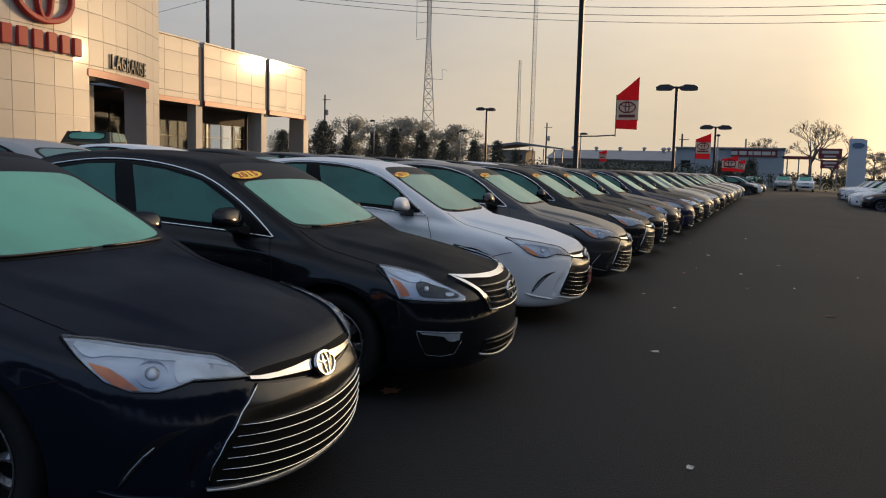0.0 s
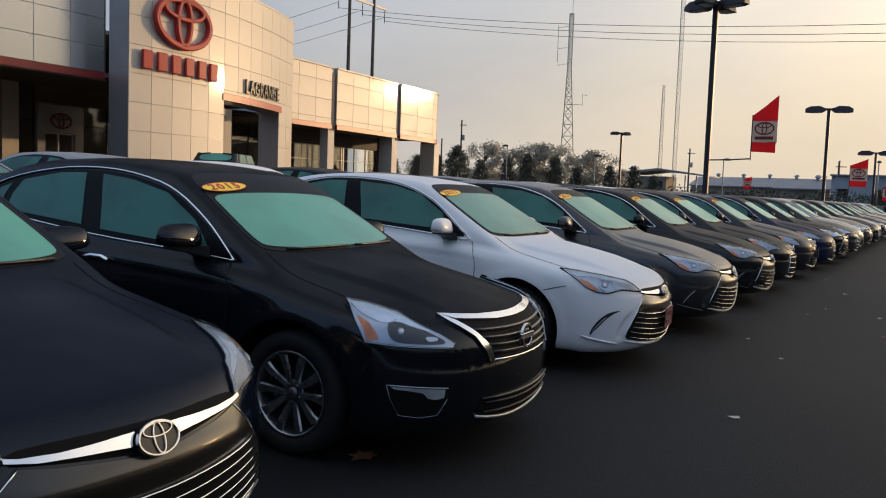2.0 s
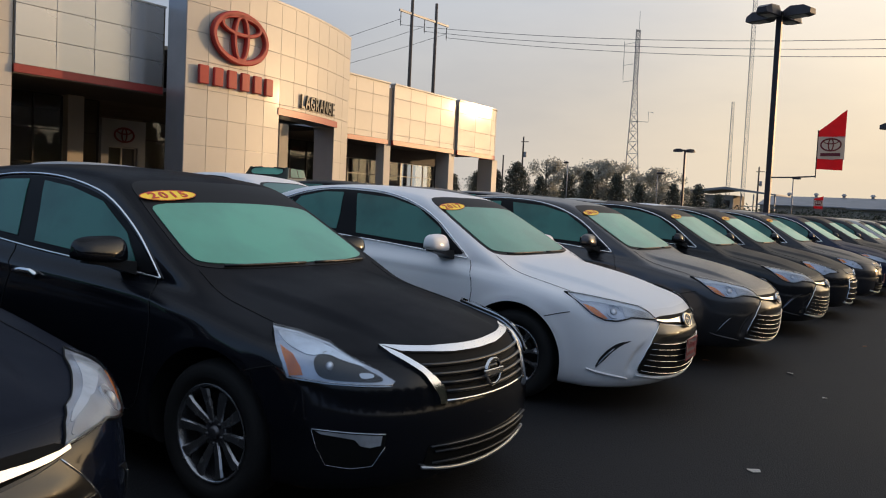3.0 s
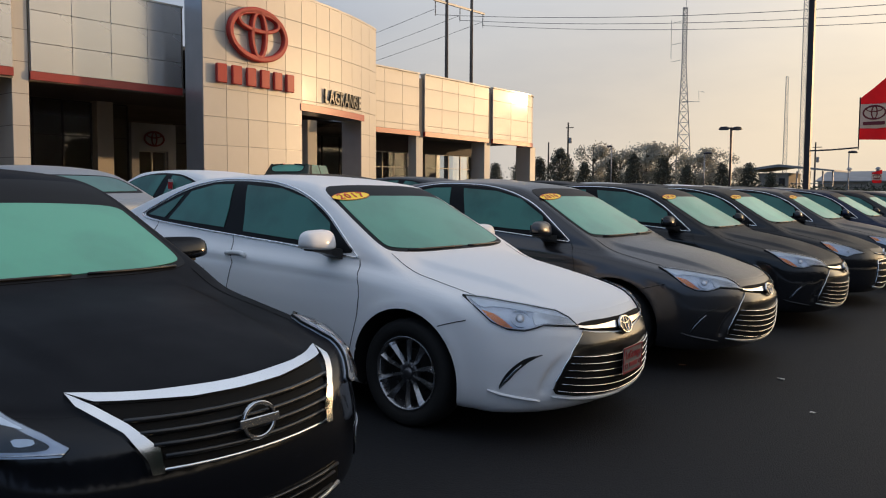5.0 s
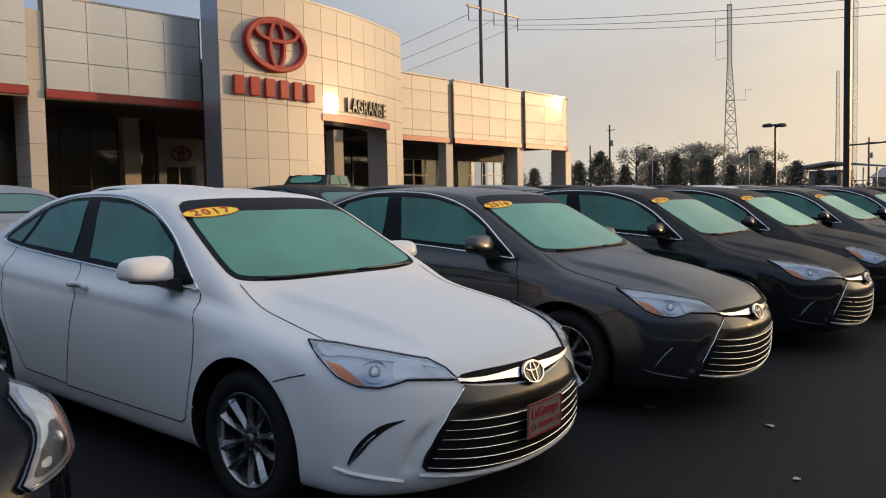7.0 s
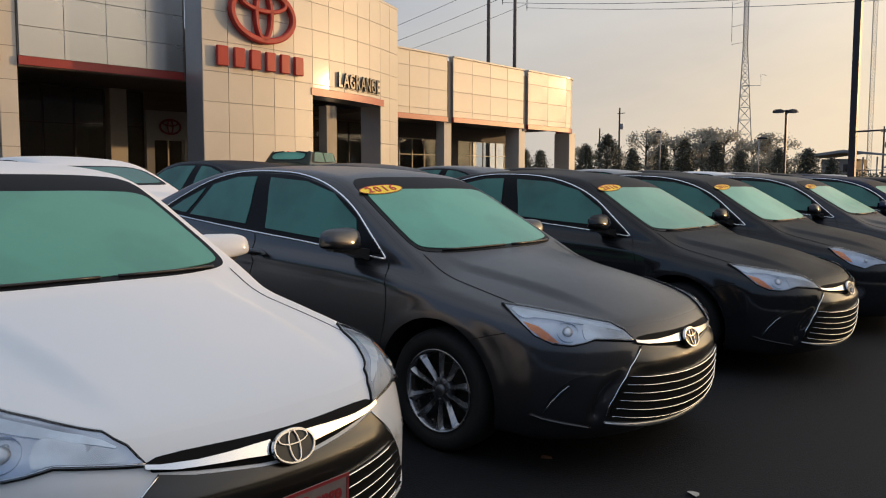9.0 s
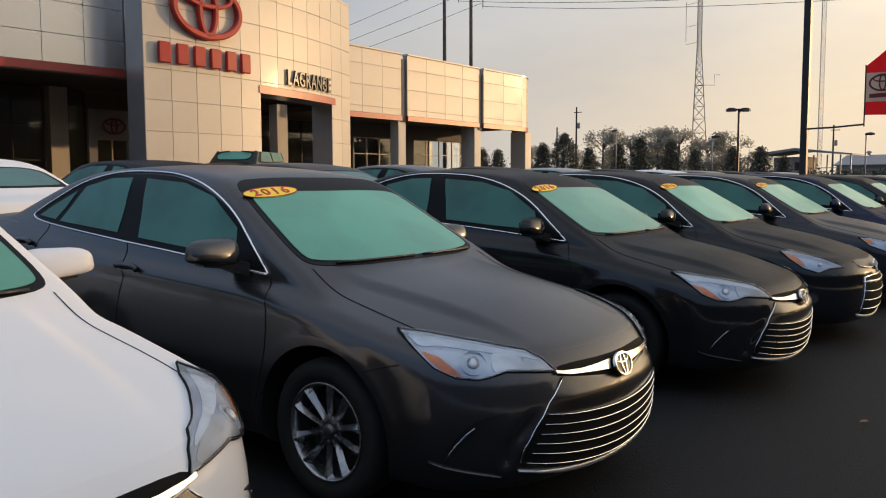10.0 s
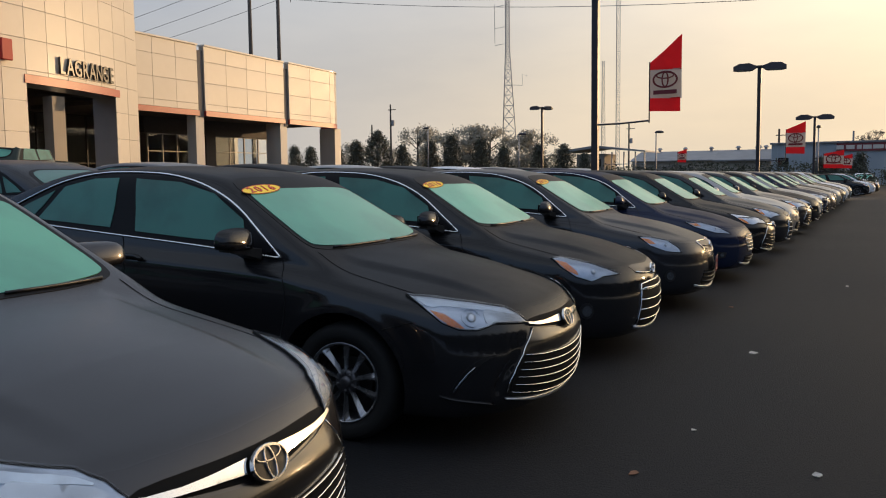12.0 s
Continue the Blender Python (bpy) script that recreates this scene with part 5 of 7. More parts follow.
def vee_face(sh, car, kit, detail):
    """A chrome V round a dark grille, and swept headlights."""
    units = headlights(sh, car, [(-0.705, 0.829), (-0.59, 0.816), (-0.464, 0.79), (-0.366, 0.748), (-0.261, 0.707), (-0.19, 0.669), (-0.207, 0.648), (-0.315, 0.651), (-0.469, 0.657), (-0.62, 0.67), (-0.641, 0.716)], [(-0.660, 0.780), (-0.605, 0.755), (-0.572, 0.715), (-0.560, 0.684), (-0.612, 0.679), (-0.628, 0.72)], (-0.458, 0.722, 0.034, 0.040), detail, smoked=[(-0.53, 0.745), (-0.47, 0.772), (-0.40, 0.752), (-0.31, 0.712), (-0.235, 0.680), (-0.25, 0.666), (-0.36, 0.668), (-0.50, 0.675)], edge=[(-0.20, 0.655), (-0.315, 0.658), (-0.469, 0.664), (-0.612, 0.677)], lift=0.018)
    # pale patch painting the sky's reflection on the upper lens
    both_sides(sh, "patch", "lamp_brow", [(-0.690, 0.820), (-0.59, 0.808), (-0.47, 0.783), (-0.375, 0.745), (-0.30, 0.716), (-0.40, 0.738), (-0.47, 0.760), (-0.54, 0.752), (-0.60, 0.770), (-0.65, 0.792)], M_LAMP_PALE, units, off=0.0245, res=0.022, rounds=1)
    both_sides(sh, "patch", "side_reflector", [(-0.345, 0.700), (-0.285, 0.698), (-0.275, 0.684), (-0.325, 0.678)], M_LAMP_PALE, units, off=0.0255, res=0.02, rounds=1)
    sh.patch("grille_mesh", mirrored([(0, 0.745), (-0.187, 0.745), (-0.47, 0.765), (-0.42, 0.71), (-0.36, 0.634), (-0.355, 0.575), (-0.1, 0.568), (0, 0.567)]), FRONT, M_MESH, car, off=0.004, res=0.022)
    for k in range(4):
        z = 0.597 + 0.036 * k
        half = 0.34 + 0.03 * k
        sh.strip("grille_bar", [(half * q, z + 0.012 * q * q) for q in np.linspace(-1, 1, 9)], FRONT, M_GLOSSBLACK, car, 0.010, 0.014, off=0.008, res=0.05)
    for s in (1, -1):
        sh.patch("chrome_leg", [(s * u, v) for u, v in [(-0.53, 0.785), (-0.533, 0.760), (-0.445, 0.688), (-0.394, 0.602), (-0.388, 0.560), (-0.350, 0.560), (-0.353, 0.632), (-0.425, 0.708), (-0.487, 0.757)]], FRONT, M_CHROME, car, off=0.018, res=0.016, sink=0.0, label="chrome grille leg")
    sh.patch("chrome_brow", mirrored([(0, 0.766), (-0.086, 0.767), (-0.308, 0.773), (-0.44, 0.781), (-0.53, 0.786), (-0.480, 0.766), (-0.187, 0.746), (0, 0.743)]), FRONT, M_CHROME, car, off=0.018, res=0.018, sink=0.0, label="chrome brow")
    sh.strip("chrome_sill", [(0.36 * q, 0.562 + 0.008 * q * q) for q in np.linspace(-1, 1, 9)], FRONT, M_CHROME, car, 0.007, 0.006, off=0.010, res=0.05)
    lower_intake(sh, car, mirrored([(0, 0.378), (-0.156, 0.379), (-0.442, 0.383), (-0.45, 0.31), (-0.41, 0.282), (-0.334, 0.266), (0, 0.252)]), detail, 2)
    sh.strip("intake_edge", [(0.43 * q, 0.372 + 0.010 * q * q) for q in np.linspace(-1, 1, 9)], FRONT, M_GLOSSBLACK, car, 0.006, 0.008, off=0.008, res=0.06)
    sh.strip("bumper_lip", [(0.46 * q, 0.245 + 0.05 * q * q) for q in np.linspace(-1, 1, 11)], FRONT, M_LIP, car, 0.008, 0.010, off=0.008, res=0.06)
    fogs = both_sides(sh, "patch", "fog_recess", [(-0.519, 0.475), (-0.209, 0.462), (-0.211, 0.404), (-0.259, 0.326), (-0.35, 0.315), (-0.453, 0.325), (-0.496, 0.402)], M_MESH, car, off=0.002, res=0.03)
    both_sides(sh, "patch", "fog_lamp", [(-0.50, 0.467), (-0.225, 0.454), (-0.230, 0.412), (-0.275, 0.404), (-0.315, 0.412), (-0.34, 0.438), (-0.40, 0.447), (-0.48, 0.455)], M_LAMP_SOFT, fogs, off=0.006, res=0.02)
    both_sides(sh, "strip", "fog_edge", [(-0.515, 0.474), (-0.36, 0.467), (-0.212, 0.460)], M_LAMP, fogs, wide=0.0025, high=0.003, off=0.006, res=0.04)
    both_sides(sh, "strip", "fog_edge", [(-0.517, 0.470), (-0.496, 0.402), (-0.453, 0.325), (-0.35, 0.313), (-0.259, 0.324), (-0.211, 0.404)], M_LAMP_IN, fogs, wide=0.002, high=0.002, off=0.004, res=0.04)
    hit, nrm = sh.drop(FRONT, 0, 0.657)
    m = frame_of(hit + Vector((0.022, 0, 0)), (0, 1, 0), (-0.1, 0, 1))
    badge = part("front_emblem", bm_ring(0.074, 0.066, 0.014, 0.014, m, 40), M_BADGE, car, "round chrome emblem with a bar")
    part("emblem_bar", bm_box(0, 0, 0.010, 0.172, 0.030, 0.012, 0.003, m=m), M_BADGE, badge)


def twin_face(sh, car, kit, detail):
    """A thin upper grille and a framed lower one."""
    headlights(sh, car, [(-0.72, 0.815), (-0.62, 0.822), (-0.44, 0.782), (-0.32, 0.745), (-0.20, 0.702), (-0.36, 0.692), (-0.46, 0.655), (-0.58, 0.690), (-0.68, 0.762)], [(-0.70, 0.80), (-0.63, 0.79), (-0.57, 0.73), (-0.56, 0.70), (-0.64, 0.735)], (-0.44, 0.722, 0.036, 0.036), detail)
    sh.patch("upper_grille", mirrored([(0, 0.742), (-0.30, 0.752), (-0.40, 0.745), (-0.36, 0.700), (0, 0.678)]), FRONT, M_BLACK, car, off=0.004, res=0.05)
    sh.strip("chrome_sill", [(0.36 * q, 0.672 + 0.026 * q * q) for q in np.linspace(-1, 1, 9)], FRONT, M_CHROME, car, 0.006, 0.005, off=0.006, res=0.06)
    frame_line = [(-0.36, 0.604), (-0.385, 0.53), (-0.41, 0.40), (-0.44, 0.275)]
    lower_intake(sh, car, mirrored([(0, 0.614), (-0.20, 0.612), *frame_line, (0, 0.252)]), detail, 4, M_CHROME)
    sh.strip("grille_frame", frame_line[::-1] + [(-0.20, 0.612), (0.20, 0.612)] + [(-u, v) for u, v in frame_line], FRONT, M_CHROME, car, 0.007, 0.006, off=0.006, res=0.05)
    sh.strip("chrome_bar", [(0.33 * q, 0.560 + 0.01 * q * q) for q in np.linspace(-1, 1, 9)], FRONT, M_CHROME, car, 0.009, 0.008, off=0.010, res=0.06)
    sh.strip("bumper_lip", [(0.46 * q, 0.238 + 0.04 * q * q) for q in np.linspace(-1, 1, 11)], FRONT, M_LIP, car, 0.015, 0.012, off=0.006, res=0.06)
    fogs = both_sides(sh, "patch", "fog_recess", oval(-0.50, 0.43, 0.055, 0.062), M_BLACK, car, off=0.002, res=0.04)
    both_sides(sh, "patch", "fog_lamp", oval(-0.50, 0.43, 0.036, 0.042), M_LAMP_IN, fogs, off=0.007, res=0.03)
    hit, nrm = sh.drop(FRONT, 0, 0.700)
    emblem("front_emblem", 0.14, frame_of(hit + Vector((0.02, 0, 0)), (0, 1, 0), (-0.2, 0, 1)), M_CHROME, car, "oval chrome emblem", 0.012)


def plain_face(sh, car, kit, detail):
    """An older face: a narrow chrome-edged grille over a low intake, with round fog lamps."""
    headlights(sh, car, [(-0.74, 0.802), (-0.62, 0.800), (-0.46, 0.772), (-0.36, 0.702), (-0.33, 0.652), (-0.50, 0.665), (-0.66, 0.722)], [(-0.72, 0.79), (-0.65, 0.785), (-0.60, 0.74), (-0.66, 0.735)], (-0.50, 0.728, 0.036, 0.036), detail)
    outline = [(0, 0.745), (-0.30, 0.752), (-0.36, 0.740), (-0.27, 0.640), (0, 0.622)]
    sh.patch("upper_grille", mirrored(outline), FRONT, M_BLACK, car, off=0.004, res=0.05)
    sh.strip("grille_frame", mirrored(outline) + [outline[0]], FRONT, M_CHROME, car, 0.008, 0.006, off=0.005, res=0.05)
    for z in (0.665, 0.700):
        sh.strip("grille_bar", [(-0.28, z), (0, z - 0.006), (0.28, z)], FRONT, M_GLOSSBLACK, car, 0.008, 0.008, off=0.006, res=0.08)
    lower_intake(sh, car, mirrored([(0, 0.44), (-0.38, 0.448), (-0.46, 0.33), (-0.40, 0.30), (0, 0.285)]), detail, 3)
    sh.strip("bumper_lip", [(0.56 * q, 0.250 + 0.05 * q * q) for q in np.linspace(-1, 1, 11)], FRONT, M_LIP, car, 0.014, 0.012, off=0.006, res=0.06)
    fogs = both_sides(sh, "patch", "fog_recess", oval(-0.46, 0.41, 0.06, 0.06), M_BLACK, car, off=0.002, res=0.04)
    both_sides(sh, "patch", "fog_lamp", oval(-0.46, 0.41, 0.038, 0.040), M_LAMP_IN, fogs, off=0.007, res=0.03)
    hit, nrm = sh.drop(FRONT, 0, 0.700)
    emblem("front_emblem", 0.13, frame_of(hit + Vector((0.02, 0, 0)), (0, 1, 0), (-0.2, 0, 1)), M_CHROME, car, "oval chrome emblem", 0.012)
    if kit.get("plate"):
        dealer_plate(sh, car, 0.0, 0.50)


def hex_face(sh, car, kit, detail):
    """A high six-sided grille of chrome bars between slim headlights."""
    headlights(sh, car, [(-0.84, 0.812), (-0.68, 0.812), (-0.47, 0.765), (-0.28, 0.672), (-0.53, 0.690), (-0.76, 0.758)], [(-0.80, 0.80), (-0.72, 0.80), (-0.68, 0.765), (-0.75, 0.77)], (-0.50, 0.745, 0.030, 0.030), detail)
    outline = mirrored([(0, 0.668), (-0.26, 0.664), (-0.37, 0.57), (-0.31, 0.43), (0, 0.42)])
    sh.patch("grille_mesh", outline, FRONT, M_BLACK, car, off=0.003, res=0.05)
    for k in range(5):
        z = 0.45 + 0.046 * k
        half = 0.32 + 0.018 * min(k, 3) - 0.05 * (k == 4)
        sh.strip("grille_bar", [(-half, z), (0, z - 0.004), (half, z)], FRONT, M_CHROME, car, 0.007, 0.009, off=0.008, res=0.07)
    lower_intake(sh, car, mirrored([(0, 0.37), (-0.36, 0.372), (-0.44, 0.29), (0, 0.265)]), detail, 2)
    sh.strip("bumper_lip", [(0.52 * q, 0.240 + 0.045 * q * q) for q in np.linspace(-1, 1, 11)], FRONT, M_LIP, car, 0.014, 0.012, off=0.006, res=0.06)
    fogs = both_sides(sh, "patch", "fog_recess", [(-0.50, 0.44), (-0.36, 0.43), (-0.38, 0.36), (-0.47, 0.35)], M_BLACK, car, off=0.002, res=0.04)
    both_sides(sh, "patch", "fog_lamp", oval(-0.43, 0.395, 0.03, 0.03), M_LAMP_IN, fogs, off=0.007, res=0.03)


M_GLOSSBLACK = material("gloss_black", (0.008, 0.008, 0.009), 0.3, coat=0.3, coat_rough=0.1)
M_BADGE = material("badge_chrome", (0.66, 0.655, 0.65), 0.22, metal=1.0)
M_LAMP_SOFT = material("lamp_reflector", (0.64, 0.68, 0.74), 0.22, metal=0.5, coat=0.8, coat_rough=0.05, vary=0.25, scale=10, bump=0.6, bump_scale=11)
M_LIP = material("pale_lip", (0.60, 0.59, 0.58), 0.3, metal=0.6, coat=0.5, vary=0.1)

SEDAN_WINDOWS = dict(
    side=[(-1.46, 0.985), (-1.60, 1.075), (-1.86, 1.262), (-2.12, 1.360), (-2.42, 1.412), (-2.75, 1.42), (-3.05, 1.408), (-3.35, 1.342), (-3.66, 1.21), (-3.84, 1.125), (-3.70, 1.095), (-2.81, 1.05), (-2.05, 1.022)],
    panes=[
        [(-1.70, 1.042), (-1.76, 1.175), (-2.02, 1.318), (-2.31, 1.378), (-2.69, 1.392), (-2.62, 1.22), (-2.565, 1.068), (-2.1, 1.050)],
        [(-2.785, 1.082), (-2.80, 1.22), (-2.84, 1.392), (-3.05, 1.382), (-3.30, 1.325), (-3.38, 1.22), (-3.47, 1.105)],
        [(-3.53, 1.112), (-3.45, 1.20), (-3.385, 1.295), (-3.60, 1.205), (-3.76, 1.125)],
    ],
    chrome=[(-1.45, 0.985), (-1.58, 1.078), (-1.85, 1.272), (-2.117, 1.373), (-2.42, 1.426), (-2.75, 1.434), (-3.06, 1.422), (-3.36, 1.356), (-3.67, 1.222), (-3.82, 1.150), (-3.86, 1.118), (-3.72, 1.088), (-2.81, 1.043), (-2.05, 1.014), (-1.45, 0.972)],
    screen=[(-1.19, 0), (-1.215, -0.36), (-1.285, -0.655), (-1.38, -0.685), (-1.75, -0.625), (-2.02, -0.56), (-2.01, -0.3), (-1.99, 0), (-2.01, 0.3), (-2.02, 0.56), (-1.75, 0.625), (-1.38, 0.685), (-1.285, 0.655), (-1.215, 0.36)],
    fog=[(-1.225, 0), (-1.25, -0.36), (-1.315, -0.635), (-1.40, -0.650), (-1.73, -0.595), (-1.865, -0.565), (-1.85, -0.3), (-1.835, 0), (-1.85, 0.3), (-1.865, 0.565), (-1.73, 0.595), (-1.40, 0.650), (-1.315, 0.635), (-1.25, 0.36)],
    back=[(-3.60, 0), (-3.57, 0.48), (-3.90, 0.57), (-3.97, 0.54), (-4.06, 0), (-3.97, -0.54), (-3.90, -0.57), (-3.57, -0.48)],
    cowl=-1.21,
)
V_WINDOWS = dict(
    SEDAN_WINDOWS,
    fog=[(-1.225, 0), (-1.25, -0.36), (-1.315, -0.635), (-1.40, -0.650), (-1.68, -0.605), (-1.785, -0.585), (-1.775, -0.3), (-1.77, 0), (-1.775, 0.3), (-1.785, 0.585), (-1.68, 0.605), (-1.40, 0.650), (-1.315, 0.635), (-1.25, 0.36)],
    sticker_at=(-1.845, -0.42),
    side=[(-1.42, 0.975), (-1.50, 1.03), (-1.69, 1.15), (-2.0, 1.308), (-2.35, 1.37), (-2.67, 1.39), (-3.03, 1.372), (-3.46, 1.292), (-3.78, 1.17), (-3.72, 1.085), (-2.6, 1.008), (-1.76, 0.99)],
    panes=[
        [(-1.60, 1.018), (-1.75, 1.150), (-2.03, 1.288), (-2.35, 1.345), (-2.63, 1.365), (-2.55, 1.2), (-2.475, 1.036), (-2.0, 1.02)],
        [(-2.655, 1.050), (-2.72, 1.2), (-2.785, 1.365), (-3.03, 1.350), (-3.36, 1.285), (-3.42, 1.19), (-3.42, 1.085)],
        [(-3.50, 1.092), (-3.50, 1.180), (-3.47, 1.255), (-3.62, 1.200), (-3.70, 1.110)],
    ],
    chrome=[(-1.40, 0.965), (-1.48, 1.03), (-1.67, 1.160), (-1.99, 1.322), (-2.35, 1.386), (-2.67, 1.405), (-3.03, 1.388), (-3.47, 1.308), (-3.80, 1.18), (-3.76, 1.085), (-2.6, 1.000), (-1.76, 0.980), (-1.40, 0.960)],
)

SEDAN_KIT = dict(
    name="sedan", shape=SEDAN, paint=P_NAVY, windows=SEDAN_WINDOWS, face=grille_face,
    joints=[[(-1.43, 0.965), (-1.385, 0.89), (-1.352, 0.82), (-1.338, 0.75), (-1.342, 0.65), (-1.365, 0.54), (-1.395, 0.43), (-1.425, 0.355), (-1.47, 0.326), (-2.66, 0.318), (-2.60, 0.6), (-2.56, 0.855), (-2.67, 1.045)], [(-2.66, 0.33), (-3.20, 0.34), (-3.38, 0.55), (-3.52, 0.75), (-3.58, 0.92), (-3.60, 1.09)], [(-0.72, 0.655), (-0.63, 0.685), (-0.545, 0.708)]],
    bonnet_joint=[(-1.27, -0.672), (-1.0, -0.70), (-0.78, -0.716), (-0.64, -0.722), (-0.545, -0.722)],
    handles=[(-2.52, 0.905), (-3.74, 0.955)],
)
V_SHAPE = dict(SEDAN, nose=0, wheels=(0.915, 3.70), length=4.86)
SHORT_SHAPE = dict(SEDAN, nose=0, wheels=(0.93, 3.62), length=4.64)
KITS = {
    "barred": SEDAN_KIT,
    "vee": dict(SEDAN_KIT, shape=V_SHAPE, windows=V_WINDOWS, face=vee_face, wheel=1, handle_mat=M_CHROME, handles=[(-2.38, 0.875), (-3.5, 0.93)]),
    "twin": dict(SEDAN_KIT, screen_mat=M_FOG_SHEEN, shape=SHORT_SHAPE, face=twin_face),
    "plain": dict(SEDAN_KIT, screen_mat=M_FOG_SHEEN, shape=SHORT_SHAPE, face=plain_face, plate=True),
    "hex": dict(SEDAN_KIT, screen_mat=M_FOG_SHEEN, shape=dict(SEDAN, nose=0), face=hex_face),
}


def parked(x, y, heading=3.5):
    """Where a car stands on the sloping lot, nose to the lane."""
    return pose(x, y, 0, 0, 0, heading) @ Matrix.Translation((-0.97, 0, 0)) @ pose(0, 0, 0, 0, 2.0, 0) @ Matrix.Translation((0.97, 0, 0))


def repaint(car, mat):
    for o in car.children_recursive:
        base = o.name.split(".")[0]
        if base in ("body", "door_mirror", "door_handle", "bumper_ledge") and o.data.materials and o.data.materials[0].name.endswith("_paint"):
            o.material_slots[0].link = "OBJECT"
            o.material_slots[0].material = mat


# ---- the front row, nose to the lane ----
ROW = "sedans in the front row"
PAINTS = {"white": P_WHITE, "navy": P_NAVY, "black": P_DEWY, "jet": P_BLACK, "grey": P_GREY, "charcoal": P_CHARCOAL, "blue": P_BLUE, "silver": P_SILVER, "bronze": P_BRONZE}


def place_car(car, m, colour, words, group=ROW, category="car"):
    car.matrix_basis = m
    tagged(car, words, category, group)
    repaint(car, PAINTS[colour])
    return car


white = sedan(dict(SEDAN_KIT, paint=P_WHITE, year="2017", plate=True, lip=P_WHITE, screen_mat=M_FOG_THIN), 0.023)
place_car(white, parked(0.0, 0.0), "white", "white sedan with dewy glass and a red-edged dealer plate")
grey = sedan(dict(SEDAN_KIT, paint=P_GREY, year="2016"), 0.023)
place_car(grey, parked(0.03, 2.5), "grey", "dark grey sedan with a wide barred chrome grille")
for x, y, colour, words in ((-0.01, -5.17, "navy", "navy blue sedan with dew dulling its bonnet"), (-0.04, 5.21, "black", "black sedan with a barred grille and dewy glass")):
    place_car(copy_thing(grey, parked(x, y)), parked(x, y), colour, words)
place_car(sedan(dict(KITS["vee"], paint=P_BLACK, year="2015"), 0.023), parked(0.06, -2.76), "jet", "black sedan with a chrome V-shaped grille and alloy wheels")
place_car(sedan(dict(KITS["twin"], paint=P_BLACK, year="2016"), 0.036), parked(-0.09, 7.5), "black", "black compact sedan with a chrome-framed lower grille")
place_car(sedan(dict(KITS["plain"], paint=P_CHARCOAL, year="2013"), 0.036), parked(-0.1, 10.1), "charcoal", "charcoal compact sedan with a red-edged dealer plate")
place_car(sedan(dict(KITS["hex"], paint=P_BLUE), 0.042), parked(-0.06, 12.75), "blue", "dark blue sedan with a high chrome-barred grille")
FAR = {name: sedan(dict(KITS[name], plate=False, paint=P_BLACK, screen_mat=M_FOG_SHEEN), 0.066, False) for name in ("barred", "twin", "plain", "hex")}
ORDER = [("barred", "black"), ("twin", "charcoal"), ("plain", "silver"), ("barred", "grey"), ("hex", "black"), ("twin", "silver"), ("barred", "blue"), ("plain", "grey"), ("barred", "black"), ("hex", "silver"), ("twin", "bronze"), ("barred", "black"), ("plain", "white"), ("twin", "grey"), ("barred", "silver")]
placed = set()
for k, (kind, colour) in enumerate(ORDER):
    m = parked(0.05 * math.sin(k * 2.1) - 0.04, 15.1 + 2.46 * k)
    car = FAR[kind] if kind not in placed else copy_thing(FAR[kind], m)
    placed.add(kind)
    place_car(car, m, colour, f"{colour} sedan with pale dew on its windscreen")

# ---- the second row stands tail to tail with the first ----
BACK_ROW = "sedans in the row behind"
for k, colour in enumerate(["silver", "blue", "silver", "silver", "white", "black", "charcoal", "grey", "black", "silver", "black", "white", "grey", "black", "blue", "silver"]):
    y = -7.2 + 2.36 * k
    m = pose(-5.85 - 4.82, y, 0, 0, 0, 183.5) @ Matrix.Translation((-0.97, 0, ground_height(-10.67 + 0.97))) @ pose(0, 0, 0, 0, -2.0, 0) @ Matrix.Translation((0.97, 0, 0))
    back_car = place_car(copy_thing(FAR["barred" if k % 3 else "plain"], m), m, colour, f"{colour} sedan parked tail toward the lane", BACK_ROW)
    if k == 4:
        tag = part("paper_tag", bm_box(-2.92, 0.722, 1.235, 0.10, 0.006, 0.22), M_FLAG_WHITE, back_car, "white paper tag with a red band")
        part("tag_band", bm_box(-2.92, 0.727, 1.26, 0.10, 0.006, 0.09), M_FLAG_RED, tag)


# ---- lamp posts and flags ----
POSTS = "lamp posts of the lot"


def shoebox(bm, m):
    """A flat lamp head with chamfered underside, reaching along +x from the pole."""
    pts = []
    for x, w, z0, z1 in ((0.10, 0.07, -0.02, 0.06), (0.26, 0.20, -0.12, 0.10), (0.40, 0.24, -0.13, 0.16), (0.80, 0.24, -0.13, 0.14), (1.0, 0.17, -0.11, 0.04)):
        pts.append([(x, -w, z0), (x, w, z0), (x, w * 0.8, z1), (x, -w * 0.8, z1)])
    rings = [[bm.verts.new(m @ Vector(q)) for q in ring] for ring in pts]
    for a, b in zip(rings, rings[1:]):
        for k in range(4):
            bm.faces.new((a[k], a[(k + 1) % 4], b[(k + 1) % 4], b[k]))
    bm.faces.new(rings[0][::-1]), bm.faces.new(rings[-1])


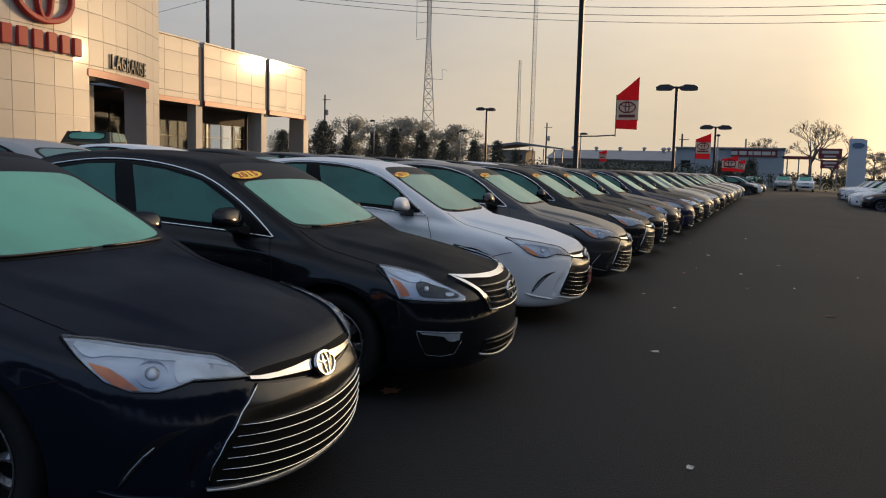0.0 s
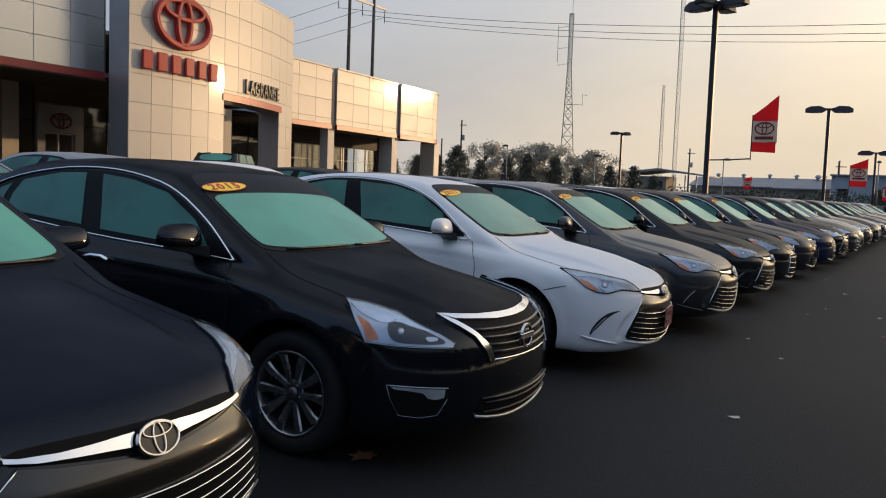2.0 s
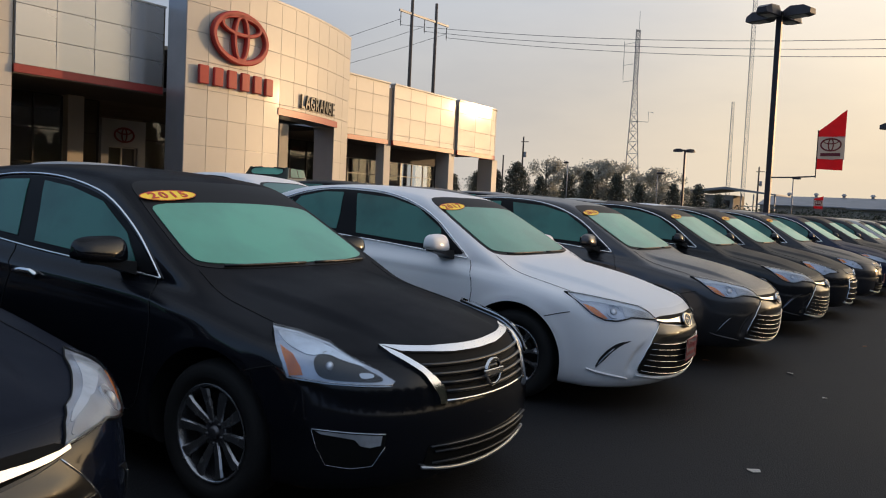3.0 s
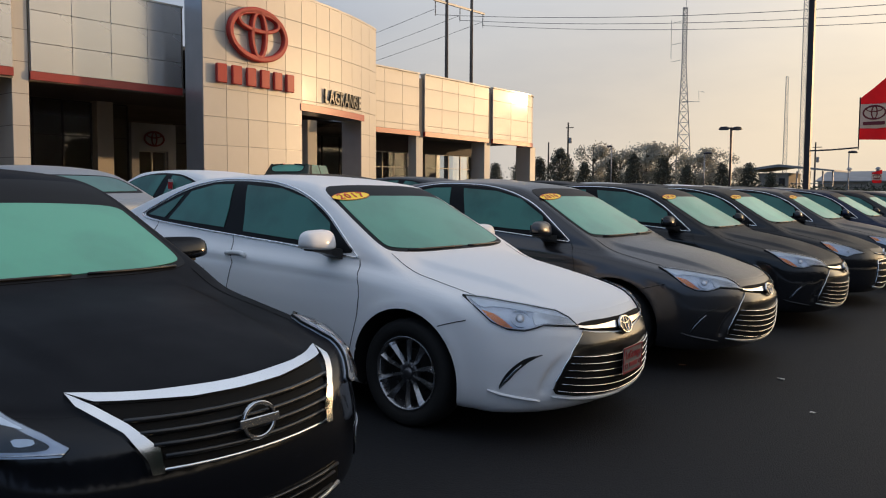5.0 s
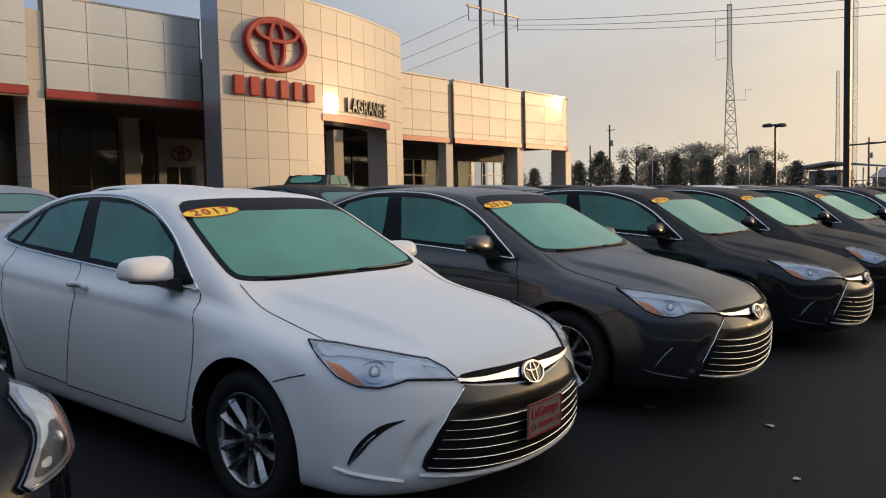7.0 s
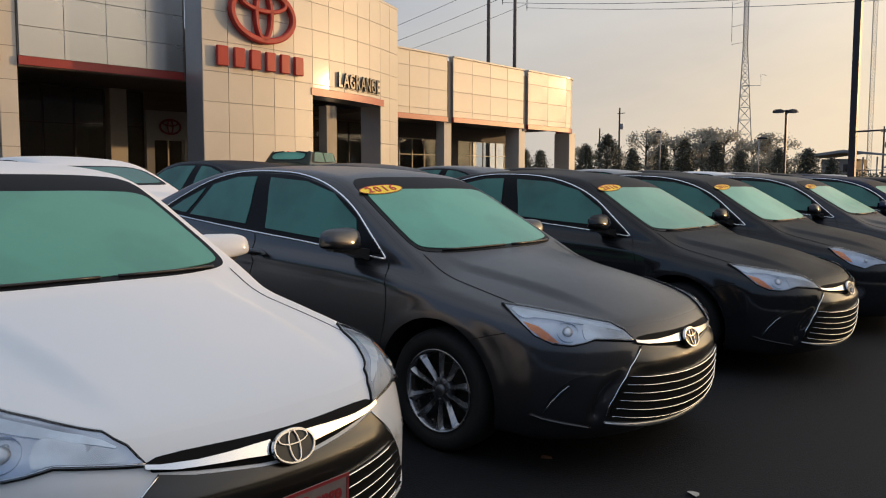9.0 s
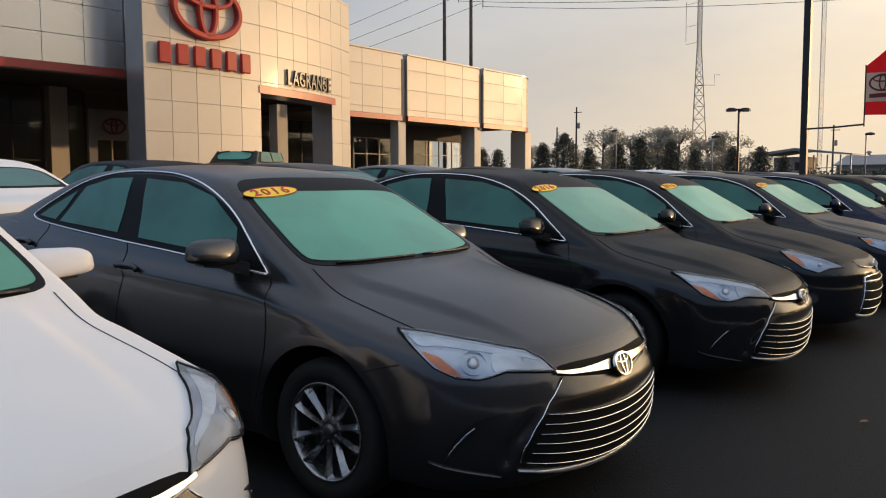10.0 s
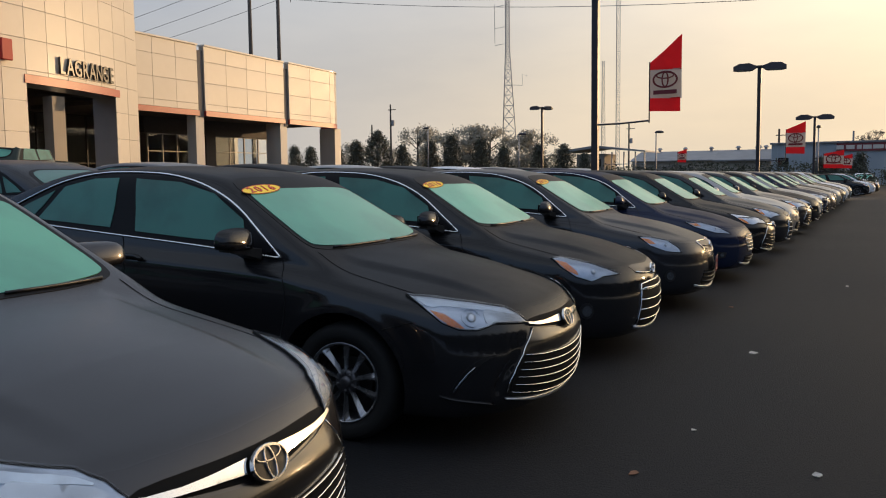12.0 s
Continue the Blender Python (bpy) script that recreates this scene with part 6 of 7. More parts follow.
def lamp_post(x, y, height, turns, thick=0.14, words="dark square lamp post with flat lamp heads", reach=1.0):
    z = ground_height(x)
    post = thing("lamp_post", words, "lamp post", POSTS, (x, y, z))
    h = height - z
    part("pole", bm_box(0, 0, h / 2, thick, thick, h, 0.012), M_POLE, post)
    part("base_plate", bm_box(0, 0, 0.02, thick * 2.4, thick * 2.4, 0.04, 0.008), M_POLE, post)
    part("pole_cap", bm_box(0, 0, h + 0.02, thick * 1.5, thick * 1.5, 0.12, 0.02), M_POLE, post)
    for a in turns:
        bm = bmesh.new()
        shoebox(bm, pose(0, 0, h, 0, 0, a) @ Matrix.Diagonal((reach, reach, reach, 1)))
        bmesh.ops.recalc_face_normals(bm, faces=bm.faces[:])
        head = part("lamp_head", bm, M_POLE, post)
        part("lens", bm_box(0.60 * reach, 0, -0.132 * reach, 0.44 * reach, 0.30 * reach, 0.012, m=pose(0, 0, h, 0, 0, a)), M_FIXTURE, head, "pale lamp lens")
    return post


def cobra_post(x, y, height, turn, words="slim galvanised street lamp"):
    z = ground_height(x)
    post = thing("street_lamp", words, "street lamp", POSTS, (x, y, z))
    h = height - z
    part("pole", bm_tube([(0, 0, 0), (0, 0, h * 0.5), (0, 0, h)], 0.06, 10, taper=[0.075, 0.06, 0.05]), M_GALV, post, smooth=True)
    r = pose(0, 0, h, 0, 0, turn)
    bm = bmesh.new()
    bmesh.ops.create_uvsphere(bm, u_segments=14, v_segments=8, radius=1)
    for v in bm.verts:
        v.co = r @ Vector((v.co.x * 0.42 + 0.30, v.co.y * 0.20, max(v.co.z, -0.35) * 0.16 + 0.03))
    head = part("lamp_head", bm, M_POLE, post, smooth=True)
    part("lens", bm_box(0.34, 0, -0.04, 0.36, 0.22, 0.02, 0.005, m=r), M_FIXTURE, head, "pale lamp lens")


def flag(post_x, y, arm_z, arm_x, top_in, top_out, low, out_x, words="red and white dealer flag on a steel arm"):
    """A banner on an arm: slanted red head, grey-white middle with a mark, red foot."""
    f = thing("dealer_flag", words, "flag", "dealer flags", (post_x, y, 0))
    dx = arm_x - post_x
    s = 1 if dx > 0 else -1
    bm = bm_tube([(0.06 * s, 0, arm_z), (dx * 0.5, 0, arm_z + 0.01), (dx, 0, arm_z + 0.05)], 0.022, 8)
    part("arm", bm, M_POLE, f)
    part("mast", bm_tube([(dx, 0, arm_z), (dx, 0, top_in + 0.03)], 0.016, 8), M_POLE, f)
    part("clamp", bm_box(0.075 * s, 0, arm_z, 0.05, 0.18, 0.26, 0.01), M_POLE, f)
    w = out_x - arm_x
    h = top_in - low

    def cloth(v0, v1, mat, name):
        verts, faces = [], []
        nu, nv = 8, 5
        for thick in (0, 1):
            for i in range(nu + 1):
                for j in range(nv + 1):
                    u = i / nu
                    a = low + (v0 * h if v0 < 1 else h)
                    b = low + v1 * h if v1 <= 1 else top_in + (top_out - top_in) * u
                    z = a + (b - a) * j / nv - 0.03 * u * (1 - (z_frac := (j / nv)))
                    verts.append((dx + w * u * (1 - 0.04 * (v1 <= 0.3)), 0.05 * math.sin(u * 5.2 + z * 1.4) * u + 0.004 * thick, z))
        n = (nu + 1) * (nv + 1)
        for i in range(nu):
            for j in range(nv):
                a = i * (nv + 1) + j
                faces.append((a, a + nv + 1, a + nv + 2, a + 1))
                faces.append((n + a, n + a + 1, n + a + nv + 2, n + a + nv + 1))
        return raw(name, verts, faces, mat, f, smooth=True)

    cloth(0.0, 0.27, M_FLAG_RED, "flag_foot")
    mid = cloth(0.27, 0.86, M_FLAG_WHITE, "flag_field")
    cloth(0.86, 2.0, M_FLAG_RED, "flag_head")
    m = frame_of((dx + w * 0.5, -0.055, low + h * 0.64), (1, 0, 0), (0, 0, 1))
    emblem("flag_mark", abs(w) * 0.78, m, M_FLAG_MARK, mid, "dark oval mark", 0.006)
    part("flag_bar", bm_box(0, -h * 0.26, 0.004, abs(w) * 0.72, h * 0.085, 0.006, m=m), M_FLAG_MARK, mid)


lamp_post(-4.80, 20.47, 7.70, (75, 165, 255, 345), 0.16, reach=1.05)
flag(-4.80, 20.40, 2.70, -3.44, 4.10, 4.72, 2.97, -2.68)
lamp_post(-4.22, 45.0, 6.82, (10, 190), 0.17, reach=1.25)
flag(-4.22, 44.9, 2.1, -2.90, 3.64, 4.02, 2.46, -2.0)
lamp_post(-3.44, 70.0, 5.76, (10, 190), 0.17, reach=1.35)
flag(-3.44, 69.9, 1.6, -2.75, 2.95, 3.22, 1.86, -1.35)
flag(-3.44, 74.0, 1.6, -1.9, 2.75, 2.98, 1.86, -0.9)
flag(-16.85, 74.9, 2.2, -14.9, 3.5, 3.75, 2.6, -14.1)
lamp_post(-22.0, 60.3, 6.75, (60, 200), 0.15, reach=0.95)
cobra_post(-28.1, 70.0, 5.3, 20)
cobra_post(-40.5, 75.0, 6.6, 160)
cobra_post(-16.85, 75.0, 5.3, 30)
cobra_post(-3.44, 74.1, 5.2, 90)


# ---- trees ----
def leaf_cloud(centres, count, spread, size, rng):
    """Many small leaves round the given twig ends, as one list of vertices and faces."""
    c = np.array(centres)[rng.integers(0, len(centres), count)]
    p = c + rng.normal(0, 1, (count, 3)) * np.array(spread)
    a = rng.normal(0, 1, (count, 3))
    a /= np.linalg.norm(a, axis=1)[:, None]
    b = np.cross(a, rng.normal(0, 1, (count, 3)))
    b /= np.linalg.norm(b, axis=1)[:, None]
    s = size * rng.uniform(0.6, 1.4, count)[:, None]
    verts = np.stack([p - a * s, p + b * s * 0.45, p + a * s, p - b * s * 0.45], 1).reshape(-1, 3)
    return verts.tolist(), (np.arange(count * 4).reshape(-1, 4)).tolist()


def evergreen(height, width, seed, words, leaves=3200):
    """A small broad-leaved evergreen: short trunk, limbs, ragged tapering crown."""
    rng = np.random.default_rng(seed)
    tree = new("evergreen_tree")
    tagged(tree, words, "tree", "evergreens behind the lot")
    bm = bm_tube([(0, 0, -0.2), (0.03, 0.02, height * 0.3), (0, 0.05, height * 0.65), (0.02, 0, height * 0.92)], 0.1, 8, taper=[0.13, 0.10, 0.06, 0.02])
    tips = []
    for k in range(46):
        f = (k + 0.5) / 46
        z = height * (0.10 + 0.88 * f)
        r = width * 0.5 * (1 - f) ** 0.62 * rng.uniform(0.6, 1.12) + 0.08
        a = k * 2.4 + rng.uniform(-0.4, 0.4)
        tip = (r * math.cos(a), r * math.sin(a), z + 0.12 * r)
        bm_tube([(0, 0, max(0.2, z - 0.35 * r)), (tip[0] * 0.55, tip[1] * 0.55, z - 0.1 * r), tip], 0.02, 4, bm, taper=[0.035, 0.02, 0.008])
        tips += [tip, (tip[0] * 0.62, tip[1] * 0.62, z)]
    part("trunk", bm, M_BARK, tree)
    v, f = leaf_cloud(tips, leaves, (0.19, 0.19, 0.17), 0.10, rng)
    raw("crown", v, f, M_EVERGREEN, tree)
    return tree


def spreading_tree(height, width, seed, words, mat=None, leaves=3600, name="pine_tree", size=0.22):
    """A tall tree with a clear trunk and rounded masses of foliage."""
    rng = np.random.default_rng(seed)
    tree = new(name)
    tagged(tree, words, "tree", "far trees")
    bm = bm_tube([(0, 0, -0.3), (0.1, 0, height * 0.4), (0, 0.15, height * 0.9)], 0.2, 8, taper=[0.28, 0.2, 0.06])
    tips = []
    for k in range(24):
        z = height * rng.uniform(0.34, 0.97)
        f = (z / height - 0.34) / 0.63
        r = width * 0.5 * math.sqrt(max(0.05, 1 - (2 * f - 0.85) ** 2 * 0.75)) * rng.uniform(0.35, 1.0)
        a = rng.uniform(0, 6.28)
        tip = (r * math.cos(a), r * math.sin(a), z)
        bm_tube([(0, 0, z * 0.8), (tip[0] * 0.5, tip[1] * 0.5, z * 0.93), tip], 0.05, 5, bm, taper=[0.09, 0.06, 0.02])
        tips.append(tip)
    part("trunk", bm, M_BARK, tree)
    v, f = leaf_cloud(tips, leaves, (0.62, 0.62, 0.42), size, rng)
    raw("crown", v, f, mat or M_LEAF_HAZED, tree)
    return tree


def bare_tree(height, seed, words):
    """A leafless tree: limbs that fork into fine twigs."""
    rng = random.Random(seed)
    tree = new("bare_tree")
    tagged(tree, words, "tree", "far trees")
    wood, twigs = bmesh.new(), bmesh.new()

    def grow(p, way, length, r, depth):
        mid = p + way * length * 0.5 + Vector((rng.uniform(-1, 1), rng.uniform(-1, 1), rng.uniform(-0.3, 0.6))) * length * 0.07
        end = p + way * length
        r = max(r, 0.022)
        bm_tube([p, mid, end], r, 5 if depth < 3 else 3, wood if depth < 3 else twigs, taper=[r, r * 0.85, r * 0.68], cap=False)
        if depth == 7:
            return
        for _ in range(3 if depth in (0, 1, 3, 5) else 2):
            turn = Vector((rng.uniform(-1, 1), rng.uniform(-1, 1), rng.uniform(-0.25, 0.75)))
            grow(end, (way + turn * (0.75 if depth else 0.9)).normalized(), length * rng.uniform(0.62, 0.80), r * 0.60, depth + 1)

    grow(Vector((0, 0, -0.2)), Vector((0, 0, 1)), height * 0.27, height * 0.022, 0)
    part("trunk", wood, M_BARK, tree)
    part("crown", twigs, M_BARK, tree)
    return tree


GREENS = [evergreen(4.4, 2.5, 1, "dark evergreen tree with a ragged crown", 4200), evergreen(3.6, 2.1, 2, "small dark evergreen tree", 3300), evergreen(5.2, 4.4, 3, "broad dark evergreen tree", 7500)]
spots = [(-53.0, 80.0, 5.8, 0), (-50.2, 80.0, 6.85, 2), (-46.5, 80.0, 5.1, 1), (-43.2, 80.0, 5.5, 0), (-40.1, 80.0, 5.9, 0), (-37.0, 80.0, 5.6, 0), (-34.0, 80.0, 4.55, 1), (-30.2, 80.0, 4.7, 0), (-27.5, 80.0, 4.6, 1), (-25.1, 80.0, 3.7, 1), (-56.2, 80.0, 5.6, 0), (-59.3, 80.0, 5.2, 1), (-62.5, 80.0, 5.5, 0), (-3.9, 84.0, 2.9, 1), (-2.6, 84.0, 3.1, 0), (-0.6, 84.0, 3.2, 1)]
first = set()
for k, (x, y, top, kind) in enumerate(spots):
    z = ground_height(x) - 0.1
    base = (4.4, 3.6, 5.2)[kind]
    s = (top - z) / base
    m = Matrix.Translation((x, y + 0.5 * math.sin(k * 2.7), z)) @ pose(0, 0, 0, 0, 0, k * 67)
    tree = GREENS[kind] if kind not in first else copy_thing(GREENS[kind], m)
    first.add(kind)
    tree.matrix_basis = m
    tree.scale = (s, s, s)
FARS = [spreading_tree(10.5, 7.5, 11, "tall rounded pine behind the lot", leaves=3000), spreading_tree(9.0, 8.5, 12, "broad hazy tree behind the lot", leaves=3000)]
for k, (x, y, top, kind) in enumerate([(-74.0, 130, 11.3, 0), (-68.3, 130, 9.3, 1), (-63.1, 130, 10.4, 1), (-59.8, 131, 10.2, 1), (-51.6, 130, 9.1, 1), (-55.5, 133, 8.2, 1), (-80.5, 132, 7.6, 0), (-88, 130, 8.0, 1), (-47.0, 133, 6.0, 1), (19.0, 165, 6.3, 1), (25.0, 168, 7.0, 0), (14.5, 172, 5.5, 1)]):
    s = top / (10.5, 9.0)[kind]
    m = Matrix.Translation((x, y, 0.1)) @ pose(0, 0, 0, 0, 0, k * 83)
    tree = FARS[kind] if k in (0, 1) else copy_thing(FARS[kind], m)
    tree.matrix_basis = m
    tree.scale = (s, s, s)
for k, (x, y, h) in enumerate([(7.8, 160, 14.5), (0.6, 162, 10.5), (12.0, 166, 11.5)]):
    t = bare_tree(h, 30 + k, "large leafless tree against the morning sky")
    t.matrix_basis = Matrix.Translation((x, y, -0.05)) @ Matrix.Diagonal((1.3, 1.3, 1.0, 1))
# unseen trees added to keep low sun off the lot and darken reflections
SHADE = [spreading_tree(8.6, 7.0, 21, "unseen dark tree added to shade the lot", M_LEAF, 1300, "shade_tree", 0.38)]
edge = [(31.0 + 4.2 * (k % 2) + 0.8 * math.sin(k * 1.7), -2 + 2.45 * k) for k in range(46)]
edge += [(33.0 - 3.1 * k + 0.7 * math.sin(k * 2.3), -44.0 - 4.0 * (k % 2)) for k in range(36)] + [(33.0 + 2.5 * (k % 2), -40.0 + 3.0 * k) for k in range(13)]
for k, (x, y) in enumerate(edge):
    m = Matrix.Translation((x, y, -0.9)) @ pose(0, 0, 0, 0, 0, k * 71) @ Matrix.Diagonal((1, 1, 1.13, 1))
    t = SHADE[0] if k == 0 else copy_thing(SHADE[0], m)
    t.matrix_basis = m
    t["group"] = "trees at the edge of the grounds"


def hedge(x0, x1, y, depth, height, seed, words):
    rng = np.random.default_rng(seed)
    ob = new("hedge")
    tagged(ob, words, "hedge", kind="stuff")
    n = int((x1 - x0) * 34)
    centres = np.stack([rng.uniform(x0, x1, n), y + rng.uniform(-0.5, 0.5, n) * depth, rng.uniform(0.0, 1.0, n) ** 0.6 * height * (0.86 + 0.14 * np.sin(rng.uniform(x0, x1, n)))], 1)
    v, f = leaf_cloud(centres, n * 9, (0.22, 0.22, 0.16), 0.14, rng)
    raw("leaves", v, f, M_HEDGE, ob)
    core = bmesh.new()
    for k in range(int((x1 - x0) / 1.2)):
        bm_tube([(x0 + 1.2 * k, y, 0), (x0 + 1.2 * k + 0.2, y + 0.1, height * 0.6)], 0.05, 5, core)
    part("stems", core, M_BARK, ob)


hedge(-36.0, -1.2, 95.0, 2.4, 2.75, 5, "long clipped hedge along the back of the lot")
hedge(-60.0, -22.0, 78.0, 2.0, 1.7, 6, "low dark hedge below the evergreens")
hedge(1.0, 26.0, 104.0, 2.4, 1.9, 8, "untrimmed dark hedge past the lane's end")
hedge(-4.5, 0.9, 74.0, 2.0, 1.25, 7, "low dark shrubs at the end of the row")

# ---- far structures ----
def lattice_mast(name, words, x, y, z1, low, high, straight, lean=0.0, group=""):
    """A three-legged lattice tower: legs, rings and diagonal braces."""
    t = thing(name, words, "radio mast", group, (x, y, 0))
    levels = [0.0]
    while levels[-1] < z1:
        f = min(1.0, levels[-1] / straight)
        levels.append(levels[-1] + max(1.0, (low + (high - low) * f) * 0.95))
    levels[-1] = z1
    rings = []
    for z in levels:
        w = low + (high - low) * min(1.0, z / straight)
        rings.append([Vector((w * 0.577 * math.cos(a), w * 0.577 * math.sin(a), z)) for a in (0.4, 0.4 + 2.094, 0.4 + 4.189)])
    for k in range(3):
        part("leg", bm_tube([r[k] for r in rings], 0.16 if low > 2 else 0.06, 5), M_GALV, t)
    brace = bmesh.new()
    r0 = 0.07 if low > 2 else 0.03
    for a, b in zip(rings, rings[1:]):
        for k in range(3):
            j = (k + 1) % 3
            bm_tube([a[k], b[j]], r0, 3, brace, cap=False)
            bm_tube([a[j], b[k]], r0, 3, brace, cap=False)
            bm_tube([b[k], b[j]], r0, 3, brace, cap=False)
    part("bracing", brace, M_GALV, t)
    return t


tower = lattice_mast("lattice_tower", "tall tapering lattice radio tower far behind the lot", -110.0, 251.0, 62.0, 6.6, 1.5, 44.0)
part("side_aerial", bm_tube([(-4.4, 0, 58.5), (-4.3, 0, 46)], 0.09, 5), M_GALV, tower)
for z in (58, 51, 45.5):
    part("aerial_arm", bm_tube([(0, 0, z), (-4.35, 0, z - 0.4)], 0.07, 4), M_GALV, tower)
part("whip", bm_tube([(0.5, 0, 62), (0.5, 0, 68)], 0.07, 4), M_GALV, tower)
part("dish_arm", bm_tube([(0, 0, 32), (5.6, 0, 31.5), (5.4, 0, 35), (7.2, 0, 34.5)], 0.08, 4), M_GALV, tower)
lattice_mast("guyed_mast", "slim guyed lattice mast", -77.0, 250.0, 37.0, 1.5, 0.8, 36.0)
lattice_mast("tall_mast", "very tall slim lattice mast", -72.4, 250.0, 118.0, 1.3, 1.3, 100.0)

hframe = thing("power_pylon", "dark two-legged power pylon with a steel crossbar", "power pylon", "", (-58.0, 0, 0))
for y in (68.1, 72.7):
    part("pole", bm_tube([(0, y, 0.4), (0, y, 14), (0, y, 25.3)], 0.2, 8, taper=[0.26, 0.21, 0.17]), M_WOODPOLE, hframe, smooth=True)
part("crossbar", bm_box(0, 70.5, 23.1, 0.16, 9.4, 0.26, 0.02), M_GALV, hframe)
for y in (66.1, 70.5, 74.9):
    part("insulator", bm_lathe([(0.02, 0), (0.07, 0.1), (0.03, 0.3), (0.07, 0.5), (0.03, 0.8), (0.07, 1.1), (0.02, 1.6)], 8, m=Matrix.Translation((0.0, y, 22.95)) @ pose(0, 0, 0, -90, 0, 0)), M_WIRE, hframe)
for k, y in enumerate((66.1, 70.5, 74.9)):
    wire = thing("power_line", "thin sagging power line", "power line", "power lines", (0, 0, 0))
    pts = [(x, y, 15.2 + 0.3 * k - 0.2 * k + 0.00118 * (x - 15) ** 2) for x in range(-58, 100, 6)]
    part("wire", bm_tube(pts, 0.026, 4), M_WIRE, wire)
    pts = [(x, y, 14.4 + 0.0010 * (x + 146) ** 2) for x in range(-232, -57, 6)]
    part("wire", bm_tube(pts, 0.026, 4), M_WIRE, wire)


def utility_pole(x, y, top, words, arm=True):
    p = thing("utility_pole", words, "utility pole", "utility poles", (x, y, 0))
    part("pole", bm_tube([(0, 0, 0), (0, 0, top)], 0.16, 8, taper=[0.2, 0.13]), M_WOODPOLE, p)
    if arm:
        part("crossarm", bm_box(0.3, 0, top - 0.9, 1.5, 0.12, 0.12), M_WOODPOLE, p)
        part("transformer", bm_lathe([(0.02, 0), (0.26, 0.03), (0.28, 0.4), (0.26, 0.95), (0.02, 1.0)], 12, m=Matrix.Translation((0.45, 0, top - 3.6)) @ pose(0, 0, 0, 90, 0, 0)), M_GALV, p)


utility_pole(-72.2, 118.2, 13.9, "wooden utility pole with a grey transformer")
utility_pole(-80.5, 125, 11.2, "short wooden utility pole", False)
utility_pole(-40.5, 150, 11.0, "far wooden utility pole with a crossarm")
utility_pole(-12.0, 125, 7.8, "wooden utility pole near the shed")

# open pavilion
pav = thing("pavilion", "low tan pavilion under a wide flat roof", "building", "", (-38.0, 130, 0))
part("roof", bm_prism([(-6.6, 5.6), (-1.0, 6.3), (7.0, 5.3), (7.0, 5.1), (-1.0, 5.9), (-6.0, 5.3)], 9.0, frame_of((0, 4.5, 0), (1, 0, 0), (0, 0, 1))), M_ROOF, pav)
part("wall", bm_box(-2.2, 0, 2.5, 4.6, 6, 5.0), M_BRICKISH, pav)
part("window", bm_box(-0.9, -3.03, 3.6, 0.9, 0.1, 1.2), M_DARK_GLASS, pav)
for x in (1.5, 3.4, 5.2, 6.6):
    part("post", bm_box(x, -3.6, 2.6, 0.18, 0.18, 5.2), M_GALV, pav)
part("rail", bm_box(3.6, -3.6, 3.3, 6.0, 0.08, 0.12), M_GALV, pav)
# long low sheds
def hall(name, words, x0, x1, y, eave, ridge, deep, mat, roof, vents=0):
    b = thing(name, words, "building", "", ((x0 + x1) / 2, y, 0))
    w = x1 - x0
    part("wall", bm_box(0, deep / 2, eave / 2, w, deep, eave), mat, b)
    part("roof", bm_prism([(-0.6, eave), (deep / 2, ridge), (deep + 0.6, eave), (deep + 0.6, eave - 0.2), (deep / 2, ridge - 0.2), (-0.6, eave - 0.2)], w + 0.8, frame_of((-w / 2 - 0.4, 0, 0), (0, 1, 0), (0, 0, 1))), roof, b)
    for k in range(vents):
        part("roof_vent", bm_lathe([(0.3, 0), (0.3, 0.5), (0.55, 0.6), (0.3, 0.95), (0.02, 1.0)], 10, m=Matrix.Translation((-w / 2 + w * (k + 0.7) / vents, deep / 2, ridge - 0.2)) @ pose(0, 0, 0, 90, 0, 0)), M_GALV, b)
    return b


hall("long_shed", "long pale shed with a low metal roof", -44.0, -18.0, 165.0, 4.4, 6.4, 16, M_BRICKISH, M_ROOF, 5)
hall("low_shed", "small open shed with a grey roof", -20.5, -13.0, 125.0, 3.6, 5.0, 9, M_BRICKISH, M_ROOF, 1)
shed = thing("metal_shed", "pale blue-grey metal shed with a maroon sign band", "building", "", (-4.2, 110.0, 0))
part("wall", bm_box(0, 7, 2.55, 14.0, 14, 5.1), M_SHED, shed)
part("roof_edge", bm_box(0, 6.9, 5.2, 14.3, 14.4, 0.2), M_ROOF, shed)
for k in range(27):
    part("siding_rib", bm_box(-6.8 + 0.52 * k, -0.03, 2.5, 0.06, 0.06, 5.0), M_SHED, shed)
part("window", bm_box(-5.6, -0.04, 2.9, 1.2, 0.1, 1.1), M_DARK_GLASS, shed)
band = part("sign_band", bm_box(3.2, -0.12, 4.55, 5.8, 0.12, 0.95), M_MAROON, shed, "maroon sign band")
for k, (u, w) in enumerate(((0.7, 0.8), (1.8, 0.9), (2.75, 0.5), (3.6, 0.9), (4.75, 1.1), (5.65, 0.4))):
    part("sign_bar", bm_box(u, -0.2, 4.55, w, 0.04, 0.48), M_PALE, band)
part("flue", bm_tube([(2.0, 3, 5.2), (2.0, 3, 6.6)], 0.12, 8), M_GALV, shed)
part("porch_roof", bm_box(8.6, 3, 4.1, 3.6, 6, 0.3), M_MAROON, shed)
for x in (7.4, 8.8, 10.2):
    part("porch_post", bm_box(x, 0.2, 2.0, 0.16, 0.16, 4.0), M_GALV, shed)
board = thing("road_sign_board", "maroon roadside sign board on two posts", "sign", "", (7.75, 100.0, 0))
for x in (-0.85, 0.85):
    part("post", bm_box(x, 0, 1.9, 0.14, 0.14, 3.8), M_GALV, board)
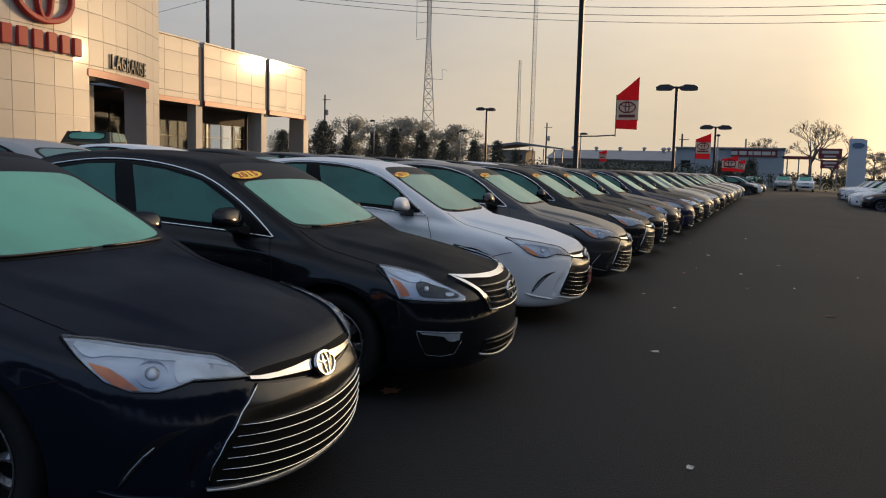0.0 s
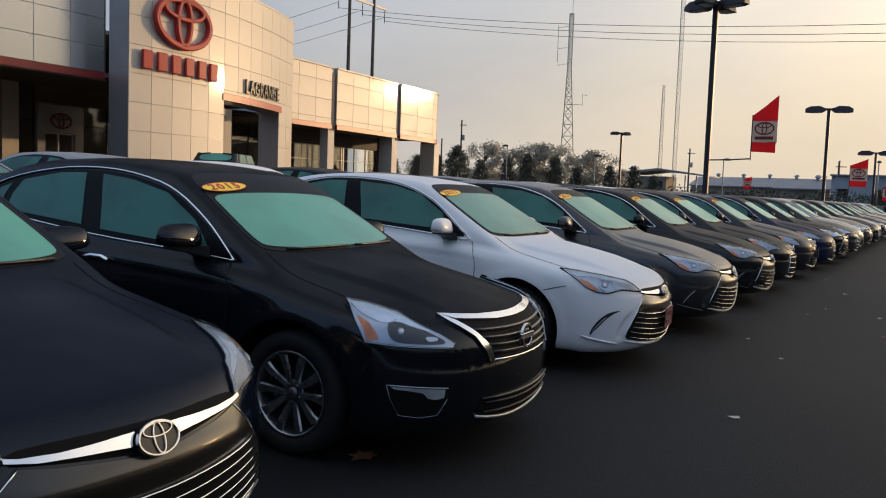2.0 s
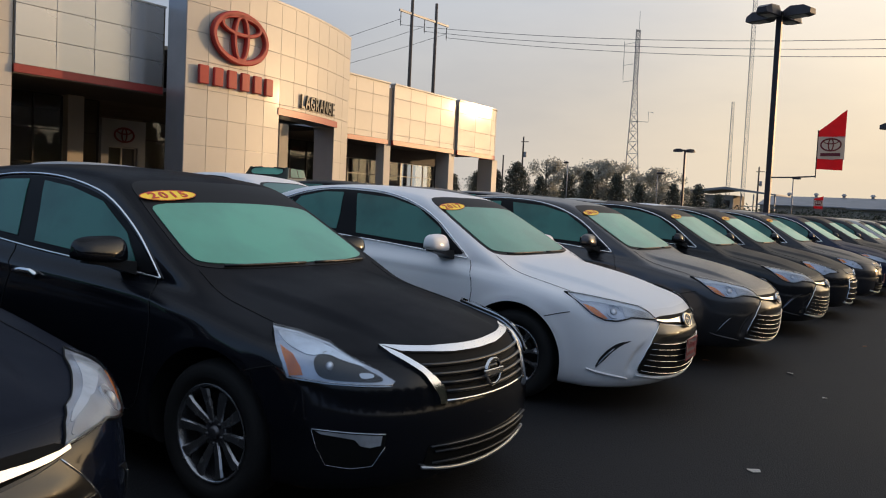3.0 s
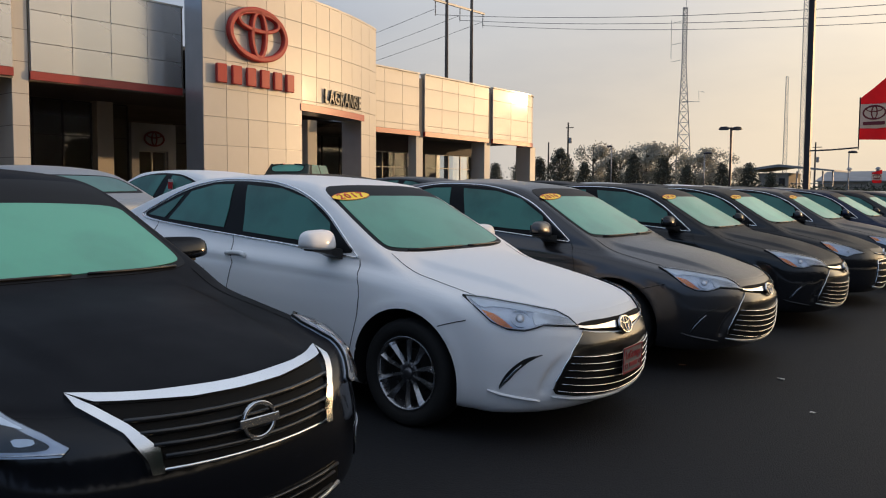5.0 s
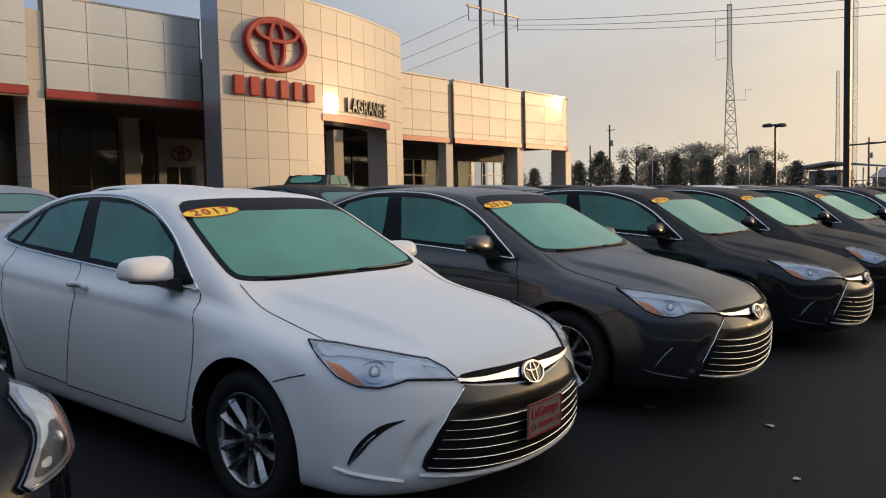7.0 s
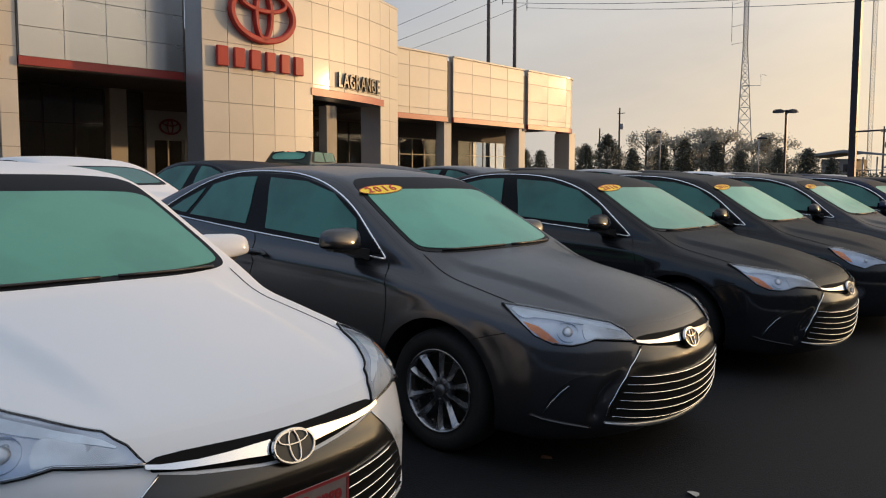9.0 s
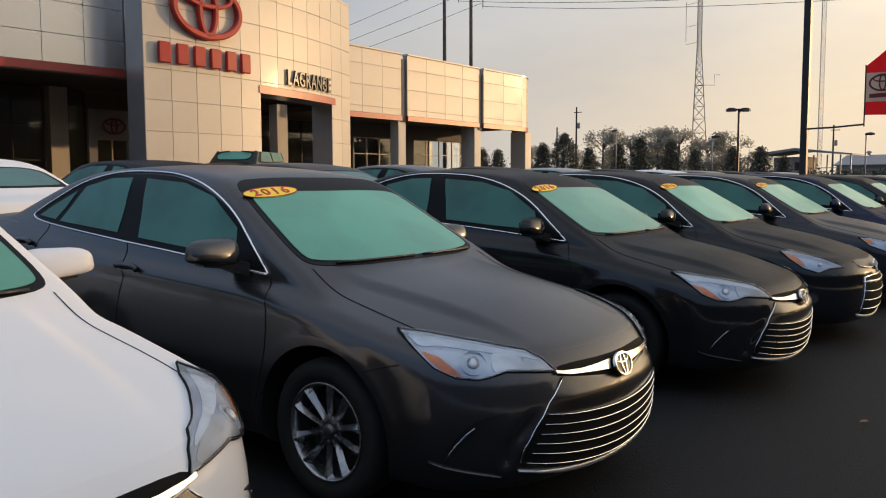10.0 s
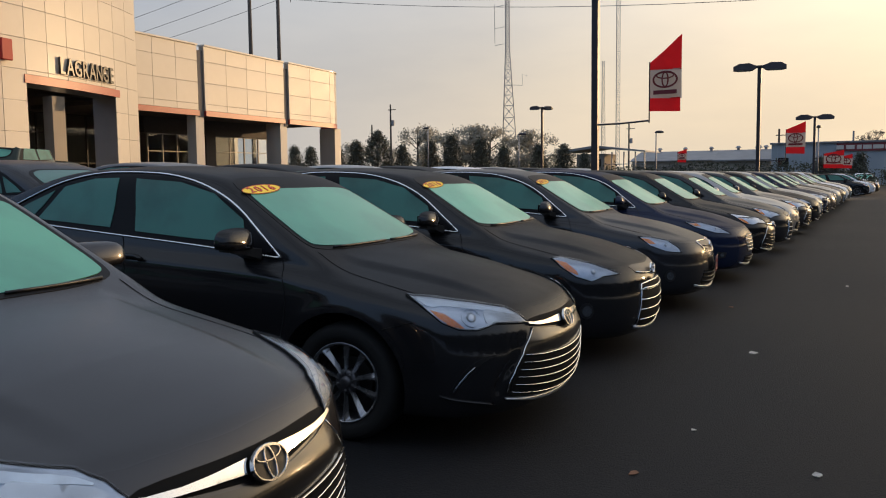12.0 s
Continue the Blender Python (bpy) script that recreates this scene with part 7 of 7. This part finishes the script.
for z, w, h in ((4.35, 2.55, 1.25), (3.1, 2.0, 1.0)):
    p = part("panel", bm_box(0, -0.1, z, w, 0.16, h, 0.02), M_MAROON, board)
    part("sign_bar", bm_box(0, -0.2, z + h * 0.15, w * 0.72, 0.04, h * 0.26), M_PALE, p)
    part("sign_bar", bm_box(0, -0.2, z - h * 0.25, w * 0.5, 0.04, h * 0.16), M_PALE, p)
totem = thing("totem_sign", "tall pale totem sign with a blue oval", "sign", "", (8.55, 75.0, -0.05))
part("slab", bm_prism([(-0.78, 0), (0.78, 0), (0.72, 4.95), (0.35, 5.08), (-0.7, 5.12)], 0.5, frame_of((0, -0.25, 0), (1, 0, 0), (0, 0, 1))), M_TOTEM, totem)
part("oval_mark", bm_prism(oval(0, 0, 0.52, 0.24, 28), 0.06, frame_of((0, -0.76, 4.5), (1, 0, 0), (0, 0, 1))), M_TOTEM_BLUE, totem, "blue oval mark")

# ---- other vehicles ----
SUV_SHAPE = dict(
    SEDAN, nose=0, length=4.7,
    bonnet=[(-0.1, 0.86), (0.02, 0.92), (0.12, 0.97), (0.4, 1.04), (0.9, 1.09), (1.3, 1.12), (2.0, 1.12), (3.0, 1.12), (4.4, 1.12), (4.75, 1.10), (5.0, 1.0)],
    side=[(0.15, -0.08), (0.3, -0.04), (0.5, -0.01), (0.8, 0.0), (0.95, -0.02), (1.1, -0.06), (1.3, -0.12)],
    front=[(0.1, 0.10), (0.3, 0.0), (0.5, -0.02), (0.8, 0.0), (0.95, 0.05), (1.2, 0.2)],
    rear=[(0.1, 0.1), (0.4, 0.0), (0.7, 0.0), (1.0, 0.05), (1.3, 0.13), (1.7, 0.3)],
    roof=[(1.0, 1.60), (1.8, 1.70), (2.2, 1.74), (3.0, 1.75), (4.0, 1.73), (4.7, 1.70)],
    cabin=[(1.0, 0.83), (1.1, 0.81), (1.3, 0.75), (1.5, 0.68), (1.65, 0.62), (1.8, 0.56)],
    screen=((1.25, 1.10), (1.95, 1.68)), back=((4.25, 1.70), (4.62, 1.10)), floor=0.26,
)
SUV_WINDOWS = dict(
    side=[(-1.5, 1.12), (-1.75, 1.30), (-2.05, 1.52), (-2.4, 1.60), (-4.1, 1.60), (-4.35, 1.35), (-4.3, 1.17), (-2.2, 1.12)],
    panes=[[(-1.75, 1.16), (-1.9, 1.32), (-2.12, 1.50), (-2.6, 1.56), (-2.62, 1.16)], [(-2.72, 1.16), (-2.72, 1.56), (-3.5, 1.56), (-3.5, 1.18)], [(-3.58, 1.19), (-3.58, 1.55), (-4.05, 1.55), (-4.22, 1.35), (-4.2, 1.21)]],
    chrome=[], screen=[(-1.32, 0), (-1.4, -0.6), (-1.9, -0.58), (-1.9, 0), (-1.9, 0.58), (-1.4, 0.6)], fog=[(-1.36, 0), (-1.43, -0.56), (-1.86, -0.55), (-1.86, 0), (-1.86, 0.55), (-1.43, 0.56)],
    back=[(-4.35, 0), (-4.4, 0.5), (-4.5, 0.5), (-4.5, -0.5), (-4.4, -0.5)], cowl=-1.34,
)


def upright_face(sh, car, kit, detail):
    """A tall face: square headlights, barred grille, grey lower bumper."""
    for s in (1, -1):
        sh.patch("headlight", [(s * 0.42, 0.80), (s * 0.70, 0.82), (s * 0.76, 0.95), (s * 0.44, 0.93)], FRONT, M_LAMP, car, off=0.005, res=0.05)
        sh.patch("fog_recess", [(s * 0.45, 0.45), (s * 0.70, 0.47), (s * 0.70, 0.58), (s * 0.45, 0.56)], FRONT, M_BLACK, car, off=0.004, res=0.05)
    sh.patch("grille_mesh", [(-0.38, 0.78), (0.38, 0.78), (0.40, 0.94), (-0.40, 0.94)], FRONT, M_BLACK, car, off=0.004, res=0.06)
    for z in (0.82, 0.87, 0.92):
        sh.strip("grille_bar", [(-0.38, z), (0.38, z)], FRONT, M_CHROME, car, 0.012, 0.01, off=0.008, res=0.1)
    lower_intake(sh, car, [(-0.40, 0.40), (0.40, 0.40), (0.44, 0.58), (-0.44, 0.58)], False, 2)


SUV_KIT = dict(SEDAN_KIT, name="suv", shape=SUV_SHAPE, windows=SUV_WINDOWS, face=upright_face, handles=[(-2.5, 1.0), (-3.4, 1.02)], bonnet_joint=[(-1.3, -0.68), (-0.7, -0.72), (-0.35, -0.66)], joints=[[(-1.45, 1.05), (-1.42, 0.4), (-2.66, 0.36), (-2.66, 1.1)], [(-2.66, 0.36), (-3.2, 0.38), (-3.5, 0.8), (-3.55, 1.1)]])
suv = sedan(SUV_KIT, 0.06, False)
SIDE_ROW = "vehicles across the lane"
place_car(suv, pose(6.3, 58.0, ground_height(8.5), 0, 0, 176), "white", "white sport utility vehicle nose to the lane", SIDE_ROW, "suv")
for x, y, colour, words in ((6.4, 55.0, "white", "white sport utility vehicle beside its twin"), (6.3, 61.0, "silver", "silver sport utility vehicle in the far row"), (6.6, 64.0, "white", "white sport utility vehicle in the far row"), (6.6, 51.8, "white", "white sport utility vehicle at the start of its row"), (6.9, 67.5, "grey", "grey sport utility vehicle in the far row")):
    m = pose(x, y, ground_height(x + 2.2), 0, 0, 176)
    place_car(copy_thing(suv, m), m, colour, words, SIDE_ROW, "suv")
for x, y, colour in ((5.9, 46.5, "white"), (5.8, 43.5, "white"), (6.1, 40.5, "black")):
    m = pose(x, y, ground_height(x + 2.2), 0, 0, 176)
    place_car(copy_thing(FAR["twin"], m), m, colour, f"{colour} sedan facing the lane from the far side", SIDE_ROW)
for x, y, colour in ((2.6, 86.0, "silver"), (4.8, 86.5, "white")):
    m = pose(x, y, -0.055, 0, 0, -92)
    place_car(copy_thing(suv, m), m, colour, f"{colour} sport utility vehicle parked across the lane's end", "vehicles at the lane's end", "suv")
for k, (x, y, colour, turn) in enumerate(((0.5, 60.5, "black", 20), (0.8, 63.5, "white", 20), (1.0, 66.5, "bronze", 22), (0.2, 76.0, "white", -80), (-3.5, 78.0, "silver", -80))):
    m = pose(x, y, -0.055, 0, 0, turn)
    place_car(copy_thing(FAR[("plain", "barred", "twin")[k % 3]], m), m, colour, f"{colour} sedan beyond the end of the front row", "cars past the row")

# pickup before the entrance
PICKUP_SHAPE = dict(
    SUV_SHAPE, length=5.7,
    bonnet=[(-0.1, 0.98), (0.02, 1.04), (0.12, 1.09), (0.4, 1.14), (0.9, 1.17), (1.4, 1.19), (3.7, 1.19), (4.0, 1.24), (5.5, 1.24), (5.7, 1.22), (6.0, 1.1)],
    width=[(-0.1, 0.93), (0.4, 0.95), (1.0, 0.97), (4.0, 0.97), (5.4, 0.96), (5.9, 0.93)],
    front=[(0.1, 0.10), (0.3, 0.0), (0.5, -0.02), (0.9, 0.0), (1.08, 0.05), (1.3, 0.2)], bow=(0.2, 0.2),
    roof=[(1.0, 1.78), (1.9, 1.88), (2.3, 1.915), (3.0, 1.92), (3.8, 1.89), (4.4, 1.8)],
    cabin=[(1.1, 0.87), (1.2, 0.86), (1.4, 0.80), (1.6, 0.74), (1.8, 0.67), (1.95, 0.6)],
    screen=((1.35, 1.18), (2.0, 1.84)), back=((3.78, 1.88), (3.98, 1.2)), wheels=(1.0, 4.4), arch=0.42, floor=0.34,
)
PICKUP_WINDOWS = dict(
    SUV_WINDOWS, side=[(-1.6, 1.20), (-1.85, 1.45), (-2.1, 1.70), (-2.4, 1.78), (-3.5, 1.78), (-3.7, 1.6), (-3.75, 1.25), (-2.2, 1.2)],
    panes=[[(-1.85, 1.24), (-2.0, 1.45), (-2.2, 1.68), (-2.7, 1.74), (-2.72, 1.24)], [(-2.82, 1.25), (-2.82, 1.74), (-3.45, 1.74), (-3.62, 1.6), (-3.66, 1.28)]],
    screen=[(-1.42, 0), (-1.5, -0.66), (-1.98, -0.62), (-1.96, 0), (-1.98, 0.62), (-1.5, 0.66)], fog=[(-1.46, 0), (-1.53, -0.62), (-1.94, -0.58), (-1.92, 0), (-1.94, 0.58), (-1.53, 0.62)],
    back=[(-3.82, 0), (-3.84, 0.5), (-3.9, 0.5), (-3.9, -0.5), (-3.84, -0.5)],
)
P_GREEN = paint("green_paint", (0.018, 0.028, 0.022), 0.4)
PAINTS["green"] = P_GREEN
pickup = sedan(dict(SUV_KIT, name="pickup_truck", shape=PICKUP_SHAPE, windows=PICKUP_WINDOWS, paint=P_GREEN), 0.06, False)
place_car(pickup, pose(-23.0, 15.35, ground_height(-23.9) + 0.02, 0, 0, -62) @ Matrix.Diagonal((1.12, 1.12, 1.12, 1)), "green", "dark green crew-cab pickup before the entrance", "", "pickup truck")
part("tag", bm_box(-3.1, -0.74, 1.5, 0.16, 0.01, 0.3), M_FLAG_RED, pickup, "red paper tag in the window")

# ---- litter on the asphalt ----
rng = random.Random(9)
SPOTS = [(0.56, 4.62), (0.68, 7.79), (1.36, 5.0), (0.15, 10.03), (0.68, 5.46), (1.44, -3.91), (1.5, 3.34), (2.09, 3.7), (0.34, 2.05), (-0.42, 1.91), (0.9, -1.2), (1.9, 6.6), (2.6, 9.0), (1.2, 12.5), (0.8, 1.2), (2.4, 1.5), (3.0, 5.5)]
for k, (x, y) in enumerate(SPOTS):
    bm = bmesh.new()
    s = rng.uniform(0.02, 0.05)
    pts = [bm.verts.new((x + s * rng.uniform(0.5, 1.3) * math.cos(a), y + s * rng.uniform(0.5, 1.3) * math.sin(a), ground_height(x) + 0.014 + rng.uniform(0.002, 0.012))) for a in (0, 0.9, 1.9, 2.9, 4.0, 5.2)]
    low = [bm.verts.new(v.co - Vector((0, 0, 0.002))) for v in pts]
    bm.faces.new(pts), bm.faces.new(low[::-1])
    for i in range(6):
        bm.faces.new((pts[i], low[i], low[(i + 1) % 6], pts[(i + 1) % 6]))
    tagged(part("litter_scrap", bm, M_LITTER if k % 3 else M_LEAF_DRY), "small pale scrap lying on the asphalt", "litter", "scraps on the asphalt")
bm = bmesh.new()
lx, ly, lz = -0.475, -3.47, ground_height(-0.475) + 0.016
outline = [(0.0, -0.09), (0.03, -0.03), (0.075, -0.02), (0.05, 0.02), (0.06, 0.07), (0.015, 0.06), (0.0, 0.11), (-0.02, 0.055), (-0.07, 0.06), (-0.04, 0.01), (-0.065, -0.03), (-0.02, -0.035)]
top = [bm.verts.new((lx + u, ly + v, lz + 0.02 * abs(u) * 8 * 0.3 + 0.012)) for u, v in outline]
low = [bm.verts.new(v.co - Vector((0, 0, 0.002))) for v in top]
mid, mid2 = bm.verts.new((lx, ly, lz)), bm.verts.new((lx, ly, lz - 0.002))
for i in range(12):
    j = (i + 1) % 12
    bm.faces.new((top[i], top[j], mid)), bm.faces.new((low[j], low[i], mid2)), bm.faces.new((top[i], low[i], low[j], top[j]))
tagged(part("fallen_leaf", bm, M_LEAF_DRY), "dry brown fallen leaf on the asphalt", "leaf")
